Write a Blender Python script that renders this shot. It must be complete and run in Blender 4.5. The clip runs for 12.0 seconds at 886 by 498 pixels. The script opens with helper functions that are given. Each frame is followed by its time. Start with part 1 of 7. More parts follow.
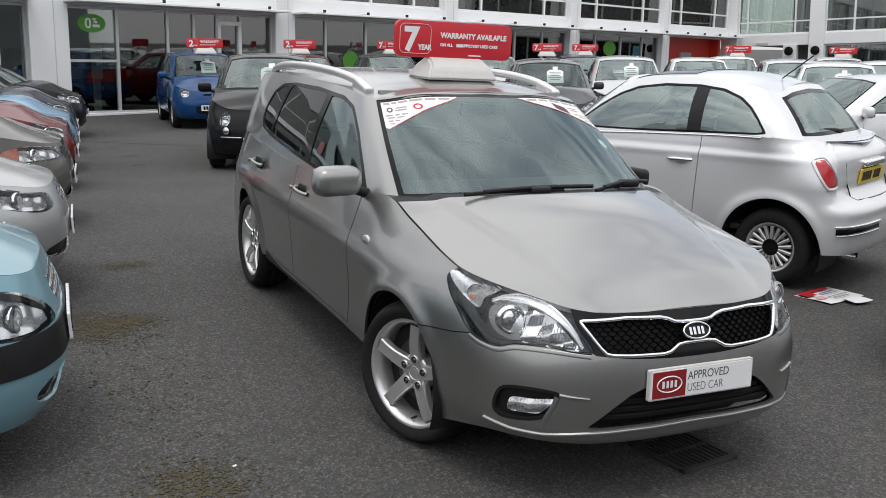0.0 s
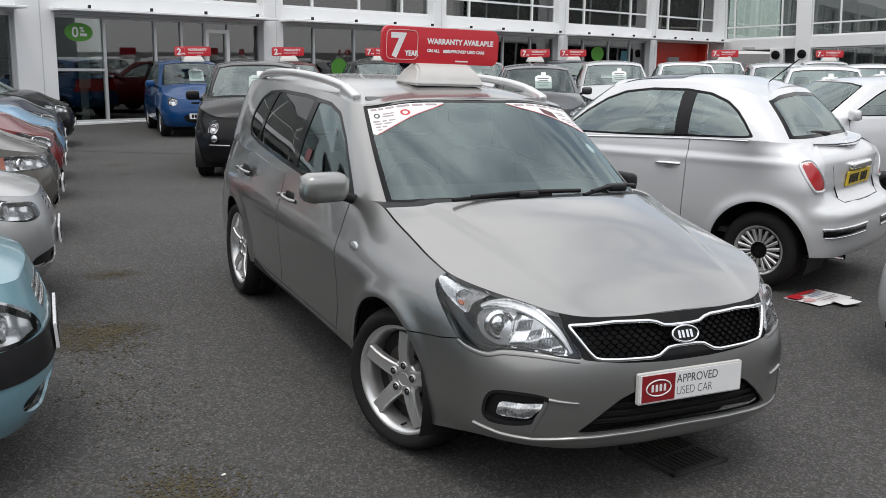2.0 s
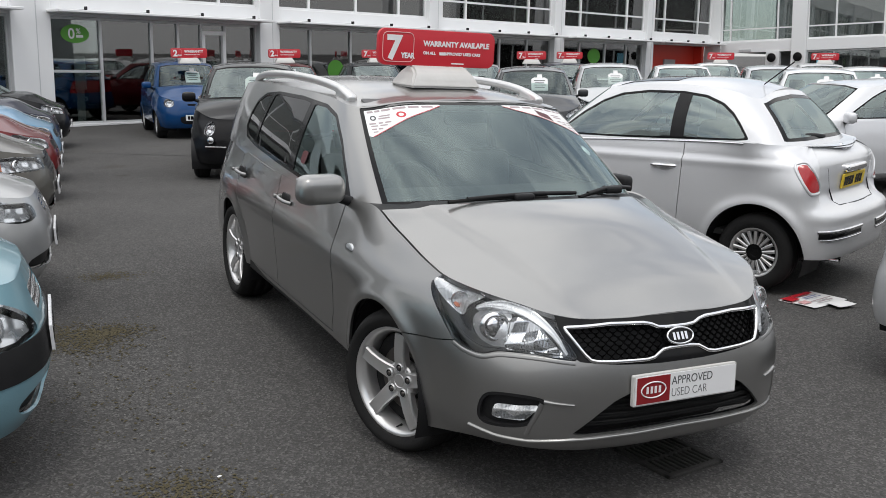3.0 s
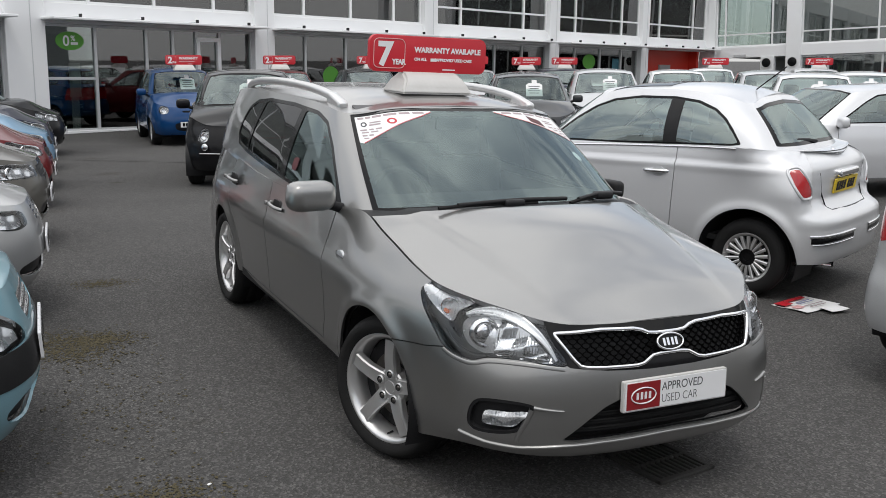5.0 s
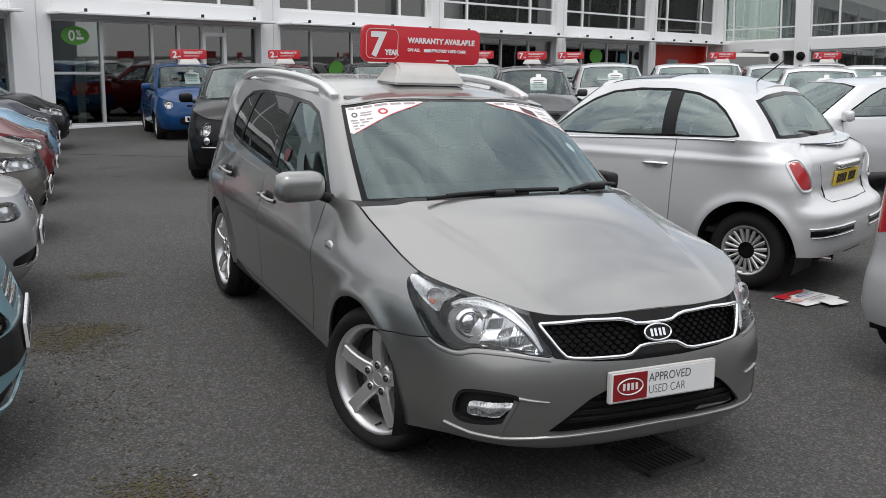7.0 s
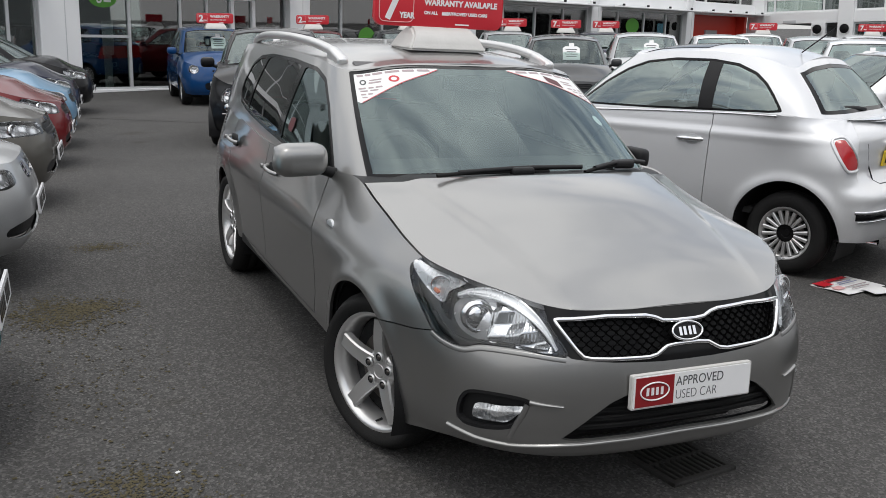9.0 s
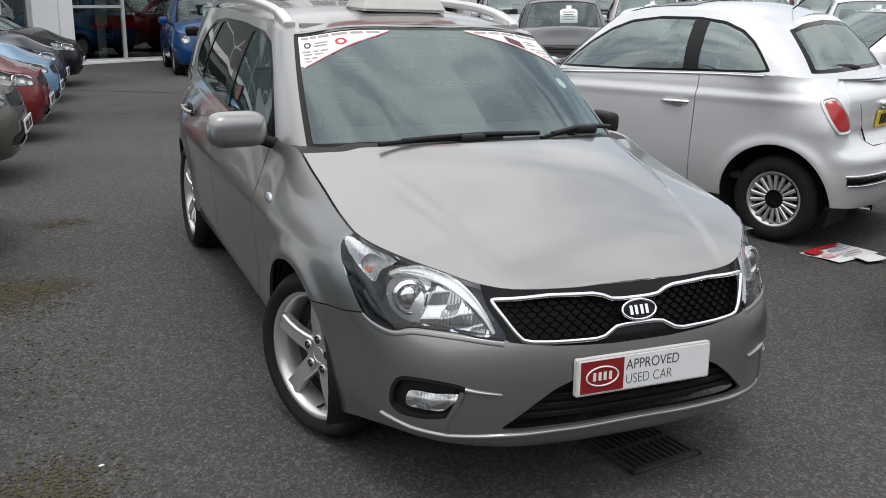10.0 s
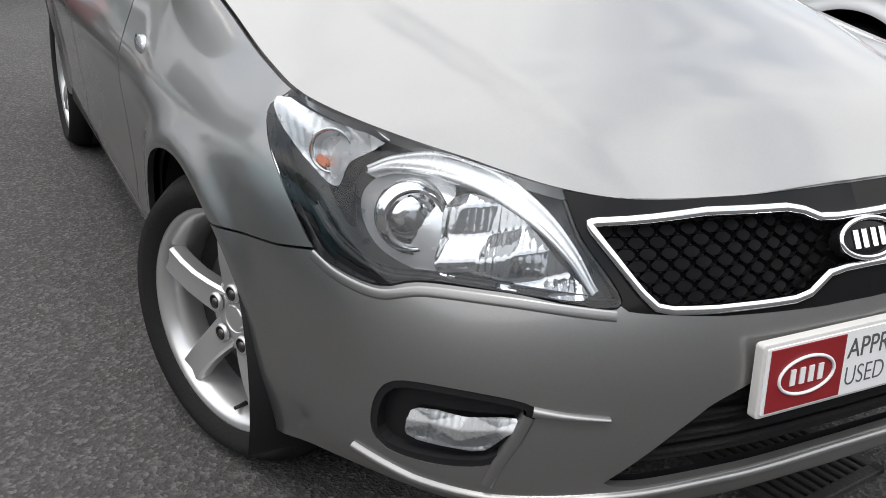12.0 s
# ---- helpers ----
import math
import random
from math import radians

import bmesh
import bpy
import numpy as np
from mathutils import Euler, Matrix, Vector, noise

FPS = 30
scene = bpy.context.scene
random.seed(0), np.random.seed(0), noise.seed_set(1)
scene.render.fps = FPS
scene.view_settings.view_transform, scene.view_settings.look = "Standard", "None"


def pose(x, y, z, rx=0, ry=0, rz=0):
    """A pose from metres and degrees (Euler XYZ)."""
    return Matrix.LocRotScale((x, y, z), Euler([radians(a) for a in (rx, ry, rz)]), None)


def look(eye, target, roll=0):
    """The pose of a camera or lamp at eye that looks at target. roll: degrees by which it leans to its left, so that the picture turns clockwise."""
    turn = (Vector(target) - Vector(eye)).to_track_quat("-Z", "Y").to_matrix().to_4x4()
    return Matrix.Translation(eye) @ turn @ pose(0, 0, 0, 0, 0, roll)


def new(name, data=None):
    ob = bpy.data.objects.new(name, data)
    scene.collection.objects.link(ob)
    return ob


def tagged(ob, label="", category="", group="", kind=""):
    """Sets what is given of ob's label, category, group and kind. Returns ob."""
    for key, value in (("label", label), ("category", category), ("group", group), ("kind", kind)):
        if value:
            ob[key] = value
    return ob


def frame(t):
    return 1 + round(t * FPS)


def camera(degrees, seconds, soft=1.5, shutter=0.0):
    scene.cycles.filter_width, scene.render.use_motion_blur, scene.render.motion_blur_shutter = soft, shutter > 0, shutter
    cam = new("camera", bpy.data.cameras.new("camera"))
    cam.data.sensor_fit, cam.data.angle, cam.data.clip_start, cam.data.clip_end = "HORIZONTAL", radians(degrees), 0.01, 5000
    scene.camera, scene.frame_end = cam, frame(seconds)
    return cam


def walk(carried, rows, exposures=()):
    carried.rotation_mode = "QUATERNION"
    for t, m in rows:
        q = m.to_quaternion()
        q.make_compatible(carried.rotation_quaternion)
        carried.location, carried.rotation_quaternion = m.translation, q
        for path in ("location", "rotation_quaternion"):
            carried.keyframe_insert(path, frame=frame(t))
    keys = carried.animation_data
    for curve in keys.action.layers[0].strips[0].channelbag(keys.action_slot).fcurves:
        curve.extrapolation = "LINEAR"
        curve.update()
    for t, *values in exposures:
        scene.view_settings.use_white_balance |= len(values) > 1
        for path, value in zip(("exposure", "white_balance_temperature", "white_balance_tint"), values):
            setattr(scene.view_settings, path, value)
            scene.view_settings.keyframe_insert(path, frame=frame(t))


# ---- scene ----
cam = camera(50.0, 12.0, soft=0.8)
PATH = [
    (0, (-2.34, -3.552, 1.702), (-1.488, -1.792, 1.282), 0.6),
    (0.5, (-2.336, -3.558, 1.701), (-1.48, -1.799, 1.284), 0.09),
    (1, (-2.33, -3.562, 1.702), (-1.469, -1.805, 1.289), -0.47),
    (1.5, (-2.326, -3.557, 1.7), (-1.46, -1.802, 1.29), -0.46),
    (2, (-2.328, -3.551, 1.698), (-1.457, -1.797, 1.291), 0.18),
    (2.5, (-2.327, -3.554, 1.702), (-1.453, -1.802, 1.294), 0.57),
    (3, (-2.329, -3.559, 1.7), (-1.451, -1.808, 1.297), 0.27),
    (5, (-2.302, -3.567, 1.701), (-1.417, -1.817, 1.31), 0.1),
    (5.5, (-2.266, -3.589, 1.697), (-1.385, -1.836, 1.308), -0.61),
    (6, (-2.24, -3.598, 1.692), (-1.361, -1.844, 1.305), -0.55),
    (6.5, (-2.227, -3.594, 1.691), (-1.352, -1.838, 1.302), -0.99),
    (7, (-2.214, -3.585, 1.674), (-1.346, -1.828, 1.274), 0.04),
    (7.2, (-2.203, -3.59, 1.671), (-1.339, -1.839, 1.24), -0.16),
    (8.8, (-2.037, -3.36, 1.644), (-1.226, -1.595, 1.168), 1.23),
    (9, (-1.983, -3.301, 1.652), (-1.179, -1.529, 1.189), 0.74),
    (9.5, (-1.806, -3.201, 1.649), (-1.029, -1.424, 1.16), -0.5),
    (10, (-1.649, -3.176, 1.615), (-0.874, -1.409, 1.087), -0.21),
    (10.5, (-1.597, -3.15, 1.604), (-0.82, -1.411, 0.995), -0.3),
    (10.7, (-1.556, -3.0, 1.566), (-0.8, -1.27, 0.906), -0.28),
    (10.9, (-1.456, -2.57, 1.442), (-0.708, -0.862, 0.731), -0.36),
    (11, (-1.346, -2.332, 1.335), (-0.646, -0.605, 0.609), -1.16),
    (11.2, (-1.306, -1.99, 1.194), (-0.564, -0.286, 0.457), -0.86),
    (11.5, (-1.278, -1.875, 1.118), (-0.467, -0.181, 0.43), 0.18),
    (11.7, (-1.25, -1.855, 1.142), (-0.414, -0.178, 0.44), 0.1),
    (12, (-1.201, -1.809, 1.155), (-0.345, -0.15, 0.457), 0.4),
]
walk(cam, [(t, look(eye, target, roll)) for t, eye, target, roll in PATH], [(0, 0.25), (7.2, 0.15), (9.5, 0.20), (10.5, 0.40), (11.0, 0.66), (11.5, 0.76), (12, 0.64)])

# ---- world, sun and sky ----
SUN_HEADING, SUN_HEIGHT = 245.0, 66.0
world = bpy.data.worlds.new("overcast_sky")
scene.world = world
world.use_nodes = True
wn, wl = world.node_tree.nodes, world.node_tree.links
wn.clear()
w_out, w_bg = wn.new("ShaderNodeOutputWorld"), wn.new("ShaderNodeBackground")
w_sky, w_mix, w_noise = wn.new("ShaderNodeTexSky"), wn.new("ShaderNodeMix"), wn.new("ShaderNodeTexNoise")
w_ramp, w_co = wn.new("ShaderNodeValToRGB"), wn.new("ShaderNodeTexCoord")
w_map = wn.new("ShaderNodeMapping")
w_sky.sky_type, w_sky.sun_disc = "NISHITA", False
w_sky.sun_elevation, w_sky.sun_rotation = radians(SUN_HEIGHT), radians(90 - SUN_HEADING)
w_map.inputs["Scale"].default_value = (1.0, 1.0, 2.2)
w_noise.inputs["Scale"].default_value, w_noise.inputs["Detail"].default_value = 2.1, 7.0
w_noise.inputs["Roughness"].default_value, w_noise.inputs["Distortion"].default_value = 0.52, 0.35
w_ramp.color_ramp.elements[0].position, w_ramp.color_ramp.elements[0].color = 0.36, (0.34, 0.34, 0.34, 1)
w_ramp.color_ramp.elements[1].position, w_ramp.color_ramp.elements[1].color = 0.53, (1, 1, 1, 1)
w_mix.data_type = "RGBA"
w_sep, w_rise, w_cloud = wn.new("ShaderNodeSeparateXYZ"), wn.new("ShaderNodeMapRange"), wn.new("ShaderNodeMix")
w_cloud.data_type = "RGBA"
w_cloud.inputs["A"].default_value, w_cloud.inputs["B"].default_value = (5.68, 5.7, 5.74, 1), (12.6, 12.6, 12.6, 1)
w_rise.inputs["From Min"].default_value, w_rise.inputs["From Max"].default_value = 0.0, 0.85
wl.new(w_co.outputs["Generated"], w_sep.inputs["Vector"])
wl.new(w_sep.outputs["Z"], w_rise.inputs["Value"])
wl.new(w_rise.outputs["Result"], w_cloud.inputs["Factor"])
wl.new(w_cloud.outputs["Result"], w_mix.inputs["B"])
w_bg.inputs["Strength"].default_value = 0.124
wl.new(w_co.outputs["Generated"], w_map.inputs["Vector"])
wl.new(w_map.outputs["Vector"], w_noise.inputs["Vector"])
wl.new(w_noise.outputs["Fac"], w_ramp.inputs["Fac"])
wl.new(w_ramp.outputs["Color"], w_mix.inputs["Factor"])
wl.new(w_sky.outputs["Color"], w_mix.inputs["A"])
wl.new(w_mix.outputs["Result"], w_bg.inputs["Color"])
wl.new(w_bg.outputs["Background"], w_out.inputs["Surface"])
sun_data = bpy.data.lights.new("sun", "SUN")
sun_data.energy, sun_data.angle, sun_data.color = 0.6, radians(14), (1.0, 0.97, 0.92)
sun = new("sun", sun_data)
s_a, s_e = radians(SUN_HEADING), radians(SUN_HEIGHT)
sun.matrix_world = look((20 * math.cos(s_a) * math.cos(s_e), 20 * math.sin(s_a) * math.cos(s_e), 20 * math.sin(s_e)), (0, 0, 0))


# ---- materials ----
def material(name):
    m = bpy.data.materials.new(name)
    m.use_nodes = True
    return m, m.node_tree.nodes, m.node_tree.links, m.node_tree.nodes["Principled BSDF"]


def varied(name, colour, other=None, scale=6.0, rough=0.5, metal=0.0, bump=0.0, bump_scale=60.0, coat=0.0, spread=0.12, spec=0.5):
    """A surface whose colour wanders between two tones at two scales, with fine relief."""
    m, n, l, b = material(name)
    other = other or tuple(c * 0.8 for c in colour)
    co = n.new("ShaderNodeTexCoord")
    big, small, mix, ramp = n.new("ShaderNodeTexNoise"), n.new("ShaderNodeTexNoise"), n.new("ShaderNodeMix"), n.new("ShaderNodeMix")
    big.inputs["Scale"].default_value, big.inputs["Detail"].default_value = scale, 5
    small.inputs["Scale"].default_value, small.inputs["Detail"].default_value = bump_scale, 3
    l.new(co.outputs["Object"], big.inputs["Vector"])
    l.new(co.outputs["Object"], small.inputs["Vector"])
    mix.data_type = "RGBA"
    mix.inputs["A"].default_value, mix.inputs["B"].default_value = (*colour, 1), (*other, 1)
    l.new(big.outputs["Fac"], mix.inputs["Factor"])
    l.new(mix.outputs["Result"], b.inputs["Base Color"])
    ramp.data_type = "FLOAT"
    ramp.inputs["A"].default_value, ramp.inputs["B"].default_value = max(rough - spread, 0.02), min(rough + spread, 1)
    l.new(small.outputs["Fac"], ramp.inputs["Factor"])
    l.new(ramp.outputs["Result"], b.inputs["Roughness"])
    b.inputs["Metallic"].default_value = metal
    b.inputs["Coat Weight"].default_value, b.inputs["Coat Roughness"].default_value = coat, 0.04
    b.inputs["Specular IOR Level"].default_value = spec
    if bump:
        bp = n.new("ShaderNodeBump")
        bp.inputs["Strength"].default_value, bp.inputs["Distance"].default_value = bump, 0.01
        l.new(small.outputs["Fac"], bp.inputs["Height"])
        l.new(bp.outputs["Normal"], b.inputs["Normal"])
    return m


def paint(name, colour, metal=0.85, rough=0.32, gloss=1.32):
    """Car paint: fine metal flake under a clear coat, with a thin film of dust."""
    m, n, l, b = material(name)
    co = n.new("ShaderNodeTexCoord")
    flake, dust, mix, rmix = n.new("ShaderNodeTexVoronoi"), n.new("ShaderNodeTexNoise"), n.new("ShaderNodeMix"), n.new("ShaderNodeMix")
    flake.inputs["Scale"].default_value = 900
    dust.inputs["Scale"].default_value, dust.inputs["Detail"].default_value = 3.0, 8
    l.new(co.outputs["Object"], flake.inputs["Vector"])
    l.new(co.outputs["Object"], dust.inputs["Vector"])
    mix.data_type = "RGBA"
    mix.inputs["A"].default_value = (*[c * 0.93 for c in colour], 1)
    mix.inputs["B"].default_value = (*[min(c * 1.07, 1) for c in colour], 1)
    l.new(flake.outputs["Color"], mix.inputs["Factor"])
    l.new(mix.outputs["Result"], b.inputs["Base Color"])
    rmix.data_type = "FLOAT"
    rmix.inputs["A"].default_value, rmix.inputs["B"].default_value = 0.02, 0.13
    l.new(dust.outputs["Fac"], rmix.inputs["Factor"])
    l.new(rmix.outputs["Result"], b.inputs["Coat Roughness"])
    b.inputs["Metallic"].default_value, b.inputs["Roughness"].default_value = metal, rough
    b.inputs["Coat Weight"].default_value, b.inputs["Coat IOR"].default_value = 1.0, gloss
    b.inputs["Specular IOR Level"].default_value = 0.12
    return m


def glass(name, tint, gloss=1.0, sheen=1.75):
    """A thin pane: tinted see-through with a mirror sheen by Fresnel."""
    m, n, l, b = material(name)
    n.remove(b)
    out = n["Material Output"]
    tr, gl, mx, fr = n.new("ShaderNodeBsdfTransparent"), n.new("ShaderNodeBsdfGlossy"), n.new("ShaderNodeMixShader"), n.new("ShaderNodeFresnel")
    tr.inputs["Color"].default_value = (*tint, 1)
    gl.inputs["Roughness"].default_value = 0.015
    gl.inputs["Color"].default_value = (*(gloss if isinstance(gloss, tuple) else (gloss,) * 3), 1)
    fr.inputs["IOR"].default_value = sheen
    l.new(fr.outputs["Fac"], mx.inputs["Fac"])
    l.new(tr.outputs["BSDF"], mx.inputs[1])
    l.new(gl.outputs["BSDF"], mx.inputs[2])
    l.new(mx.outputs["Shader"], out.inputs["Surface"])
    return m


def asphalt():
    m, n, l, b = material("worn_asphalt")
    co = n.new("ShaderNodeTexCoord")
    stones, grit, blot, stain = n.new("ShaderNodeTexVoronoi"), n.new("ShaderNodeTexNoise"), n.new("ShaderNodeTexNoise"), n.new("ShaderNodeTexNoise")
    stones.inputs["Scale"].default_value, stones.inputs["Randomness"].default_value = 105, 1
    grit.inputs["Scale"].default_value, grit.inputs["Detail"].default_value = 190, 4
    blot.inputs["Scale"].default_value, blot.inputs["Detail"].default_value = 0.55, 6
    stain.inputs["Scale"].default_value, stain.inputs["Detail"].default_value = 1.7, 8
    for node in (stones, grit, blot, stain):
        l.new(co.outputs["Object"], node.inputs["Vector"])
    base = n.new("ShaderNodeValToRGB")
    base.color_ramp.elements[0].position, base.color_ramp.elements[0].color = 0.0, (0.045, 0.044, 0.043, 1)
    base.color_ramp.elements[1].position, base.color_ramp.elements[1].color = 1.0, (0.158, 0.154, 0.150, 1)
    mid = base.color_ramp.elements.new(0.6)
    mid.color = (0.076, 0.074, 0.0725, 1)
    l.new(stones.outputs["Color"], base.inputs["Fac"])
    tone, dark = n.new("ShaderNodeMix"), n.new("ShaderNodeMix")
    for node in (tone, dark):
        node.data_type, node.blend_type = "RGBA", "MULTIPLY"
        node.inputs["Factor"].default_value = 1.0
    r1, r2 = n.new("ShaderNodeValToRGB"), n.new("ShaderNodeValToRGB")
    r1.color_ramp.elements[0].position, r1.color_ramp.elements[0].color = 0.3, (0.84, 0.835, 0.83, 1)
    r1.color_ramp.elements[1].position, r1.color_ramp.elements[1].color = 0.7, (1.08, 1.07, 1.06, 1)
    r2.color_ramp.elements[0].position, r2.color_ramp.elements[0].color = 0.26, (0.72, 0.69, 0.63, 1)
    r2.color_ramp.elements[1].position, r2.color_ramp.elements[1].color = 0.38, (1, 1, 1, 1)
    l.new(blot.outputs["Fac"], r1.inputs["Fac"])
    l.new(stain.outputs["Fac"], r2.inputs["Fac"])
    l.new(base.outputs["Color"], tone.inputs["A"])
    l.new(r1.outputs["Color"], tone.inputs["B"])
    l.new(tone.outputs["Result"], dark.inputs["A"])
    l.new(r2.outputs["Color"], dark.inputs["B"])
    l.new(dark.outputs["Result"], b.inputs["Base Color"])
    b.inputs["Roughness"].default_value = 0.9
    b.inputs["Specular IOR Level"].default_value = 0.3
    add, bp = n.new("ShaderNodeMath"), n.new("ShaderNodeBump")
    add.operation = "ADD"
    l.new(stones.outputs["Distance"], add.inputs[0])
    l.new(grit.outputs["Fac"], add.inputs[1])
    bp.inputs["Strength"].default_value, bp.inputs["Distance"].default_value = 0.7, 0.006
    l.new(add.outputs["Value"], bp.inputs["Height"])
    l.new(bp.outputs["Normal"], b.inputs["Normal"])
    return m


M_ASPHALT = asphalt()
M_KIA = paint("warm_grey_metallic_paint", (0.298, 0.296, 0.290), 0.84, 0.34, 1.5)
M_SILVER = paint("bright_silver_paint", (0.66, 0.665, 0.68), 0.34, 0.40, 1.45)
M_BLACKPAINT = paint("black_paint", (0.006, 0.006, 0.007), 0.0, 0.4, 1.22)
M_BLUE = paint("bright_blue_paint", (0.003, 0.045, 0.15), 0.15, 0.35, 1.4)
M_TEAL = paint("pale_teal_paint", (0.19, 0.34, 0.40), 0.3, 0.4)
M_BROWN = paint("grey_brown_paint", (0.085, 0.080, 0.070), 0.3, 0.4)
M_RED = paint("dark_red_paint", (0.13, 0.010, 0.012), 0.15, 0.4)
M_PALEBLUE = paint("pale_blue_paint", (0.16, 0.31, 0.46), 0.3, 0.4)
M_NAVY = paint("dark_navy_paint", (0.015, 0.018, 0.04), 0.2, 0.3)
M_DARKGREY = paint("charcoal_paint", (0.035, 0.037, 0.040), 0.2, 0.4)
M_WHITE = paint("white_paint", (0.78, 0.79, 0.80), 0.0, 0.35)
M_GREYSILVER = paint("grey_silver_paint", (0.52, 0.53, 0.54), 0.4, 0.4)
M_MIDSILVER = paint("mid_silver_paint", (0.42, 0.425, 0.43), 0.6, 0.36)
M_GLASS = glass("green_tinted_windscreen", (0.84, 0.97, 0.93), (0.80, 0.96, 0.97), 2.15)
M_CARGLASS = glass("pale_car_window", (0.90, 0.98, 0.95), (0.86, 0.98, 0.97), 2.25)
M_DIMGLASS = glass("smoked_car_window", (0.72, 0.82, 0.80), (0.86, 0.98, 0.97), 1.65)
M_PALEGLASS = glass("pale_green_car_window", (0.92, 0.99, 0.96), (0.86, 0.99, 0.97), 2.8)
M_DARKGLASS = glass("dark_privacy_glass", (0.05, 0.06, 0.06))
M_LENS = glass("clear_lamp_lens", (0.95, 0.96, 0.97), 1.0, 1.5)
M_SHOPGLASS = glass("shop_window_glass", (0.62, 0.69, 0.67), 1.0, 2.2)
M_RUBBER = varied("tyre_rubber", (0.012, 0.012, 0.0125), (0.020, 0.0195, 0.019), 9, 0.8, 0, 0.25, 140, 0, 0.1, 0.2)
M_TRIM = varied("black_plastic_trim", (0.010, 0.010, 0.011), (0.018, 0.018, 0.019), 14, 0.5, 0, 0.1, 300, 0, 0.1, 0.25)
M_GLOSSBLACK = varied("gloss_black_plastic", (0.006, 0.006, 0.007), (0.010, 0.010, 0.010), 8, 0.12, 0, 0, 60, 0.04, 0.05, 0.16)
M_INNER = varied("dark_cabin_plastic", (0.035, 0.035, 0.036), (0.055, 0.054, 0.054), 10, 0.7, 0, 0.15, 200)
M_SEAT = varied("charcoal_seat_cloth", (0.11, 0.11, 0.115), (0.15, 0.148, 0.15), 20, 0.9, 0, 0.3, 400)
M_ALLOY = varied("silver_alloy", (0.72, 0.715, 0.71), (0.66, 0.655, 0.65), 12, 0.30, 0.75, 0.0, 60, 0.3, 0.05)
M_CHROME = varied("bright_chrome", (0.86, 0.86, 0.87), (0.78, 0.78, 0.79), 6, 0.09, 1.0, 0, 80, 0, 0.05)
M_REFLECTOR = varied("silvered_reflector", (0.66, 0.67, 0.68), (0.46, 0.47, 0.48), 40, 0.10, 0.98, 0.14, 30, 0, 0.06)
M_LAMPBRIGHT = varied("bright_lamp_bowl", (0.90, 0.91, 0.92), (0.74, 0.75, 0.76), 30, 0.26, 0.6, 0.12, 25, 0, 0.1)
M_LAMPGREY = varied("grey_lamp_housing", (0.028, 0.031, 0.033), (0.045, 0.049, 0.051), 12, 0.3, 0.3)
M_PROJECTOR = varied("dark_projector_glass", (0.16, 0.165, 0.17), (0.24, 0.245, 0.25), 20, 0.06, 0.7, 0, 60, 0.3, 0.03)
M_DISC = varied("brake_disc_steel", (0.20, 0.19, 0.18), (0.12, 0.10, 0.09), 25, 0.4, 0.8, 0.1, 120)
M_AMBER = varied("amber_lens", (0.70, 0.16, 0.03), (0.55, 0.11, 0.02), 30, 0.2, 0, 0, 90, 0.5)
M_TAIL = varied("red_lamp_lens", (0.48, 0.015, 0.02), (0.34, 0.01, 0.012), 40, 0.14, 0, 0.1, 200, 0.6)
M_SIGNRED = varied("red_sign_plastic", (0.56, 0.022, 0.035), (0.50, 0.018, 0.03), 5, 0.38, 0, 0.02, 60)
M_SIGNWHITE = varied("white_sign_print", (0.80, 0.80, 0.80), (0.74, 0.74, 0.75), 9, 0.45)
M_PALEPINK = varied("pale_sign_print", (0.72, 0.42, 0.42), (0.66, 0.36, 0.36), 9, 0.45)
M_FOAM = varied("grubby_white_plastic", (0.62, 0.61, 0.59), (0.50, 0.49, 0.47), 7, 0.6, 0, 0.1, 40)
M_PAPER = varied("printed_paper", (0.80, 0.80, 0.79), (0.72, 0.72, 0.72), 5, 0.7, 0, 0.1, 20)
M_PRINTGREY = varied("grey_print", (0.07, 0.07, 0.075), (0.10, 0.10, 0.105), 30, 0.6)
M_STICKERPRINT = varied("faint_red_grey_print", (0.42, 0.31, 0.32), (0.34, 0.31, 0.32), 40, 0.6)
M_PLATERED = varied("deep_red_print", (0.26, 0.012, 0.016), (0.22, 0.010, 0.014), 20, 0.4)
M_DARKPRINT = varied("dark_red_print", (0.10, 0.018, 0.022), (0.07, 0.015, 0.018), 20, 0.5)
M_PRINTBLUE = varied("blue_print", (0.20, 0.22, 0.38), (0.30, 0.32, 0.46), 30, 0.6)
M_IRON = varied("cast_iron", (0.030, 0.029, 0.027), (0.048, 0.045, 0.042), 18, 0.75, 0.1, 0.3, 90)
M_YELLOW = varied("yellow_plate", (0.72, 0.52, 0.03), (0.66, 0.46, 0.03), 12, 0.35)
M_PLATE = varied("white_plate", (0.74, 0.74, 0.75), (0.66, 0.66, 0.68), 9, 0.3)
M_CLADDING = varied("white_cladding", (0.82, 0.825, 0.83), (0.76, 0.765, 0.77), 0.8, 0.45, 0, 0.03, 12)
M_ALUFRAME = varied("grey_window_frame", (0.60, 0.61, 0.62), (0.52, 0.53, 0.54), 3, 0.4, 0.2)
M_DARKROOM = varied("showroom_wall", (0.30, 0.315, 0.32), (0.42, 0.425, 0.43), 0.6, 0.8)
M_UNSEENWALL = varied("unseen_wall", (0.16, 0.17, 0.175), (0.24, 0.245, 0.25), 0.6, 0.8)
M_SHOWFLOOR = varied("showroom_floor", (0.14, 0.14, 0.14), (0.20, 0.20, 0.20), 1.5, 0.25)
M_ORANGERED = varied("red_showroom_panel", (0.62, 0.045, 0.025), (0.55, 0.035, 0.02), 1.2, 0.4)
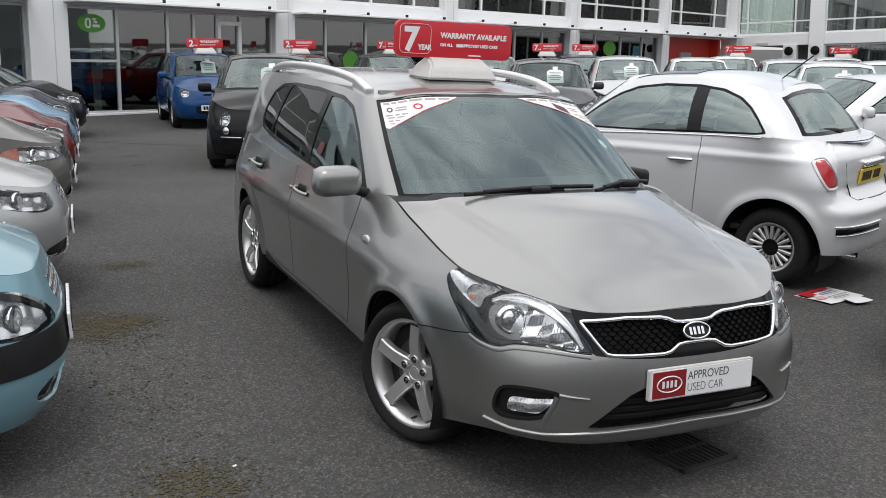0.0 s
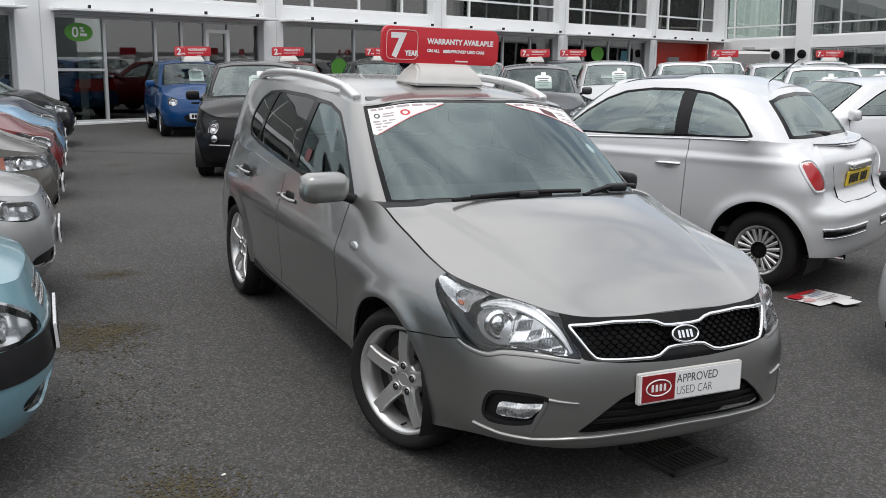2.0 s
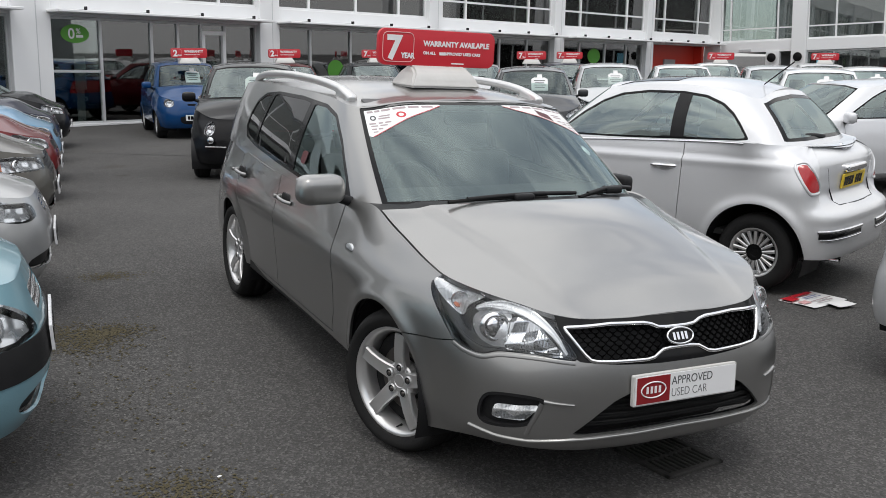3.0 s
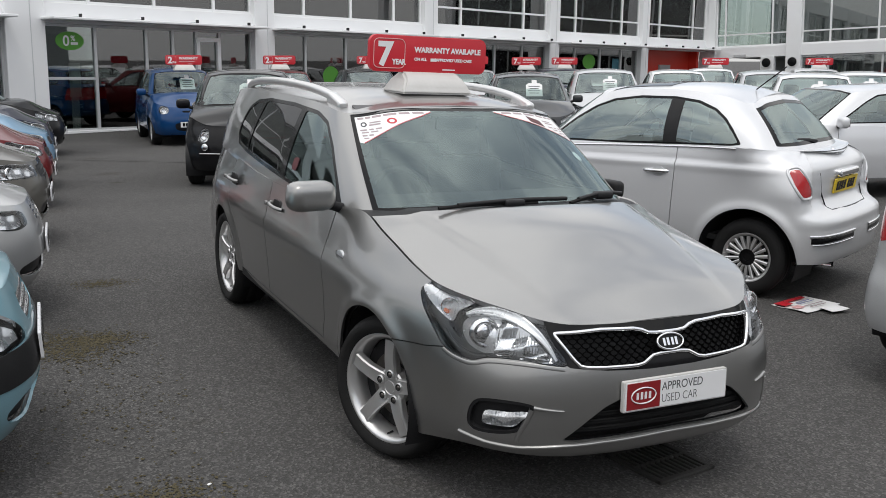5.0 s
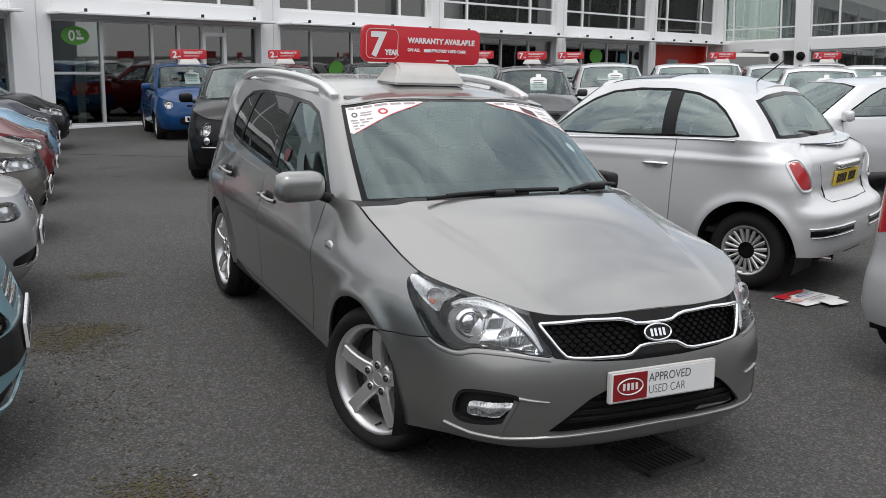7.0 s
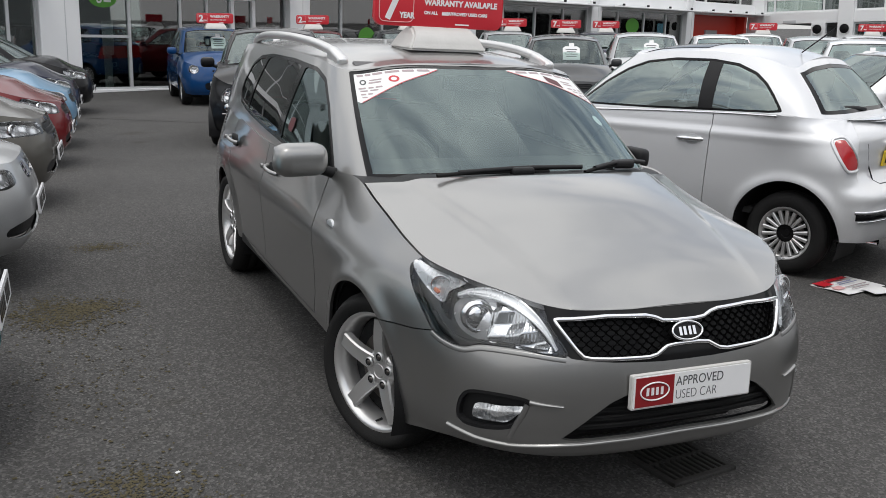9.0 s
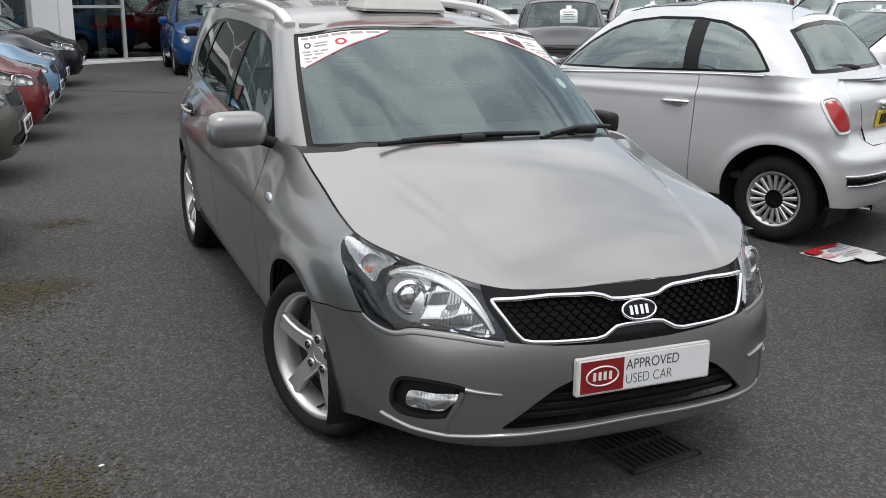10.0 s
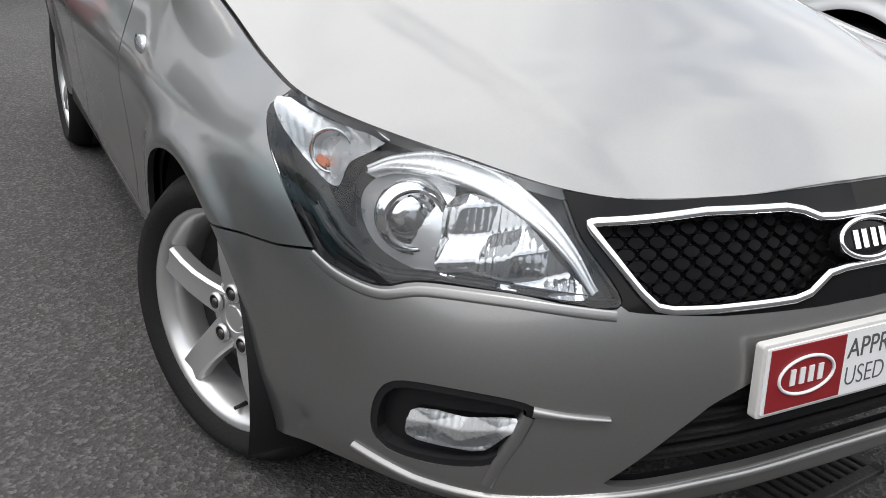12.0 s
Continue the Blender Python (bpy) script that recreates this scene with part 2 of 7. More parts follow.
M_GREEN = varied("green_sticker", (0.09, 0.34, 0.03), (0.075, 0.28, 0.025), 6, 0.5)
M_SKYPRINT = varied("pale_blue_poster", (0.16, 0.50, 0.68), (0.25, 0.58, 0.72), 3, 0.5)
M_MOSS = varied("dry_leaf_litter", (0.050, 0.042, 0.022), (0.095, 0.078, 0.040), 30, 0.95, 0, 0.5, 200)


# ---- mesh helpers ----
def mesh_of(name, verts, faces, mats, index=None, smooth=True, normals=None):
    me = bpy.data.meshes.new(name)
    me.from_pydata([tuple(map(float, v)) for v in verts], [], [tuple(map(int, f)) for f in faces])
    for mt in mats if isinstance(mats, (list, tuple)) else [mats]:
        me.materials.append(mt)
    if index is not None:
        me.polygons.foreach_set("material_index", index)
    me.polygons.foreach_set("use_smooth", [bool(smooth)] * len(me.polygons))
    if normals is not None:
        me.normals_split_custom_set_from_vertices([tuple(map(float, n)) for n in normals])
    me.update()
    return me


def place(name, me, parent=None, m=None, label=""):
    ob = new(name, me)
    if m is not None:
        ob.matrix_basis = m
    ob.parent = parent
    return tagged(ob, label)


def thing(name, m, label, category, group="", kind=""):
    ob = new(name)
    ob.empty_display_size = 0.1
    ob.matrix_basis = m
    return tagged(ob, label, category, group, kind)


def from_bm(name, bm, mat, parent=None, label="", smooth=False, m=None):
    me = bpy.data.meshes.new(name)
    bmesh.ops.recalc_face_normals(bm, faces=bm.faces)
    bm.to_mesh(me)
    bm.free()
    for mt in mat if isinstance(mat, (list, tuple)) else [mat]:
        me.materials.append(mt)
    if smooth:
        me.polygons.foreach_set("use_smooth", [True] * len(me.polygons))
        me.set_sharp_from_angle(angle=radians(smooth if smooth > 1 else 35))
    return place(name, me, parent, m, label)


def box_bm(size, at=(0, 0, 0), bevel=0.0, segments=2, bm=None, turn=None):
    own = bm is None
    b = bmesh.new()
    bmesh.ops.create_cube(b, size=1, matrix=Matrix.Diagonal((*size, 1)))
    if bevel:
        bmesh.ops.bevel(b, geom=b.edges[:], offset=bevel, segments=segments, affect="EDGES", profile=0.6)
    b.transform(Matrix.Translation(at) @ (turn or Matrix()))
    if own:
        return b
    me = bpy.data.meshes.new("t")
    b.to_mesh(me)
    b.free()
    bm.from_mesh(me)
    bpy.data.meshes.remove(me)
    return bm


def lathe(profile, n=48, axis="x"):
    """Turn a profile of (radius, along) round the axis: vertices and faces."""
    v, f = [], []
    for k in range(n):
        c, s = math.cos(2 * math.pi * k / n), math.sin(2 * math.pi * k / n)
        for r, a in profile:
            v.append((a, r * c, r * s) if axis == "x" else (r * c, r * s, a))
    p = len(profile)
    for k in range(n):
        for j in range(p - 1):
            a, b = k * p + j, ((k + 1) % n) * p + j
            f.append((a, b, b + 1, a + 1))
    return v, f


def prism(outline, depth, bevel=0.0):
    """A plate from a flat outline in x, z, with its face at y = 0 and its back at y = depth."""
    bm = bmesh.new()
    top = [bm.verts.new((x, 0, z)) for x, z in outline]
    face = bm.faces.new(top)
    ext = bmesh.ops.extrude_face_region(bm, geom=[face])
    for g in ext["geom"]:
        if isinstance(g, bmesh.types.BMVert):
            g.co.y = depth
    bmesh.ops.recalc_face_normals(bm, faces=bm.faces)
    if bevel:
        edge = [e for e in bm.edges if all(abs(q.co.y) < 1e-6 for q in e.verts)]
        bmesh.ops.bevel(bm, geom=edge, offset=bevel, segments=2, affect="EDGES", profile=0.6)
    return bm


def rounded(w, h, r, n=6):
    """Outline of a rounded rectangle in x, z round the origin."""
    pts = []
    for cx, cz, a0 in ((w / 2 - r, h / 2 - r, 0), (-w / 2 + r, h / 2 - r, 90), (-w / 2 + r, -h / 2 + r, 180), (w / 2 - r, -h / 2 + r, 270)):
        for k in range(n + 1):
            a = radians(a0 + 90 * k / n)
            pts.append((cx + r * math.cos(a), cz + r * math.sin(a)))
    return pts


def text_part(name, words, size, mat, parent, m, label="", stretch=1.0, extrude=0.0008, align="LEFT", bold=0.0):
    cu = bpy.data.curves.new(name, "FONT")
    cu.body, cu.size, cu.extrude, cu.align_x, cu.offset = words, size, extrude, align, bold
    ob = bpy.data.objects.new(name, cu)
    scene.collection.objects.link(ob)
    me = bpy.data.meshes.new_from_object(ob.evaluated_get(bpy.context.evaluated_depsgraph_get()))
    bpy.data.objects.remove(ob)
    me.materials.clear()
    me.materials.append(mat)
    me.transform(Matrix.Diagonal((stretch, 1, 1, 1)))
    return place(name, me, parent, m, label)


def tube(name, pts, radius, mat, parent=None, m=None, label="", res=6, cyclic=False):
    cu = bpy.data.curves.new(name, "CURVE")
    cu.dimensions, cu.bevel_depth, cu.bevel_resolution, cu.resolution_u = "3D", radius, 3, res
    sp = cu.splines.new("NURBS" if len(pts) > 3 else "POLY")
    sp.points.add(len(pts) - 1)
    for q, c in zip(sp.points, pts):
        q.co = (*c, 1)
    if len(pts) > 3:
        sp.use_endpoint_u, sp.order_u = True, 4
    sp.use_cyclic_u = cyclic
    ob = bpy.data.objects.new(name, cu)
    scene.collection.objects.link(ob)
    me = bpy.data.meshes.new_from_object(ob.evaluated_get(bpy.context.evaluated_depsgraph_get()))
    bpy.data.objects.remove(ob)
    me.materials.clear()
    me.materials.append(mat)
    me.polygons.foreach_set("use_smooth", [True] * len(me.polygons))
    return place(name, me, parent, m, label)


# ---- sheet surfaces that can be cut along any outline ----
def spline(keys, t):
    """A smooth curve through keys of (place, value...), read at the places t."""
    k = np.array(keys, float)
    x, y = k[:, 0], k[:, 1:]
    d = np.diff(y, axis=0) / np.diff(x)[:, None]
    g = np.zeros_like(y)
    g[0], g[-1] = d[0], d[-1]
    w = np.diff(x)[:, None]
    g[1:-1] = (d[:-1] * w[1:] + d[1:] * w[:-1]) / (w[1:] + w[:-1])
    t = np.clip(np.asarray(t, float), x[0], x[-1])
    i = np.clip(np.searchsorted(x, t, side="right") - 1, 0, len(x) - 2)
    h = (x[i + 1] - x[i])[..., None]
    s = (t - x[i])[..., None] / h
    out = (2 * s**3 - 3 * s**2 + 1) * y[i] + (s**3 - 2 * s**2 + s) * h * g[i] + (-2 * s**3 + 3 * s**2) * y[i + 1] + (s**3 - s**2) * h * g[i + 1]
    return out[..., 0] if out.shape[-1] == 1 else out


def step(a, b, x):
    s = np.clip((x - a) / (b - a), 0, 1)
    return s * s * (3 - 2 * s)


class Sheet:
    """Vertices (x, y, z, normal, u, v) and polygons."""

    def __init__(self, V, F):
        self.V, self.F = V, F

    @classmethod
    def grid(cls, P, U, W):
        """From an array of points P[i, j] with its two parameters; normals point away from the inside."""
        du, dv = np.gradient(P, axis=0), np.gradient(P, axis=1)
        N = np.cross(du, dv)
        ln = np.linalg.norm(N, axis=-1, keepdims=True)
        N = np.where(ln > 1e-8, N / np.maximum(ln, 1e-9), np.array([0.0, 0.0, 1.0]))
        a, b = P.shape[:2]
        V = np.concatenate([P, N, U[..., None], W[..., None]], -1).reshape(-1, 8)
        idx = np.arange(a * b).reshape(a, b)
        F = np.stack([idx[:-1, :-1], idx[1:, :-1], idx[1:, 1:], idx[:-1, 1:]], -1).reshape(-1, 4)
        return cls(V, [list(map(int, f)) for f in F])

    def cut(self, f):
        """Split along f = 0, f being a function of the vertex table: the inside (f < 0) and the outside."""
        val = f(self.V)
        val = np.where(np.abs(val) < 1e-6, 1e-6, val)
        V, extra, made = self.V, [], {}
        inside, outside = [], []

        def mid(a, b):
            key = (a, b) if a < b else (b, a)
            if key not in made:
                t = val[a] / (val[a] - val[b])
                made[key] = len(V) + len(extra)
                extra.append(V[a] + (V[b] - V[a]) * t)
            return made[key]

        neg = val < 0
        for p in self.F:
            s = [neg[i] for i in p]
            if all(s):
                inside.append(p)
            elif not any(s):
                outside.append(p)
            else:
                pin, pout = [], []
                for k, a in enumerate(p):
                    b = p[(k + 1) % len(p)]
                    (pin if neg[a] else pout).append(a)
                    if neg[a] != neg[b]:
                        c = mid(a, b)
                        pin.append(c)
                        pout.append(c)
                if len(pin) > 2:
                    inside.append(pin)
                if len(pout) > 2:
                    outside.append(pout)
        W = np.vstack([V, np.array(extra)]) if extra else V
        return Sheet(W, inside), Sheet(W, outside)

    def gap(self, f, half=0.002, where=None):
        """Drop a narrow band along f = 0, where the other function is negative."""
        s = self
        for g in (lambda v: f(v) + half, lambda v: f(v) - half, where):
            if g is not None:
                a, b = s.cut(g)
                s = Sheet(a.V, a.F + b.F)
        mid = np.array([s.V[p].mean(0) for p in s.F])
        drop = np.abs(f(mid)) < half
        if where is not None:
            drop &= where(mid) < 0
        return Sheet(s.V, [p for p, d in zip(s.F, drop) if not d])

    def pushed(self, amount):
        V = self.V.copy()
        V[:, :3] += V[:, 3:6] * (amount(V)[:, None] if callable(amount) else amount)
        return Sheet(V, self.F)

    def fresh(self, smooth=0):
        """With normals read anew from its faces, after it has been pushed into relief; smooth evens them out."""
        s = self.compact()
        N = np.zeros((len(s.V), 3))
        for p in s.F:
            q = s.V[p, :3]
            n = np.cross(q[1] - q[0], q[-1] - q[0])
            for i in p:
                N[i] += n
        ln = np.linalg.norm(N, axis=1, keepdims=True)
        s.V[:, 3:6] = np.where(ln > 1e-12, N / np.maximum(ln, 1e-12), s.V[:, 3:6])
        for _ in range(smooth):
            N = np.zeros((len(s.V), 3))
            for p in s.F:
                N[p] += s.V[p, 3:6].mean(0)
            s.V[:, 3:6] = N / np.maximum(np.linalg.norm(N, axis=1, keepdims=True), 1e-9)
        return s

    def compact(self):
        used = sorted({i for p in self.F for i in p})
        new_at = {o: k for k, o in enumerate(used)}
        return Sheet(self.V[used], [[new_at[i] for i in p] for p in self.F])

    def mirrored(self):
        V = self.V.copy()
        V[:, 0] *= -1
        V[:, 3] *= -1
        return Sheet(V, [p[::-1] for p in self.F])

    def pieces(self):
        """The connected parts, as sheets of their own."""
        link = list(range(len(self.V)))

        def root(i):
            while link[i] != i:
                link[i] = link[link[i]]
                i = link[i]
            return i

        for p in self.F:
            r = root(p[0])
            for i in p[1:]:
                link[root(i)] = r
        sets = {}
        for p in self.F:
            sets.setdefault(root(p[0]), []).append(p)
        return [Sheet(self.V, f).compact() for f in sets.values() if len(f) > 3]

    def __add__(self, o):
        k = len(self.V)
        return Sheet(np.vstack([self.V, o.V]), self.F + [[i + k for i in p] for p in o.F])

    def rimmed(self, depth):
        """With its border folded inwards, so that the panel has a thickness."""
        if not self.F:
            return self
        s = self.compact()
        count = {}
        for p in s.F:
            for k, a in enumerate(p):
                b = p[(k + 1) % len(p)]
                count[(a, b)] = count.get((a, b), 0) + 1
        border = [e for e in count if (e[1], e[0]) not in count]
        rows, F = [], list(s.F)
        base = len(s.V)
        for a, b in border:
            va, vb = s.V[a].copy(), s.V[b].copy()
            ia, ib = va.copy(), vb.copy()
            ia[:3] -= va[3:6] * depth
            ib[:3] -= vb[3:6] * depth
            side = np.cross(vb[:3] - va[:3], va[3:6])
            ln = np.linalg.norm(side)
            if ln < 1e-9:
                continue
            for q in (va, vb, ib, ia):
                q[3:6] = side / ln
                rows.append(q)
            F.append([base + 1, base, base + 3, base + 2])
            base += 4
        return Sheet(np.vstack([s.V, np.array(rows)]), F) if rows else s

    def mesh(self, name, mat, depth=0.0, both=True, weld=True):
        s = self.compact()
        if both:
            if weld:
                mid = np.abs(s.V[:, 0]) < 1e-5
                m = s.mirrored()
                remap = {i: (i if mid[i] else len(s.V) + i) for i in range(len(s.V))}
                W = Sheet(np.vstack([s.V, m.V]), s.F + [[remap[i] for i in p] for p in m.F])
                W.V[: len(s.V)][mid, 3] = 0
                s = W.compact()
            else:
                s = s + s.mirrored()
        if depth:
            s = s.rimmed(depth)
        return mesh_of(name, s.V[:, :3], s.F, mat, normals=s.V[:, 3:6])


def poly_sdf(px, py, poly, soft=0.0):
    """Signed distance to a closed outline, negative inside; soft rounds its corners."""
    poly = np.array(poly, float)
    d = np.full(px.shape, 1e9)
    inside = np.zeros(px.shape, bool)
    for a, b in zip(poly, np.roll(poly, -1, axis=0)):
        e = b - a
        t = np.clip(((px - a[0]) * e[0] + (py - a[1]) * e[1]) / max(e @ e, 1e-12), 0, 1)
        d = np.minimum(d, np.hypot(px - a[0] - t * e[0], py - a[1] - t * e[1]))
        c = ((a[1] > py) != (b[1] > py)) & (px < (b[0] - a[0]) * (py - a[1]) / (b[1] - a[1] + 1e-12) + a[0])
        inside ^= c
    return np.where(inside, -d, d) - soft


def smooth_loop(pts, n=8):
    """A closed outline rounded through its points."""
    p = np.array(pts, float)
    out = []
    for i in range(len(p)):
        a, b, c, d = p[i - 1], p[i], p[(i + 1) % len(p)], p[(i + 2) % len(p)]
        for k in range(n):
            t = k / n
            out.append(0.5 * ((2 * b) + (c - a) * t + (2 * a - 5 * b + 4 * c - d) * t * t + (3 * b - a - 3 * c + d) * t**3))
    return out


# ---- the shape of a car: nose at -y, front axle at y = 0, half of it built and mirrored ----
def car_sheets(sp, nu=190, nv=54):
    """The wall round the lower body, the deck (bonnet) and the cabin with its roof, as sheets of the +x half."""
    plan = np.array(sp["plan"], float)
    k = np.r_[0, np.cumsum(np.hypot(*np.diff(plan, axis=0).T))]
    arc = np.linspace(0, k[-1], 900)
    xy = spline(np.c_[k, plan], arc)
    xy[0, 0] = xy[-1, 0] = 0
    real = np.r_[0, np.cumsum(np.hypot(*np.diff(xy, axis=0).T))]
    total = real[-1]
    dens = np.linspace(0, 1, nu)
    U = total * (dens + sp.get("front_dense", 0.35) * (dens**2 - dens))
    xy = np.c_[np.interp(U, real, xy[:, 0]), np.interp(U, real, xy[:, 1])]
    tan = np.gradient(xy, axis=0)
    tan[0], tan[-1] = (1, 0), (-1, 0)
    tan /= np.linalg.norm(tan, axis=1, keepdims=True)
    out_n = np.c_[tan[:, 1], -tan[:, 0]]
    y0 = xy[:, 1]
    zb, zs = spline(sp["low"], U) if sp.get("by_arc") else spline(sp["low"], y0), spline(sp["shoulder"], U) if sp.get("by_arc") else spline(sp["shoulder"], y0)
    v = np.linspace(0, 1, nv)
    v = v + 0.05 * np.sin(2 * np.pi * v)
    Z = zb[:, None] + (zs - zb)[:, None] * v[None, :]
    fr = 1 - step(sp["front_blend"][0], sp["front_blend"][1], y0)
    rr = step(sp["rear_blend"][0], sp["rear_blend"][1], y0)[:, None] + Z * 0
    if "rear_blend_top" in sp:
        up = step(0.74, 1.10, Z)
        rr = rr * (1 - up) + step(sp["rear_blend_top"][0], sp["rear_blend_top"][1], y0)[:, None] * up
    side = spline(sp["side"], Z)
    inset = side * (1 - fr[:, None] - rr) + spline(sp["nose"], Z) * fr[:, None] + spline(sp["tail"], Z) * rr
    vv = np.repeat(v[None, :], len(U), 0)
    top_in = spline(np.c_[sp["top_inset_at"], sp["top_inset"]], U)[:, None]
    inset = inset + top_in * np.clip((vv - 0.5) / 0.5, 0, 1) ** sp.get("top_power", 2.2)
    P = np.zeros((len(U), len(v), 3))
    P[..., 0] = xy[:, None, 0] - out_n[:, None, 0] * inset
    P[..., 1] = xy[:, None, 1] - out_n[:, None, 1] * inset
    P[..., 2] = Z
    P[0, :, 0] = P[-1, :, 0] = 0
    for wy, r in ((0.0, sp["arch"]), (sp["wheelbase"], sp["arch"])):
        d = np.hypot(P[..., 1] - wy, P[..., 2] - sp["hub"]) - r
        sidew = step(0.35, 0.6, P[..., 0])
        P[..., 0] += sidew * (1 - 0.75 * step(0.60, 0.80, P[..., 2])) * sp.get("flare", 0.014) * np.exp(-((d - 0.012) / sp.get("flare_w", 0.045)) ** 2) * step(-0.04, 0.02, d + 0.03)
    Ug = np.repeat(U[:, None], len(v), 1)
    wall = Sheet.grid(P, Ug, vv)
    # the deck: from the shoulder inwards, crowned to the middle
    top = P[:, -1]
    nw = sp.get("deck_n", 26)
    w = np.linspace(0, 1, nw)
    ys = top[:, 1]
    yc = spline(sp["deck_mid"], ys)
    crown = spline(sp["crown"], ys)
    D = np.zeros((len(U), nw, 3))
    D[..., 0] = top[:, None, 0] * (1 - w)
    D[..., 1] = ys[:, None] + (yc - ys)[:, None] * (1 - (1 - w) ** 2)
    bulge = 1 - (1 - w) ** 2
    D[..., 2] = top[:, None, 2] + crown[:, None] * bulge
    D[:, -1, 0] = 0
    if "ridge" in sp:
        at, wide, high = sp["ridge"]
        rx = at * np.interp(ys, [-0.8, 0.5], [0.66, 1.0])[:, None]
        D[..., 2] += high * (1 - step(-wide, wide, D[..., 0] - rx)) * step(-0.84, -0.6, ys)[:, None]
    deck = Sheet.grid(D, np.repeat(U[:, None], nw, 1), np.repeat(w[None, :], len(U), 0))
    # the cabin
    B, R = np.array(sp["belt"], float), np.array(sp["rooft"], float)
    q = np.arange(len(B))
    ug = np.linspace(0, len(B) - 1, sp.get("cabin_n", 120))
    Bl, Rl = spline(np.c_[q, B], ug), spline(np.c_[q, R], ug)
    w = np.linspace(0, 1, sp.get("cabin_m", 30))
    G = Bl[:, None, :] * (1 - w)[None, :, None] + Rl[:, None, :] * w[None, :, None]
    t = np.gradient(Bl, axis=0)
    t[0], t[-1] = (1, 0, 0), (-1, 0, 0)
    nn = np.c_[t[:, 1], -t[:, 0]]
    nn /= np.maximum(np.linalg.norm(nn, axis=1, keepdims=True), 1e-9)
    bul = np.interp(ug, q, sp["bulge"])[:, None] * np.sin(np.pi * w)[None, :]
    G[..., 0] += nn[:, None, 0] * bul
    G[..., 1] += nn[:, None, 1] * bul
    G[0, :, 0] = G[-1, :, 0] = 0
    cabin = Sheet.grid(G, np.repeat(ug[:, None], len(w), 1), np.repeat(w[None, :], len(ug), 0))
    nw = 22
    w = np.linspace(0, 1, nw)
    ys = Rl[:, 1]
    yc = np.interp(ys, *np.array(sp["roof_mid"], float).T)
    cr = spline(sp["roof_crown"], ys)
    T = np.zeros((len(ug), nw, 3))
    T[..., 0] = Rl[:, None, 0] * (1 - w)
    T[..., 1] = ys[:, None] + (yc - ys)[:, None] * (1 - (1 - w) ** 2)
    T[..., 2] = Rl[:, None, 2] + cr[:, None] * (1 - (1 - w) ** 2.6)
    T[:, -1, 0] = 0
    roof = Sheet.grid(T, np.repeat(ug[:, None], nw, 1), np.repeat(w[None, :], len(ug), 0))
    return wall, deck, cabin, roof


def arch_cut(sp, wy):
    return lambda V: np.where(V[:, 0] > 0.42 * sp["half"], np.hypot(V[:, 1] - wy, (V[:, 2] - sp["hub"]) * 1.0) - sp["arch"], 1.0)


def liner(sp, wy, name, parent):
    """The dark hollow over a wheel."""
    r, n = sp["arch"] + 0.004, 20
    x0, x1 = sp["half"] * 0.48, sp["half"] * (0.955 if wy == 0 else sp.get("rear_liner", 0.95))
    v, f = [], []
    for k in range(n + 1):
        a = math.pi * (-0.12 + 1.24 * k / n)
        for x in (x0, x1):
            v.append((x, wy + r * math.cos(a), sp["hub"] + r * math.sin(a)))
    c = len(v)
    v.append((x0, wy, sp["hub"]))
    for k in range(n):
        f.append((2 * k, 2 * k + 1, 2 * k + 3, 2 * k + 2))
        f.append((2 * k, 2 * k + 2, c))
    place(name, mesh_of(name, v, f, M_TRIM), parent)
    return place(name, mesh_of(name, [(-x, y, z) for x, y, z in v], [p[::-1] for p in f], M_TRIM), parent)


_wheels = {}


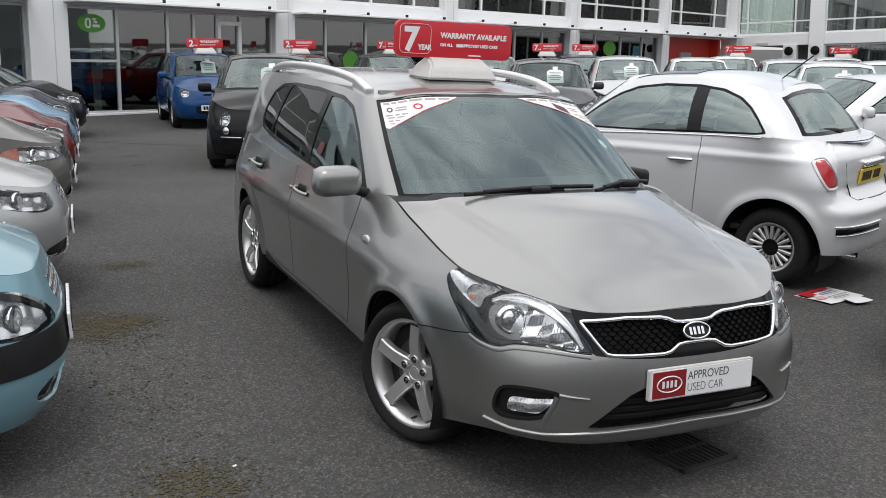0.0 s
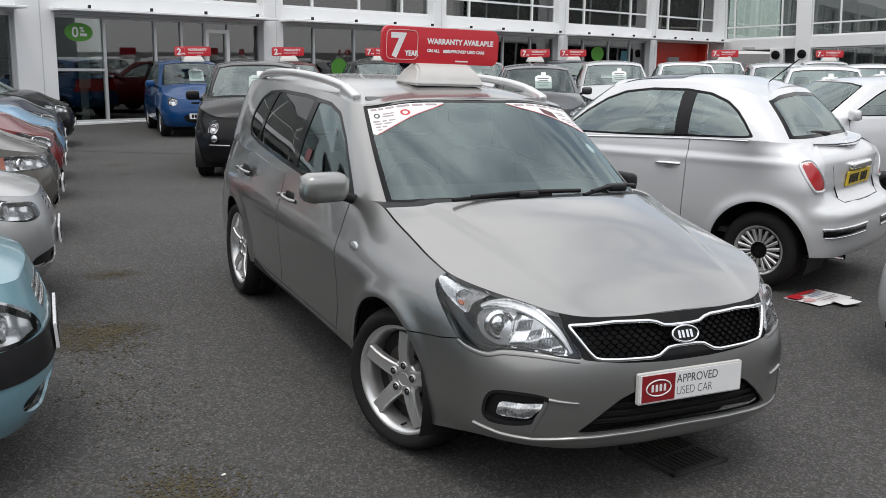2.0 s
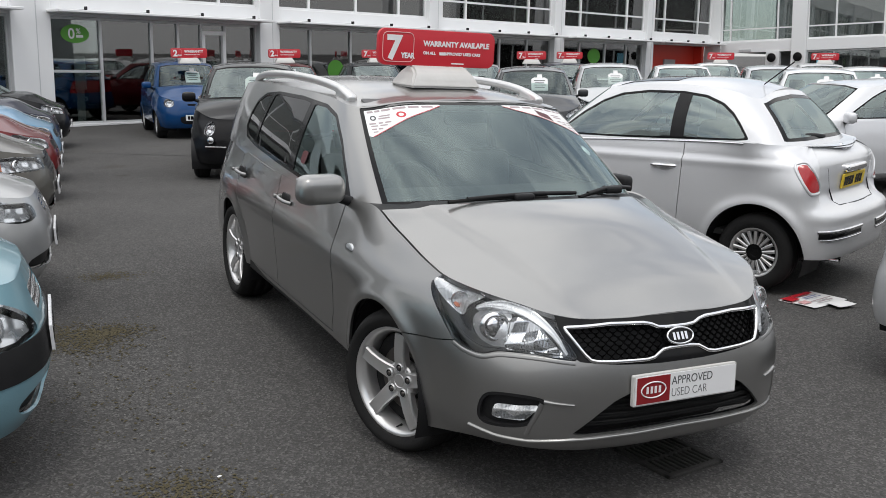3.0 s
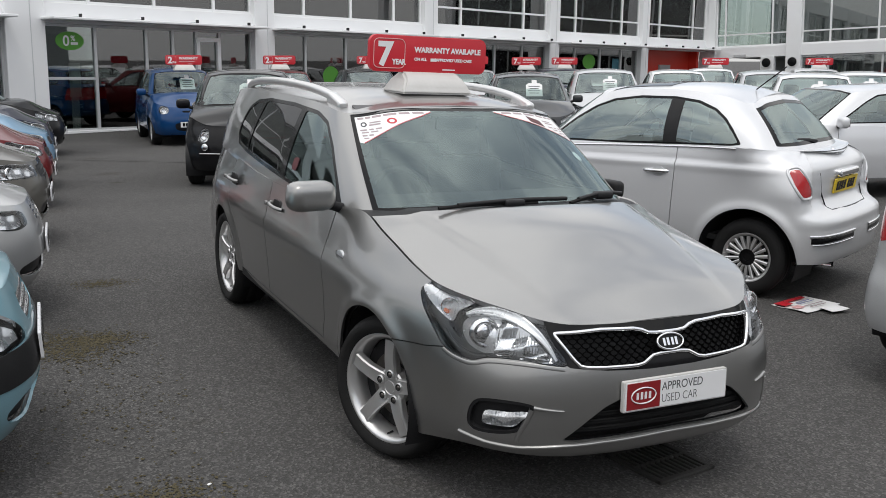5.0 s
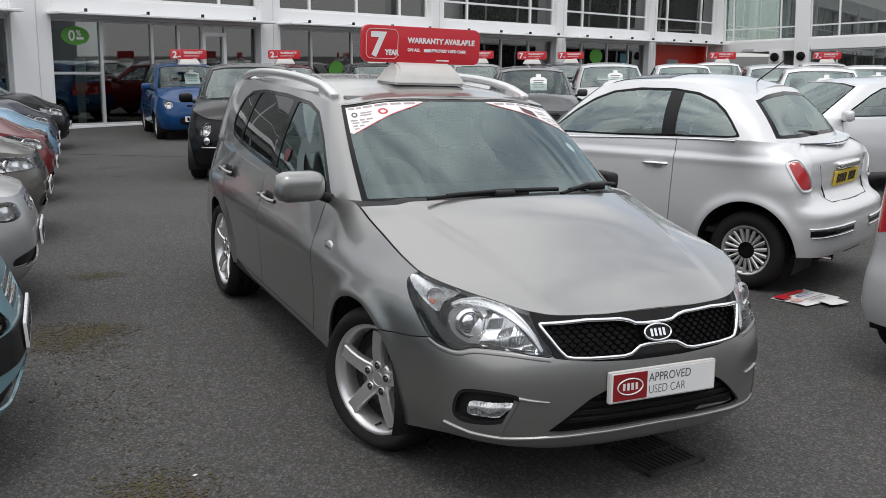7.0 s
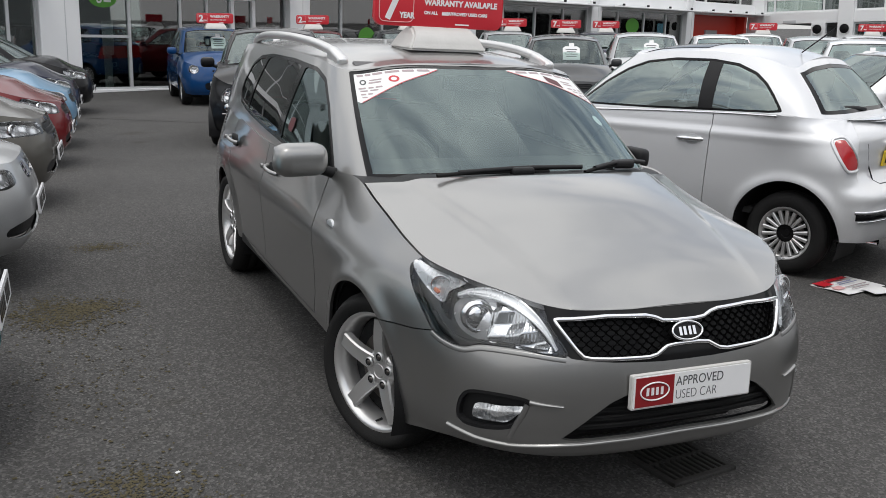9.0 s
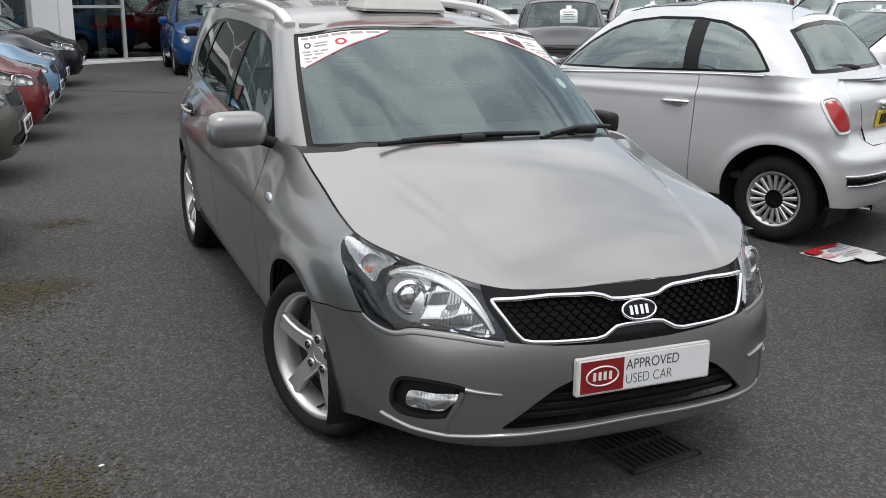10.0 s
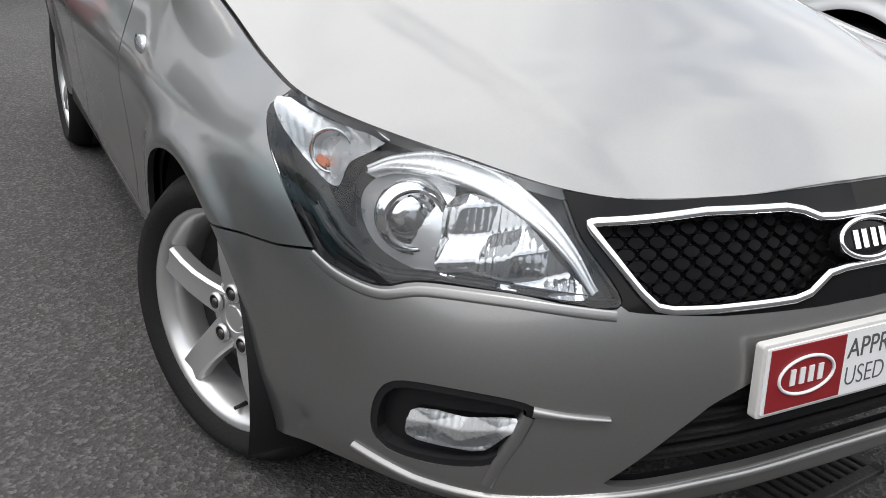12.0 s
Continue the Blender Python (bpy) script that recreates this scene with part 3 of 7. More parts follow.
def wheel_meshes(style, r, width):
    """Tyre, rim, spokes, hub: meshes with the outer face towards +x."""
    key = (style, r, width)
    if key in _wheels:
        return _wheels[key]
    h = width / 2
    rr = {"five": 0.745, "multi": 0.63, "plain": 0.64}[style] * r
    tv, tf = lathe([(rr - 0.006, -h * 0.8), (rr + 0.012, -h * 0.98), ((rr + r) / 2, -h * 1.08), (r - 0.02, -h * 0.95), (r - 0.004, -h * 0.72), (r, -h * 0.3), (r - 0.006, -h * 0.28), (r - 0.006, -h * 0.24), (r, -h * 0.22),
                    (r, h * 0.22), (r - 0.006, h * 0.24), (r - 0.006, h * 0.28), (r, h * 0.3), (r - 0.004, h * 0.72), (r - 0.02, h * 0.95), ((rr + r) / 2 + 0.01, h * 1.08), (rr + 0.03, h * 1.06), (rr + 0.024, h * 1.03), (rr + 0.008, h * 0.99), (rr - 0.006, h * 0.8)], 72)
    tyre = mesh_of("tyre", tv, tf, M_RUBBER)
    rv, rf = lathe([(rr - 0.03, -h * 0.9), (rr - 0.02, -h * 0.3), (rr - 0.03, h * 0.35), (rr - 0.026, h * 0.62), (rr - 0.012, h * 0.86), (rr - 0.002, h * 0.93), (rr + 0.009, h * 0.93), (rr + 0.010, h * 0.85)], 72)
    rim = mesh_of("rim", rv, rf, M_ALLOY)
    out = [("tyre", tyre), ("rim", rim)]
    bm = bmesh.new()
    if style == "five":
        for k in range(5):
            a = 2 * math.pi * k / 5 + math.pi / 2
            rows = []
            for q in (0.0, 0.25, 0.5, 0.75, 1.0):
                rad = 0.045 + (rr - 0.022 - 0.045) * q
                wid = 0.037 - 0.006 * q - 0.016 * q * (1 - q)
                face = h * (0.66 + 0.22 * q) + 0.010 * math.sin(q * math.pi)
                rows.append([(face - 0.035, rad, -wid), (face - 0.008, rad, -wid), (face, rad, -wid * 0.84), (face - 0.005, rad, 0), (face, rad, wid * 0.84), (face - 0.008, rad, wid), (face - 0.035, rad, wid)])
            vs = []
            for row in rows:
                vs.append([bm.verts.new((x, y * math.cos(a) - z * math.sin(a), y * math.sin(a) + z * math.cos(a))) for x, y, z in row])
            for i in range(4):
                for j in range(6):
                    bm.faces.new((vs[i][j], vs[i][j + 1], vs[i + 1][j + 1], vs[i + 1][j]))
    elif style == "multi":
        for k in range(18):
            a = 2 * math.pi * k / 18
            rows = []
            for q in (0.0, 1.0):
                rad = 0.062 + (rr - 0.02 - 0.062) * q
                wid = 0.009 + 0.004 * q
                face = h * (0.80 + 0.10 * q)
                rows.append([(face - 0.03, rad, -wid), (face - 0.004, rad, -wid), (face, rad, -wid * 0.5), (face, rad, wid * 0.5), (face - 0.004, rad, wid), (face - 0.03, rad, wid)])
            vs = [[bm.verts.new((x, y * math.cos(a) - z * math.sin(a), y * math.sin(a) + z * math.cos(a))) for x, y, z in row] for row in rows]
            for j in range(5):
                bm.faces.new((vs[0][j], vs[0][j + 1], vs[1][j + 1], vs[1][j]))
    else:
        for k in range(10):
            a = 2 * math.pi * k / 10
            rows = []
            for q in (0.0, 1.0):
                rad = 0.05 + (rr - 0.02 - 0.05) * q
                wid = 0.017 + 0.006 * q
                face = h * (0.72 + 0.10 * q)
                rows.append([(face - 0.03, rad, -wid), (face, rad, -wid * 0.6), (face, rad, wid * 0.6), (face - 0.03, rad, wid)])
            vs = [[bm.verts.new((x, y * math.cos(a) - z * math.sin(a), y * math.sin(a) + z * math.cos(a))) for x, y, z in row] for row in rows]
            for j in range(3):
                bm.faces.new((vs[0][j], vs[0][j + 1], vs[1][j + 1], vs[1][j]))
    bmesh.ops.recalc_face_normals(bm, faces=bm.faces)
    sm = bpy.data.meshes.new("spokes")
    bm.to_mesh(sm)
    bm.free()
    sm.materials.append(M_ALLOY)
    sm.polygons.foreach_set("use_smooth", [True] * len(sm.polygons))
    sm.set_sharp_from_angle(angle=radians(30))
    out.append(("spokes", sm))
    hr = 0.078 if style == "five" else 0.066
    hv, hf = lathe([(0.0001, h * 0.685), (0.026, h * 0.685), (0.028, h * 0.66), (0.031, h * 0.655), (0.033, h * 0.67), (0.037, h * 0.67), (hr - 0.008, h * 0.645), (hr, h * 0.60), (hr + 0.004, h * 0.2)], 40)
    hub = mesh_of("hub_cap", hv, hf, M_ALLOY if style != "multi" else M_GLOSSBLACK)
    hub.set_sharp_from_angle(angle=radians(20))
    out.append(("hub_cap", hub))
    if style == "five":
        bv, bf = lathe([(0.0001, 0.004), (0.0085, 0.003), (0.0095, -0.001)], 14)
        me = mesh_of("wheel_bolt", bv, bf, M_DISC)
        cv, cf = lathe([(0.0001, 0.0005), (0.0125, 0.001), (0.0150, 0.004), (0.0185, 0.0045), (0.0205, -0.004)], 18)
        cup = mesh_of("bolt_hole", cv, cf, [M_TRIM, M_ALLOY], [0 if max(math.hypot(*cv[i][1:]) for i in f) < 0.0151 else 1 for f in cf])
        for k in range(5):
            a = 2 * math.pi * k / 5 + math.pi / 2
            at = pose(h * 0.70 + 0.003, 0.058 * math.cos(a), 0.058 * math.sin(a))
            out.append(("bolt_hole", cup, at))
            out.append(("wheel_bolt", me, at))
    if style == "five":
        vv, vf = lathe([(0.0001, 0.020), (0.004, 0.019), (0.0045, 0.0), (0.006, -0.012)], 10)
        out.append(("tyre_valve", mesh_of("tyre_valve", vv, vf, M_TRIM), pose(h * 0.62, 0.10 * (rr - 0.03), -0.995 * (rr - 0.03), 35, 0, 0)))
    # dark disc added behind the spokes, in place of the shade inside the wheel
    bv, bf = lathe([(0.0001, 0.018), (rr * 0.84, 0.018), (rr * 0.90, 0.002), (rr * 0.90, -0.05), (0.0001, -0.05)], 40)
    out.append(("wheel_back", mesh_of("wheel_back", bv, bf, M_TRIM)))
    dv, df = lathe([(rr * 0.42, 0.026), (rr * 0.62, 0.026), (rr * 0.62, 0.016), (rr * 0.42, 0.016)], 40)
    out.append(("brake_disc", mesh_of("brake_disc", dv, df, M_DISC)))
    _wheels[key] = out
    return out


def add_wheels(car, sp, steer=0.0, roll=None):
    for wy in (0.0, sp["wheelbase"]):
        for sd in (1, -1):
            m = pose(sd * (sp["half"] - sp.get("tuck", 0.075) - sp["tyre_w"] / 2 + 0.0), wy, sp["hub"], 0, 0, (0 if sd > 0 else 180) + (steer if wy == 0 else 0))
            w = new("wheel")
            w.empty_display_size = 0.05
            w.matrix_basis, w.parent = m @ pose(0, 0, 0, (17 * sd + 31 * wy) if roll is None else roll, 0, 0), car
            for name, me, *at in wheel_meshes(sp["wheel"], sp["hub"], sp["tyre_w"]):
                place(name, me, w, at[0] if at else None)


KIA = dict(
    half=0.875, hub=0.315, wheelbase=2.65, arch=0.352, tyre_w=0.22, tuck=0.060, wheel="five", flare=0.018, flare_w=0.046, deck_n=44, rear_liner=0.90,
    plan=[(0, -0.915), (0.25, -0.905), (0.45, -0.865), (0.62, -0.765), (0.745, -0.60), (0.814, -0.42), (0.854, -0.2), (0.874, 0.1), (0.874, 0.6), (0.870, 1.4), (0.856, 2.2), (0.828, 2.8), (0.79, 3.15), (0.73, 3.40), (0.58, 3.52), (0.3, 3.57), (0, 3.58)],
    low=[(-0.95, 0.275), (-0.6, 0.275), (-0.42, 0.245), (-0.3, 0.235), (-0.1, 0.27), (0.4, 0.30), (2.3, 0.31), (3.0, 0.30), (3.6, 0.32)],
    shoulder=[(-0.95, 0.758), (-0.86, 0.768), (-0.76, 0.790), (-0.6, 0.818), (-0.35, 0.850), (0, 0.912), (0.2, 0.955), (0.36, 0.998), (0.6, 0.992), (1.0, 0.975), (1.6, 0.975), (2.4, 1.0), (3.1, 1.03), (3.6, 1.03)],
    side=[(0.22, 0.065), (0.31, 0.046), (0.36, 0.034), (0.45, 0.026), (0.55, 0.016), (0.64, 0.006), (0.715, 0.0), (0.76, 0.002), (0.80, 0.010), (0.84, 0.021), (0.90, 0.036), (0.97, 0.052), (1.04, 0.066)],
    nose=[(0.22, 0.07), (0.27, 0.05), (0.29, 0.03), (0.32, 0.014), (0.37, 0.006), (0.46, 0.0), (0.54, 0.004), (0.60, 0.018), (0.66, 0.042), (0.72, 0.072), (0.80, 0.12)],
    tail=[(0.2, 0.06), (0.35, 0.01), (0.5, 0), (0.7, 0.02), (0.9, 0.05), (1.05, 0.07)],
    front_blend=(-0.8, -0.3), rear_blend=(2.9, 3.4),
    top_inset_at=[0, 0.55, 0.8, 1.15, 1.7, 1.95, 2.25, 2.7, 3.5, 4.25, 4.8, 5.2, 9], top_inset=[0, 0, 0.014, 0.066, 0.088, 0.066, 0.022, 0.010, 0.0, 0.026, 0.042, 0.04, 0.02], top_power=2.0,
    deck_mid=[(-0.84, -0.84), (-0.6, -0.62), (0.4, 0.14), (0.8, 0.8), (3.6, 3.6)],
    crown=[(-0.84, 0.0), (-0.78, 0.014), (-0.5, 0.052), (0, 0.082), (0.2, 0.075), (0.4, 0.04), (0.8, 0.0), (3.6, 0)],
    ridge=(0.60, 0.035, 0.012),
    belt=[(0, 0.13, 1.03), (0.4, 0.19, 1.025), (0.70, 0.40, 0.99), (0.80, 0.75, 0.945), (0.812, 1.4, 0.95), (0.792, 2.2, 0.975), (0.745, 2.9, 1.0), (0.655, 3.33, 1.01), (0.4, 3.48, 1.01), (0, 3.52, 1.01)],
    rooft=[(0, 0.93, 1.435), (0.35, 0.945, 1.43), (0.59, 1.0, 1.395), (0.625, 1.35, 1.425), (0.63, 1.9, 1.435), (0.625, 2.5, 1.43), (0.60, 2.95, 1.415), (0.55, 3.22, 1.385), (0.3, 3.30, 1.395), (0, 3.33, 1.40)],
    bulge=[0.03, 0.03, 0.012, 0.01, 0.025, 0.025, 0.02, 0.01, 0.02, 0.02],
    roof_mid=[(0.5, 0.5), (3.6, 3.6)], roof_crown=[(0.9, 0.0), (1.05, 0.03), (1.5, 0.055), (2.6, 0.055), (3.2, 0.02), (3.4, 0)],
)


def in_uz(poly, soft=0.0):
    return lambda V: poly_sdf(V[:, 6], V[:, 2], poly, soft)


def in_yz(poly, lo=1.9, hi=99, soft=0.0):
    return lambda V: np.maximum(poly_sdf(V[:, 1], V[:, 2], poly, soft), np.maximum(lo - V[:, 6], V[:, 6] - hi) * 0.3)


def put(name, sheet, mat, car, depth=0.0, label="", shadow=True):
    """Hang a half sheet on the car: one part where it meets the middle, else one on each side, piece by piece."""
    for s in sheet.pieces():
        nm = name(s.V) if callable(name) else name
        made = []
        if np.any(np.abs(s.V[:, 0]) < 1e-5):
            made.append(place(nm, s.mesh(nm, mat, depth), car, None, label))
        else:
            made.append(place(nm, s.mesh(nm, mat, depth, False), car, None, label))
            made.append(place(nm, s.mirrored().mesh(nm, mat, depth, False), car, None, label))
        for ob in made:
            ob.visible_shadow = shadow


def panel_name(base):
    """What a body panel is called, from where it lies along the car."""
    def name(V):
        y, z = V[:, 1].mean(), V[:, 2]
        if np.any(np.abs(V[:, 0]) < 1e-5):
            return "front_bumper" if y < base * 0.3 else "rear_body"
        if z.max() < 0.40:
            return "sill"
        return "front_wing" if y < base * 0.24 else "door" if y < base * 0.86 else "rear_wing"
    return name


class Surf:
    """Reads points of a wall by its arc u and height z."""

    def __init__(self, wall, nu, nv):
        self.P = wall.V[:, :3].reshape(nu, nv, 3)
        self.N = wall.V[:, 3:6].reshape(nu, nv, 3)
        self.u = wall.V[:, 6].reshape(nu, nv)[:, 0]

    def at(self, u, z, off=0.0):
        i = int(np.clip(np.searchsorted(self.u, abs(u)) - 1, 0, len(self.u) - 2))
        s = (abs(u) - self.u[i]) / (self.u[i + 1] - self.u[i])
        pts = []
        for k in (i, i + 1):
            zz = self.P[k, :, 2]
            pts.append([np.interp(z, zz, self.P[k, :, c]) + off * np.interp(z, zz, self.N[k, :, c]) for c in range(3)])
        p = np.array(pts[0]) * (1 - s) + np.array(pts[1]) * s
        p[0] *= 1 if u >= 0 else -1
        return p


def patch(surf, u0, u1, z0, z1, n, m):
    """A fine sheet over a stretch of a wall, for small reliefs."""
    us, zs = np.linspace(u0, u1, n), np.linspace(z0, z1, m)
    P = np.array([[surf.at(u, z) for z in zs] for u in us])
    whole = Sheet.grid(P, np.repeat(us[:, None], m, 1), np.zeros((n, m)))
    return whole.cut(lambda V: V[:, 2] + 0.010 - np.interp(V[:, 6], surf.u, surf.P[:, -1, 2]))[0]


def ridges(x, pitch):
    """A row of flat facets, from 0 to 1 and back over each pitch."""
    return np.abs((np.asarray(x) / pitch) % 1.0 * 2 - 1)


def strip_on(name, surf, outline, mat, parent, width=0.012, proud=0.006, closed=True, label="", both=False, deep=0.01):
    """A rounded moulding that follows an outline of (u, z) over the wall."""
    n = len(outline)
    V, F = [], []
    sec = [(-0.5, -deep), (-0.5, proud * 0.5), (-0.28, proud), (0.28, proud), (0.5, proud * 0.5), (0.5, -deep)]
    q = np.array(outline, float)
    for i in range(n):
        a, b = q[(i - 1) % n if closed else max(i - 1, 0)], q[(i + 1) % n if closed else min(i + 1, n - 1)]
        t = (b - a) / max(np.hypot(*(b - a)), 1e-9)
        nr = np.array([-t[1], t[0]])
        for s, h in sec:
            c = q[i] + nr * s * (width(i / n) if callable(width) else width)
            V.append(surf.at(c[0], c[1], h))
    m = len(sec)
    for i in range(n if closed else n - 1):
        for j in range(m - 1):
            a, b = i * m + j, ((i + 1) % n) * m + j
            F.append((a, a + 1, b + 1, b))
    if both:
        k = len(V)
        V += [(-p[0], p[1], p[2]) for p in V]
        F += [tuple(i + k for i in f[::-1]) for f in F]
    return place(name, mesh_of(name, V, F, mat), parent, None, label)


def cabin_inside(car, sp, floor_z, dash_y, wheel_side=-1, belt=0.95, wide=0.66, rear_seat=True, rows=(1.05, 1.85), deep=2.6):
    """Seats, dashboard and steering wheel behind the glass."""
    bm = box_bm((wide * 2, 0.34, 0.16), (0, dash_y + 0.12, belt - 0.02), 0.06, 3)
    from_bm("dashboard", bm, M_INNER, car, "", 40)
    wv, wf = lathe([(0.165 + 0.016 * math.cos(a), 0.016 * math.sin(a)) for a in np.linspace(0, 2 * math.pi, 9)], 32, "z")
    place("steering_wheel", mesh_of("steering_wheel", wv, wf, M_INNER), car, pose(wheel_side * 0.35, dash_y + 0.42, belt + 0.0, 62, 0, 0))
    for row, ys in enumerate((dash_y + rows[0], dash_y + rows[1])[: 2 if rear_seat else 1]):
        for sx in (-0.36, 0.36):
            bm = box_bm((0.46, 0.14, 0.62), (0, 0, 0.3), 0.055, 3, None, Matrix.Rotation(radians(-12), 4, "X"))
            box_bm((0.26, 0.09, 0.17), (0, 0.13, 0.70), 0.04, 3, bm, Matrix.Rotation(radians(-8), 4, "X"))
            from_bm("seat_back", bm, M_SEAT, car, "", 40, pose(sx, ys, belt - 0.48))
    bm = box_bm((wide * 2 + 0.1, deep, 0.04), (0, dash_y + deep / 2, floor_z))
    from_bm("cabin_floor", bm, M_INNER, car)


_plate_bar = {}


def plate_part(car, m, mat=None, w=0.52, h=0.11, front=True):
    from_bm("number_plate", prism(rounded(w, h, 0.008, 3), 0.012, 0.002), mat or M_PLATE, car, "", False, m)
    key = (round(w, 3), round(h, 3))
    if key not in _plate_bar:
        _plate_bar[key] = mesh_of("plate_bar", [(x * 0.021 * w / 0.52, y, z * h * 0.31) for y in (-0.0025, 0.0005) for x, z in ((-1, -1), (1, -1), (1, 1), (-1, 1))], [(0, 1, 2, 3), (0, 4, 5, 1), (1, 5, 6, 2), (2, 6, 7, 3), (3, 7, 4, 0)], M_GLOSSBLACK, None, False)
    for x in (-0.20, -0.145, -0.09, -0.035, 0.06, 0.115, 0.17):
        place("plate_bar", _plate_bar[key], car, m @ pose(x * w / 0.52, 0, 0))


def mirror_part(car, sp, at, mat, size=(0.20, 0.13, 0.15), folded=False):
    for sd in (1, -1):
        if folded and sd > 0:
            from_bm("door_mirror", box_bm((0.075, size[0] * 0.7, size[2] * 0.66), (0, 0, 0), 0.034, 4), M_TRIM, car, "folded black door mirror", 40, pose(at[0] - 0.085, at[1] + 0.10, at[2] - 0.035, 0, 0, 12))
            continue
        bm = box_bm((size[0], size[1], size[2]), (0, 0, 0), min(size) * 0.46, 5)
        for q in bm.verts:
            q.co.y *= 1.0 if q.co.y < 0 else 0.62
            q.co.z += 0.05 * abs(q.co.x) * (1 if q.co.z < 0 else -0.6)
        from_bm("door_mirror", bm, mat, car, "", 50, pose(sd * at[0], at[1], at[2], 0, 0, -8 * sd))
        from_bm("mirror_glass", box_bm((size[0] * 0.80, 0.006, size[2] * 0.70), (0, size[1] * 0.315, 0), 0.002), M_CHROME, car, "", False, pose(sd * at[0], at[1], at[2], 0, 0, -8 * sd))
        tube("mirror_arm", [(sd * (at[0] - size[0] * 0.38), at[1], at[2] - size[2] * 0.28), (sd * (at[0] - size[0] * 0.62), at[1] + 0.01, at[2] - size[2] * 0.42), (sd * (at[0] - size[0] * 0.95), at[1] + 0.015, at[2] - size[2] * 0.48)], 0.024, M_TRIM, car)


def curve(pts, n=6):
    """An open line rounded through its points."""
    q = [2 * np.array(pts[0]) - np.array(pts[1]), *map(np.array, pts), 2 * np.array(pts[-1]) - np.array(pts[-2])]
    out = []
    for a, b, c, d in zip(q, q[1:], q[2:], q[3:]):
        for k in range(n):
            t = k / n
            out.append(0.5 * (2 * b + (c - a) * t + (2 * a - 5 * b + 4 * c - d) * t * t + (3 * b - a - 3 * c + d) * t**3))
    return [tuple(p) for p in out] + [tuple(pts[-1])]


def main_estate(m):
    """The grey estate car in the middle of the lot."""
    sp = KIA
    nu, nv = 240, 72
    wall, deck, cabin, roof = car_sheets(dict(sp, cabin_n=150, cabin_m=40), nu, nv)
    surf = Surf(wall, nu, nv)
    car = thing("estate_car", m, "warm grey metallic estate car with alloy wheels, parked on asphalt", "car")

    # openings of the nose
    lamp_o = smooth_loop([(0.452, 0.630), (0.612, 0.641), (0.753, 0.637), (0.825, 0.617), (0.907, 0.624), (0.965, 0.642), (1.046, 0.712), (1.152, 0.800), (1.160, 0.825), (1.13, 0.845), (1.08, 0.90), (0.75, 0.86), (0.575, 0.80), (0.515, 0.72)], 6)
    surround_o = [(-0.02, 0.600), (0.10, 0.600), (0.29, 0.609), (0.44, 0.624), (0.452, 0.630), (0.515, 0.72), (0.575, 0.80), (0.5, 0.9), (-0.02, 0.9)]
    fog_o = smooth_loop([(0.822, 0.366), (0.775, 0.352), (0.66, 0.366), (0.600, 0.396), (0.566, 0.470), (0.58, 0.490), (0.664, 0.497), (0.765, 0.488), (0.808, 0.462), (0.828, 0.41)], 5)
    intake_o = [(-0.02, 0.505), (0.24, 0.503), (0.30, 0.478), (0.36, 0.435), (0.462, 0.352), (0.40, 0.347), (0.2, 0.352), (-0.02, 0.355)]
    half = [(0, 0.650), (0.05, 0.649), (0.085, 0.645), (0.128, 0.623), (0.16, 0.618), (0.30, 0.620), (0.372, 0.624), (0.398, 0.6295), (0.42, 0.648), (0.46, 0.690), (0.497, 0.727), (0.503, 0.735), (0.49, 0.737), (0.30, 0.746), (0.15, 0.741), (0.115, 0.734), (0.085, 0.722), (0.05, 0.719), (0, 0.719)]

    lamp, rest = wall.cut(in_uz(lamp_o))
    surround, rest = rest.cut(in_uz(surround_o))
    fog, rest = rest.cut(in_uz(fog_o))
    intake, rest = rest.cut(in_uz(intake_o))
    for wy in (0.0, sp["wheelbase"]):
        _, rest = rest.cut(arch_cut(sp, wy))
    # joints: bumper, wing, doors, tail
    split = lambda V: V[:, 2] - np.interp(V[:, 6], [0.96, 1.05, 1.25], [0.640, 0.622, 0.597])
    rest = rest.gap(split, 0.0022, lambda V: np.maximum(0.955 - V[:, 6], V[:, 6] - 1.35))
    door_at = lambda z, ys: np.interp(z, [0.30, 0.45, 0.62, 0.85, 1.05], ys)
    for ys in ([0.66, 0.60, 0.575, 0.60, 0.64], [1.56, 1.555, 1.55, 1.56, 1.58]):
        rest = rest.gap(lambda V, ys=ys: V[:, 1] - door_at(V[:, 2], ys), 0.0038, lambda V: np.maximum(0.342 - V[:, 2], 0.5 - V[:, 0]))
    rest = rest.gap(lambda V: V[:, 1] - np.interp(V[:, 2], [0.35, 0.6, 0.72, 0.85, 1.05], [2.18, 2.28, 2.42, 2.50, 2.50]), 0.0036, lambda V: np.maximum(0.342 - V[:, 2], 0.5 - V[:, 0]))
    rest = rest.gap(lambda V: V[:, 2] - 0.345, 0.0025, lambda V: np.maximum(0.63 - V[:, 1], V[:, 1] - 2.19))
    tail, rest = rest.cut(in_yz([(3.36, 0.82), (3.40, 1.1), (3.7, 1.1), (3.7, 0.76)], -1))
    crease = lambda V: 0.006 * np.exp(-((V[:, 2] - 0.735 - 0.02 * np.sin(V[:, 1])) / 0.02) ** 2) * step(0.3, 0.9, V[:, 1]) * (V[:, 0] > 0.5)
    body = put(panel_name(sp["wheelbase"]), rest.pushed(crease), M_KIA, car, 0.014)
    bonnet, cowl = deck.cut(lambda V: V[:, 6] - 1.80)
    bonnet, _ = bonnet.cut(lambda V: 0.011 - V[:, 7])
    put("bonnet", bonnet, M_KIA, car, 0.02)
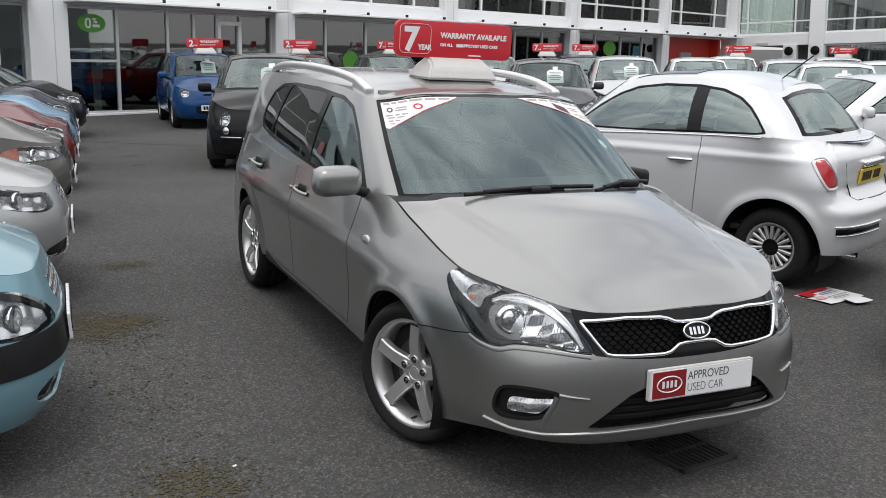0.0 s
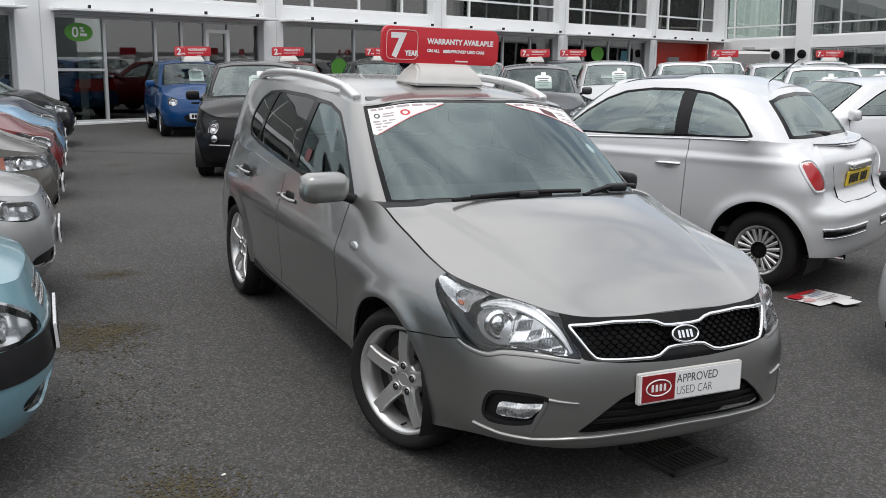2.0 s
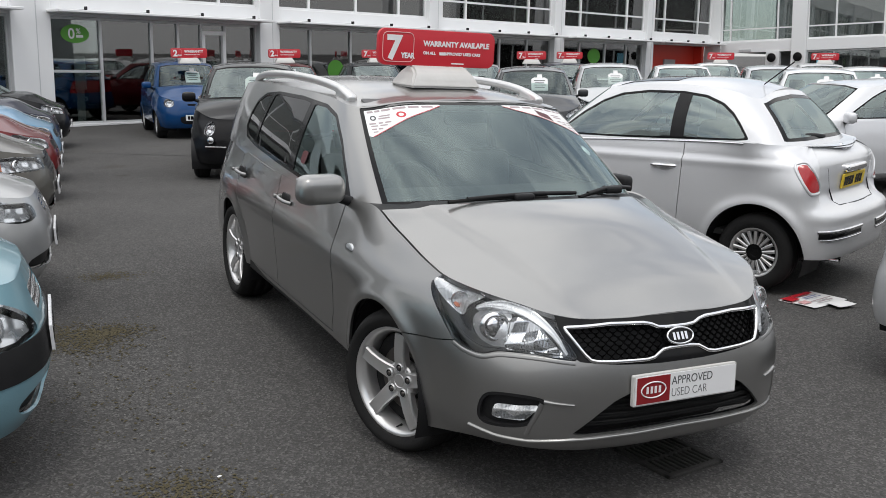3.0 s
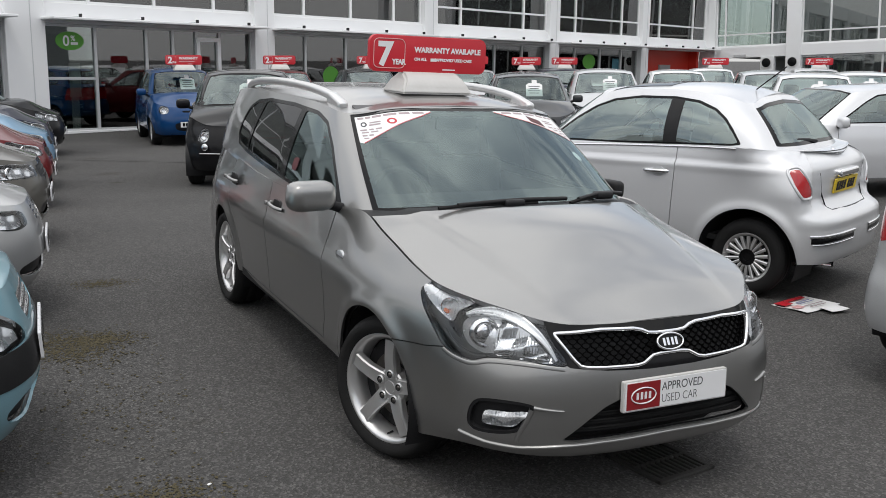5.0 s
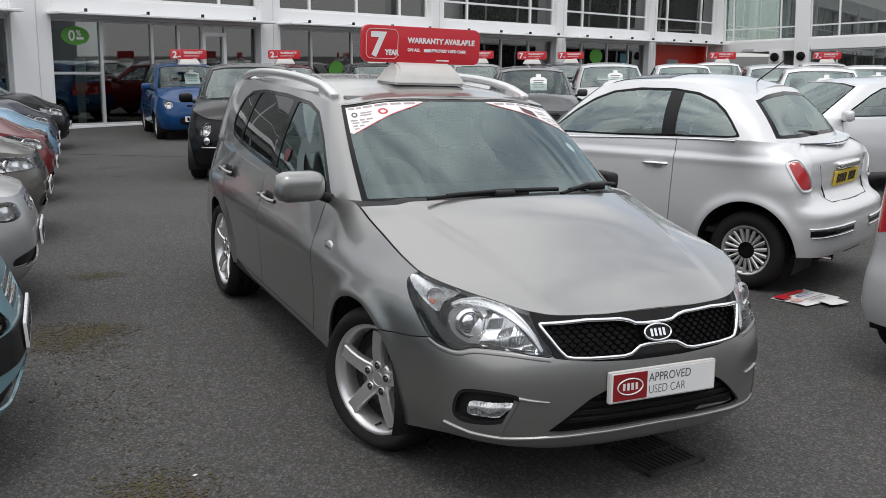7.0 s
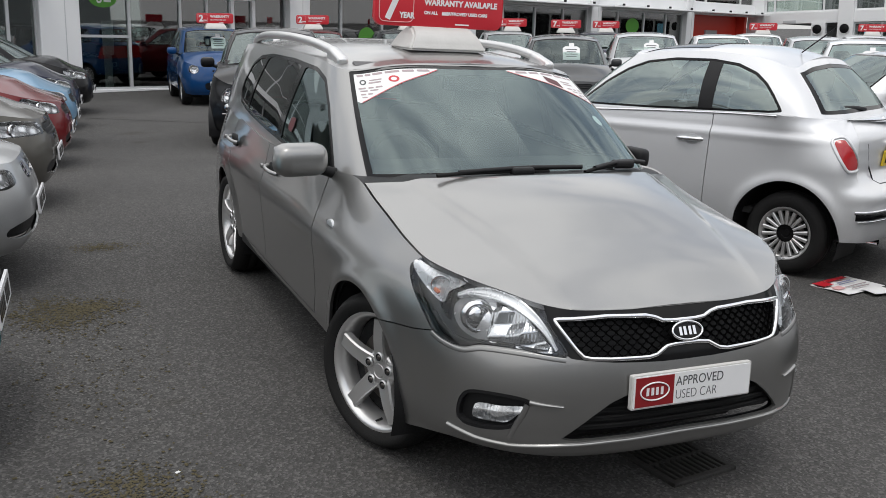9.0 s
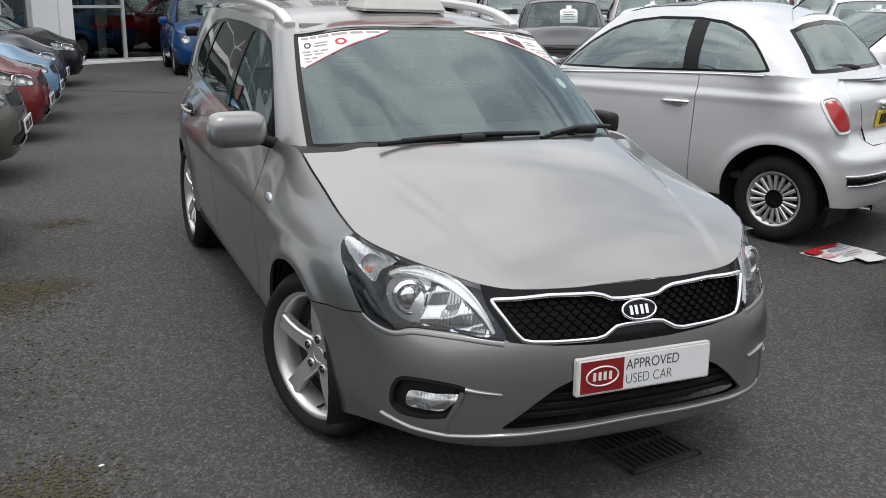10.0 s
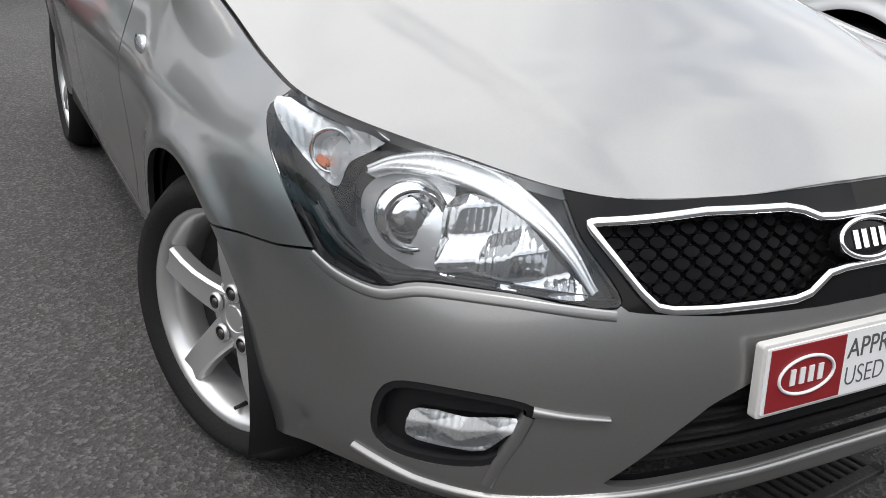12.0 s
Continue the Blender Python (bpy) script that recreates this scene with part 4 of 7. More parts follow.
    put("cowl_panel", cowl.cut(lambda V: V[:, 1] - 0.75)[0].pushed(-0.006), M_TRIM, car)

    # nose: surround, chrome frame, honeycomb, badge
    grille_in = in_uz([(p[0], p[1]) for p in half[1:]] + [(-0.02, 0.719), (-0.02, 0.65)])
    opening, surround = surround.cut(grille_in)
    put("grille_surround", surround.pushed(-0.002), M_GLOSSBLACK, car, 0.03, label="gloss black grille surround")
    put("grille_back", opening.pushed(-0.032), M_TRIM, car)
    loop = half + [(-u, z) for u, z in half[::-1][1:-1]]
    dense = []
    for a, b in zip(loop, loop[1:] + loop[:1]):
        for k in range(4):
            dense.append((a[0] + (b[0] - a[0]) * k / 4, a[1] + (b[1] - a[1]) * k / 4))
    strip_on("chrome_frame", surf, dense, M_CHROME, car, 0.013, 0.007, True, "bright chrome grille frame", False, 0.02)
    hx, hz = 0.038, 0.0175
    V, F = {1: [], -1: []}, {1: [], -1: []}
    for r in range(-5, 6):
        for c in range(-15, 16):
            cu, cz = c * hx + (hx / 2 if r % 2 else 0), 0.683 + r * hz * 0.86
            if poly_sdf(np.array([abs(cu)]), np.array([cz]), half[1:] + [(-0.02, 0.719), (-0.02, 0.65)])[0] > -0.002 or (abs(cu) < 0.065 and abs(cz - 0.685) < 0.036):
                continue
            sd = 1 if cu > 0 else -1
            k = len(V[sd])
            for sc, dp in ((1.02, -0.018), (0.91, -0.008), (0.80, -0.018)):
                for q in range(6):
                    a = math.pi / 3 * q
                    px, pz = (1.0, 0.45, -0.45, -1.0, -0.45, 0.45)[q], (0, 1, 1, 0, -1, -1)[q]
                    V[sd].append(surf.at(cu + px * hx * 0.60 * sc, cz + pz * hz * 0.5 * sc, dp))
            for ring in (0, 6):
                for q in range(6):
                    F[sd].append((k + ring + q, k + ring + (q + 1) % 6, k + ring + 6 + (q + 1) % 6, k + ring + 6 + q))
    for sd in (1, -1):
        place("honeycomb_mesh", mesh_of("honeycomb_mesh", V[sd], F[sd], M_GLOSSBLACK, None, False), car)
    bc = surf.at(0, 0.686, 0.004)
    oval = [(0.064 * math.cos(a), 0.033 * math.sin(a)) for a in np.linspace(0, 2 * math.pi, 41)[:-1]]
    badge_m = pose(0, bc[1] - 0.004, bc[2], -28, 0, 0)
    from_bm("badge_plinth", prism(oval, 0.02, 0.003), M_GLOSSBLACK, car, "", 40, badge_m)
    tube("badge_ring", [(x * 0.95, -0.002, z * 0.93) for x, z in oval], 0.0042, M_CHROME, car, badge_m, "", 3, True)
    for x in (-0.028, -0.010, 0.010, 0.028):
        from_bm("badge_bar", box_bm((0.011, 0.004, 0.030), (x, -0.002, 0), 0.001, 1), M_CHROME, car, "", False, badge_m)

    # lower intake and fog lamps
    put("lower_intake", intake.pushed(-0.055), M_TRIM, car)
    for z in (0.385, 0.415, 0.445, 0.475):
        wide = float(np.interp(z, [0.352, 0.435, 0.478, 0.5], [0.45, 0.35, 0.29, 0.25]))
        strip_on("intake_slat", surf, [(u, z) for u in np.linspace(-wide, wide, 25)], M_RUBBER, car, 0.010, -0.03, False, "", False, 0.03)
    lip = [(u, float(np.interp(abs(u), [0, 0.3, 0.46, 0.62, 0.75, 0.87], [0.345, 0.338, 0.331, 0.316, 0.316, 0.331]))) for u in np.linspace(-0.87, 0.87, 90)]
    strip_on("bumper_lip", surf, lip, M_KIA, car, 0.014, 0.010, False, "", False, 0.01)
    put("fog_recess", fog.pushed(-0.022), M_TRIM, car)
    put("fog_recess_wall", fog.pushed(-0.002).cut(in_uz(fog_o, -0.012))[1], M_TRIM, car, 0.03)
    fl = [(0.770, 0.393), (0.755, 0.386), (0.645, 0.393), (0.632, 0.400), (0.586, 0.448), (0.592, 0.458), (0.745, 0.444), (0.756, 0.438)]
    lens, _ = fog.cut(in_uz(fl))
    crystal = patch(surf, 0.57, 0.79, 0.37, 0.47, 90, 46).cut(in_uz(fl))[0]
    put("fog_reflector", crystal.pushed(lambda V: -0.022 + 0.016 * ridges(V[:, 2] + 0.1 * V[:, 6] + 0.012, 0.085) + 0.008 * ridges(V[:, 6] + 0.3 * V[:, 2], 0.10) + 0.001 * ridges(V[:, 6], 0.012)).fresh(), M_LAMPBRIGHT, car)
    put("fog_lens", lens.pushed(-0.007), M_LENS, car, 0.014, label="clear fog lamp lens")
    for sd in (1, -1):
        strip_on("fog_fin", surf, [(sd * u, z) for u, z in ((0.575, 0.47), (0.59, 0.43), (0.615, 0.38), (0.63, 0.34))], M_KIA, car, 0.018, 0.004, False, "", False, 0.03)
        strip_on("bumper_wing", surf, [(sd * u, z) for u, z in ((0.57, 0.478), (0.53, 0.474), (0.49, 0.472), (0.46, 0.471))], M_KIA, car, lambda q: 0.016 * (1 - q), 0.009, False, "", False, 0.004)

    # headlamps
    put("headlamp_housing", lamp.pushed(-0.05), M_LAMPGREY, car)
    ind_o = smooth_loop([(0.965, 0.738), (1.05, 0.765), (1.136, 0.810), (1.136, 0.838), (1.02, 0.846), (0.92, 0.832), (0.86, 0.811), (0.935, 0.778)], 6)
    fine = patch(surf, 0.47, 1.17, 0.60, 0.87, 176, 68)
    facet_o = smooth_loop([(0.500, 0.640), (0.62, 0.645), (0.735, 0.650), (0.752, 0.70), (0.748, 0.752), (0.69, 0.762), (0.61, 0.738), (0.55, 0.692)], 6)
    bowl_o = smooth_loop([(0.735, 0.652), (0.80, 0.650), (0.87, 0.668), (0.915, 0.708), (0.922, 0.748), (0.885, 0.777), (0.81, 0.784), (0.752, 0.772), (0.748, 0.70)], 6)
    shell_o = smooth_loop([(0.905, 0.690), (0.945, 0.700), (1.00, 0.748), (0.965, 0.792), (0.90, 0.800), (0.93, 0.755)], 6)
    put("headlamp_reflector", fine.cut(in_uz(facet_o))[0].pushed(lambda V: -0.038 + 0.013 * ridges(V[:, 6] + 0.3 * V[:, 2], 0.118) + 0.012 * ridges(V[:, 2] + 0.2 * V[:, 6], 0.074) + 0.0012 * ridges(V[:, 6], 0.013)).fresh(), M_REFLECTOR, car)
    put("projector_bowl", fine.cut(in_uz(bowl_o))[0].pushed(lambda V: -0.050 + 0.036 * np.exp(-((V[:, 6] - 0.805) ** 2 + (V[:, 2] - 0.722) ** 2 * 1.8) / 0.0062)).fresh(8), M_LAMPBRIGHT, car)
    put("lamp_shell", fine.cut(in_uz(shell_o))[0].pushed(lambda V: -0.040 + 0.016 * step(0.99, 0.90, V[:, 6])).fresh(), M_GLOSSBLACK, car)
    put("indicator_reflector", fine.cut(in_uz(ind_o))[0].pushed(lambda V: -0.036 + 0.0016 * ridges(V[:, 6] - 0.7 * V[:, 2], 0.018) + 0.012 * ridges(V[:, 2] - 0.3 * V[:, 6], 0.07) + 0.022 * ((V[:, 6] - 1.03) / 0.1) ** 2).fresh(1), M_LAMPBRIGHT, car)
    ind, _ = fine.cut(in_uz(ind_o))
    for amber_o in ([(0.995, 0.761), (1.016, 0.768), (1.014, 0.778), (0.995, 0.772)],):
        put("indicator_bulb", ind.cut(in_uz(smooth_loop(amber_o, 4)))[0].pushed(-0.018), M_AMBER, car, 0.01)
    for sd in (1, -1):
        c = surf.at(sd * 0.805, 0.718, -0.02)
        pv, pf = lathe([(0.0001, -0.008), (0.022, -0.006), (0.037, 0.000), (0.039, 0.005), (0.041, -0.004), (0.047, -0.006), (0.050, 0.001), (0.053, 0.0), (0.057, 0.03)], 40, "z")
        turn = pose(c[0], c[1] - 0.006, c[2], 84, 0, sd * 20)
        place("projector_ring", mesh_of("projector_ring", [(x, y, -z) for x, y, z in pv], pf, M_CHROME), car, turn)
        bv, bf = lathe([(0.0001, 0.010), (0.012, 0.008), (0.022, 0.003), (0.030, -0.006)], 32, "z")
        place("projector_lens", mesh_of("projector_lens", bv, bf, M_PROJECTOR), car, turn)
        for bu, bz, br, nm in ((1.0, 0.790, 0.036, "indicator_bowl"),):
            q = surf.at(sd * bu, bz, -0.030)
            bv, bf = lathe([(br, 0.014), (br * 0.92, 0.016), (br * 0.8, 0.004), (br * 0.5, -0.010), (br * 0.22, -0.016), (br * 0.2, 0.004), (0.0001, 0.008)], 28, "z")
            place(nm, mesh_of(nm, bv, bf, M_REFLECTOR), car, pose(q[0], q[1], q[2], 84, 0, sd * (18 if bu < 0.9 else 40)))
        strip_on("lamp_floor", surf, [(sd * u, z) for u, z in curve(((0.50, 0.640), (0.62, 0.648), (0.75, 0.648), (0.84, 0.640), (0.93, 0.665), (0.99, 0.705)))], M_LAMPGREY, car, 0.012, -0.026, False, "", False, 0.02)
        # raised body-paint bead, added to carry the highlight along the bumper edge
        strip_on("bumper_highlight_bead", surf, [(sd * u, z) for u, z in curve(((0.46, 0.619), (0.612, 0.630), (0.745, 0.626), (0.825, 0.606), (0.907, 0.613), (0.965, 0.631)))], M_KIA, car, 0.015, 0.0016, False, "", False, 0.006)
        strip_on("lamp_brow", surf, [(sd * u, z) for u, z in curve(((0.490, 0.648), (0.530, 0.700), (0.59, 0.745), (0.68, 0.779), (0.78, 0.792), (0.86, 0.786), (0.905, 0.770)))], M_LAMPBRIGHT, car, lambda q: 0.010 + 0.024 * math.sin(math.pi * min(q * 1.05, 1)) ** 1.5, -0.012, False, "", False, 0.04)
        strip_on("lamp_brow", surf, [(sd * u, z) for u, z in curve(((0.88, 0.815), (0.95, 0.842), (1.04, 0.862), (1.11, 0.852)))], M_REFLECTOR, car, 0.010, -0.014, False, "", False, 0.03)
    put("headlamp_lens", lamp.cut(in_uz(lamp_o, -0.003))[0].pushed(0.001), M_LENS, car, 0.018, label="clear headlamp lens")

    # trade plate on the bumper
    pb = pose(0, -0.928, 0.515, -3, 0, 0)
    from_bm("plate_backing", prism(rounded(0.488, 0.118, 0.006, 3), 0.016, 0.002), M_FOAM, car, "", False, pb)
    from_bm("plate_face", prism(rounded(0.474, 0.106, 0.003, 2), 0.004, 0.0), M_SIGNWHITE, car, "white dealer plate with grey print", False, pb @ pose(0, -0.003, 0))
    from_bm("plate_red_panel", prism([(-0.231, -0.050), (-0.080, -0.050), (-0.080, 0.050), (-0.231, 0.050)], 0.004), M_PLATERED, car, "", False, pb @ pose(0, -0.0045, 0))
    tube("plate_oval", [(-0.156 + 0.056 * math.cos(a), -0.0055, 0.030 * math.sin(a)) for a in np.linspace(0, 2 * math.pi, 33)[:-1]], 0.0026, M_SIGNWHITE, car, pb, "", 3, True)
    for x in (-0.184, -0.165, -0.147, -0.128):
        from_bm("plate_bar", box_bm((0.010, 0.002, 0.026), (x, -0.0052, 0)), M_SIGNWHITE, car, "", False, pb)
    flat = pose(0, 0, 0, 90, 0, 0)
    text_part("plate_word", "APPROVED", 0.046, M_PRINTGREY, car, pb @ pose(-0.072, -0.0032, 0.008) @ flat, "", 0.86, 0.0006)
    text_part("plate_word", "USED CAR", 0.046, M_PRINTGREY, car, pb @ pose(-0.072, -0.0032, -0.038) @ flat, "", 0.80, 0.0006, "LEFT", -0.0007)

    # glass and cabin
    screen_f = lambda V: np.maximum((V[:, 6] - 1.97) * 0.35, V[:, 7] - 0.985)
    screen, rest = cabin.cut(screen_f)
    pane, frit = screen.cut(lambda V: np.maximum((V[:, 6] - 1.88) * 0.35, np.maximum(V[:, 7] - 0.955, 0.045 - V[:, 7])))
    put("windscreen_surround", frit.pushed(-0.003), M_GLOSSBLACK, car)
    put("windscreen", pane.pushed(-0.003), M_GLASS, car, label="tinted windscreen reflecting clouds", shadow=False)
    corner = [(1.90, 0.957), (1.2, 0.957), (0.50, 0.957), (0.50, 0.940), (0.68, 0.898), (1.13, 0.815), (1.50, 0.738), (1.80, 0.672), (1.90, 0.690)]
    fine_cabin = car_sheets(dict(sp, cabin_n=640, cabin_m=150), 60, 12)[2]
    pane = fine_cabin.cut(lambda V: np.maximum(V[:, 6] - 1.88, np.maximum(V[:, 7] - 0.955, 0.45 - V[:, 7])))[0].compact().pushed(-0.003)
    st, _ = pane.cut(lambda V: poly_sdf(V[:, 6], V[:, 7], corner))
    put("windscreen_sticker", st.pushed(0.001), M_PAPER, car, label="white and red printed windscreen sticker")
    edge, _ = pane.cut(lambda V: poly_sdf(V[:, 6], V[:, 7], [(0.48, 0.945), (0.68, 0.898), (1.13, 0.815), (1.50, 0.738), (1.80, 0.672), (1.80, 0.679), (1.50, 0.745), (1.13, 0.822), (0.68, 0.905), (0.51, 0.945)]))
    put("sticker_edge", edge.pushed(0.002), M_SIGNRED, car)
    rows = ((0.925, 0.020, ((0.62, 0.80), (0.84, 1.02), (1.06, 1.30), (1.34, 1.52), (1.55, 1.66), (1.69, 1.82))), (0.873, 0.012, ((1.38, 1.60),)), (0.848, 0.014, ((1.40, 1.62),)),
            (0.803, 0.014, ((1.40, 1.52), (1.55, 1.64), (1.68, 1.82))), (0.778, 0.012, ((1.48, 1.62), (1.66, 1.80))), (0.745, 0.014, ((1.58, 1.67), (1.70, 1.80))), (0.718, 0.010, ((1.68, 1.78),)))
    bars = [(u0, u1, v, v + h) for v, h, spans in rows for u0, u1 in spans]
    for u0, u1, v0, v1 in bars:
        ln, _ = pane.cut(lambda V: poly_sdf(V[:, 6], V[:, 7], [(u1, v0), (u1, v1), (u0, v1), (u0, v0)]))
        put("sticker_print", ln.pushed(0.002), M_STICKERPRINT, car)
    for cu, cv, ru, rv, mt in ((1.19, 0.868, 0.085, 0.030, M_SIGNRED), (1.72, 0.868, 0.062, 0.026, M_PRINTGREY)):
        ring = pane.cut(lambda V: np.abs(np.hypot((V[:, 6] - cu) / ru, (V[:, 7] - cv) / rv) - 0.78) - 0.22)[0]
        place("sticker_print", ring.pushed(0.002).mirrored().mesh("sticker_print", mt, 0, False), car)
    ln, _ = pane.cut(lambda V: poly_sdf(V[:, 6], V[:, 7], [(1.30, 0.80), (1.30, 0.875), (1.06, 0.915), (1.06, 0.850)]))
    place("sticker_print", ln.pushed(0.002).mesh("sticker_print", M_DARKPRINT, 0, False), car)
    disc, _ = pane.cut(lambda V: np.hypot((V[:, 6] - 1.50) / 0.085, (V[:, 7] - 0.50) / 0.050) - 1)
    place("tax_disc", disc.pushed(-0.004).mesh("tax_disc", M_PAPER, 0, False), car, None, "round pale disc inside the windscreen")
    dlo = [(0.60, 0.985), (0.74, 1.095), (0.93, 1.235), (1.12, 1.345), (1.30, 1.385), (1.7, 1.402), (2.15, 1.398), (2.40, 1.375), (2.53, 1.325), (2.60, 1.22), (2.60, 1.14), (2.53, 1.085), (2.3, 1.058), (1.8, 1.025), (1.1, 0.985)]
    side, rest = rest.cut(in_yz(dlo, 2.0, 6.9))
    rear, rest = rest.cut(lambda V: np.maximum((7.15 - V[:, 6]) * 0.3, np.maximum(V[:, 7] - 0.90, 0.16 - V[:, 7])))
    put("cabin_frame", rest, M_KIA, car, 0.01)
    put("rear_window", rear.pushed(-0.003), M_DARKGLASS, car)
    panes = []
    for lo, hi in (((0.66, 1.0), (1.42, 1.47)), ((1.51, 1.54), (2.28, 2.20)), ((2.34, 2.26), (2.58, 2.58))):
        wx = lambda V, a=lo, b=hi: np.maximum(np.interp(V[:, 2], [0.98, 1.40], a) - V[:, 1], V[:, 1] - np.interp(V[:, 2], [0.98, 1.40], b))
        p, side = side.cut(lambda V, wx=wx: np.maximum(wx(V), poly_sdf(V[:, 1], V[:, 2], dlo, -0.018)))
        panes.append(p)
    put("window_surround", side.pushed(-0.001), M_GLOSSBLACK, car, 0.01)
    for p, mt, nm in zip(panes, (M_GLASS, M_DARKGLASS, M_DARKGLASS), ("front_door_window", "rear_door_window", "quarter_window")):
        put(nm, p.pushed(-0.005), mt, car, shadow=False)
    stk, _ = panes[0].cut(lambda V: poly_sdf(V[:, 1], V[:, 2], [(1.26, 1.07), (1.34, 1.073), (1.34, 1.14), (1.26, 1.137)]))
    put("door_window_sticker", stk.pushed(0.001), M_DARKPRINT, car)
    put("roof", roof, M_KIA, car)
    for sd in (1, -1):
        rail = [(sd * (x - 0.045), y, z + 0.02) for x, y, z in ((0.60, 1.16, 1.395), (0.612, 1.22, 1.43), (0.618, 1.38, 1.458), (0.63, 1.7, 1.478), (0.632, 2.2, 1.482), (0.622, 2.7, 1.462), (0.608, 2.92, 1.43), (0.60, 2.98, 1.40))]
        tube("roof_rail", rail, 0.024, M_ALLOY, car, None, "silver roof rail", 10)
        from_bm("rail_foot", box_bm((0.055, 0.20, 0.075), (sd * 0.567, 1.23, 1.430), 0.022, 3, None, Matrix.Rotation(radians(14), 4, "X")), M_ALLOY, car, "", 40)
    put("headliner", roof.cut(lambda V: V[:, 1] - roof.V[:, 1].max() + 0.16)[0].pushed(-0.03), M_FOAM, car)
    cabin_inside(car, sp, 0.42, 0.42, -1, 0.97, 0.68)
    # wipers
    for piv, tip, end in (((-0.12, 0.125, 1.050), (-0.50, 0.120, 1.048), (0.19, 0.160, 1.062)), ((0.43, 0.21, 1.055), (0.165, 0.09, 1.052), (0.64, 0.34, 1.045))):
        mid = lambda a, b, q, up: tuple(a[k] + (b[k] - a[k]) * q + (0, 0, up)[k] for k in range(3))
        tube("wiper_arm", [end, mid(end, piv, 0.5, 0.012), mid(piv, piv, 0, 0.022), mid(piv, tip, 0.4, 0.016), mid(piv, tip, 0.75, 0.010)], 0.010, M_TRIM, car)
        tube("wiper_blade", [mid(piv, tip, 1.0, 0), mid(piv, tip, 0.65, 0.012), mid(piv, tip, 0.2, 0.008), mid(piv, end, 0.45, -0.004)], 0.008, M_RUBBER, car)
        from_bm("wiper_pivot", box_bm((0.10, 0.05, 0.035), (piv[0], piv[1] - 0.005, piv[2] + 0.008), 0.014, 3), M_TRIM, car, "", 40)
    from_bm("cabin_mirror", box_bm((0.24, 0.03, 0.07), (0.0, 0.96, 1.345), 0.014, 2), M_INNER, car, "", 40)
    for sx in (-0.33, 0.33):
        from_bm("sun_visor", box_bm((0.40, 0.14, 0.02), (sx, 1.05, 1.395), 0.008, 2, None, Matrix.Rotation(radians(22), 4, "X")), M_SEAT, car, "", 40)
    mirror_part(car, sp, (0.925, 0.60, 1.045), M_KIA, (0.235, 0.14, 0.145), True)
    for y, z in ((1.40, 0.862), (2.32, 0.888)):
        for sd in (1, -1):
            tube("door_handle", [(sd * 0.845, y - 0.11, z - 0.004), (sd * 0.872, y - 0.08, z), (sd * 0.875, y, z + 0.004), (sd * 0.870, y + 0.08, z + 0.006), (sd * 0.84, y + 0.11, z + 0.006)], 0.0105, M_KIA, car, None, "", 5)
            from_bm("handle_dish", prism(rounded(0.14, 0.07, 0.033, 5), 0.01, 0.002), M_TRIM, car, "", False, pose(sd * 0.842, y, z, 0, 0, 90 * sd) @ pose(0, 0, 0))
            from_bm("handle_lock", box_bm((0.02, 0.035, 0.022), (sd * 0.862, y + 0.135, z), 0.008, 2), M_KIA, car, "", 40)
    for sd in (1, -1):
        c = surf.at(sd * 1.875, 0.806, 0.002)
        from_bm("side_repeater", prism([(0.044 * math.cos(a), 0.024 * math.sin(a)) for a in np.linspace(0, 2 * math.pi, 25)[:-1]], 0.012, 0.004), M_LENS, car, "clear side repeater lamp", 40, pose(c[0] + sd * 0.004, c[1], c[2], 0, 0, 90 * sd))
        from_bm("repeater_base", prism([(0.040 * math.cos(a), 0.021 * math.sin(a)) for a in np.linspace(0, 2 * math.pi, 25)[:-1]], 0.012), M_SIGNWHITE, car, "", 40, pose(c[0], c[1], c[2], 0, 0, 90 * sd))
    for wy, nm in ((0.0, "wheel_arch"), (sp["wheelbase"], "wheel_arch")):
        liner(sp, wy, nm, car)
    bm = box_bm((1.30, 3.9, 0.14), (0, 1.3, 0.31), 0.03, 1)
    from_bm("underbody", bm, M_TRIM, car)
    bm = box_bm((1.5, 0.5, 0.2), (0, 1.32, 0.32), 0.02, 1)
    box_bm((1.64, 1.85, 0.12), (0, 1.32, 0.33), 0.03, 1, bm)
    from_bm("sill_underside", bm, M_TRIM, car)
    bm = box_bm((0.9, 0.30, 0.10), (0, -0.52, 0.285), 0.03, 1)
    from_bm("front_undertray", bm, M_TRIM, car)
    inner = wall.pushed(-0.03).cut(in_uz(lamp_o))[1].cut(in_uz(surround_o))[1].cut(in_uz(intake_o))[1].cut(in_uz(fog_o))[1]
    for wy in (0.0, sp["wheelbase"]):
        _, inner = inner.cut(arch_cut(sp, wy))
    put("inner_shell", inner, M_TRIM, car)
    put("tail_lamp", tail, M_TAIL, car, 0.01)
    add_wheels(car, sp, 22, -4)
    return car


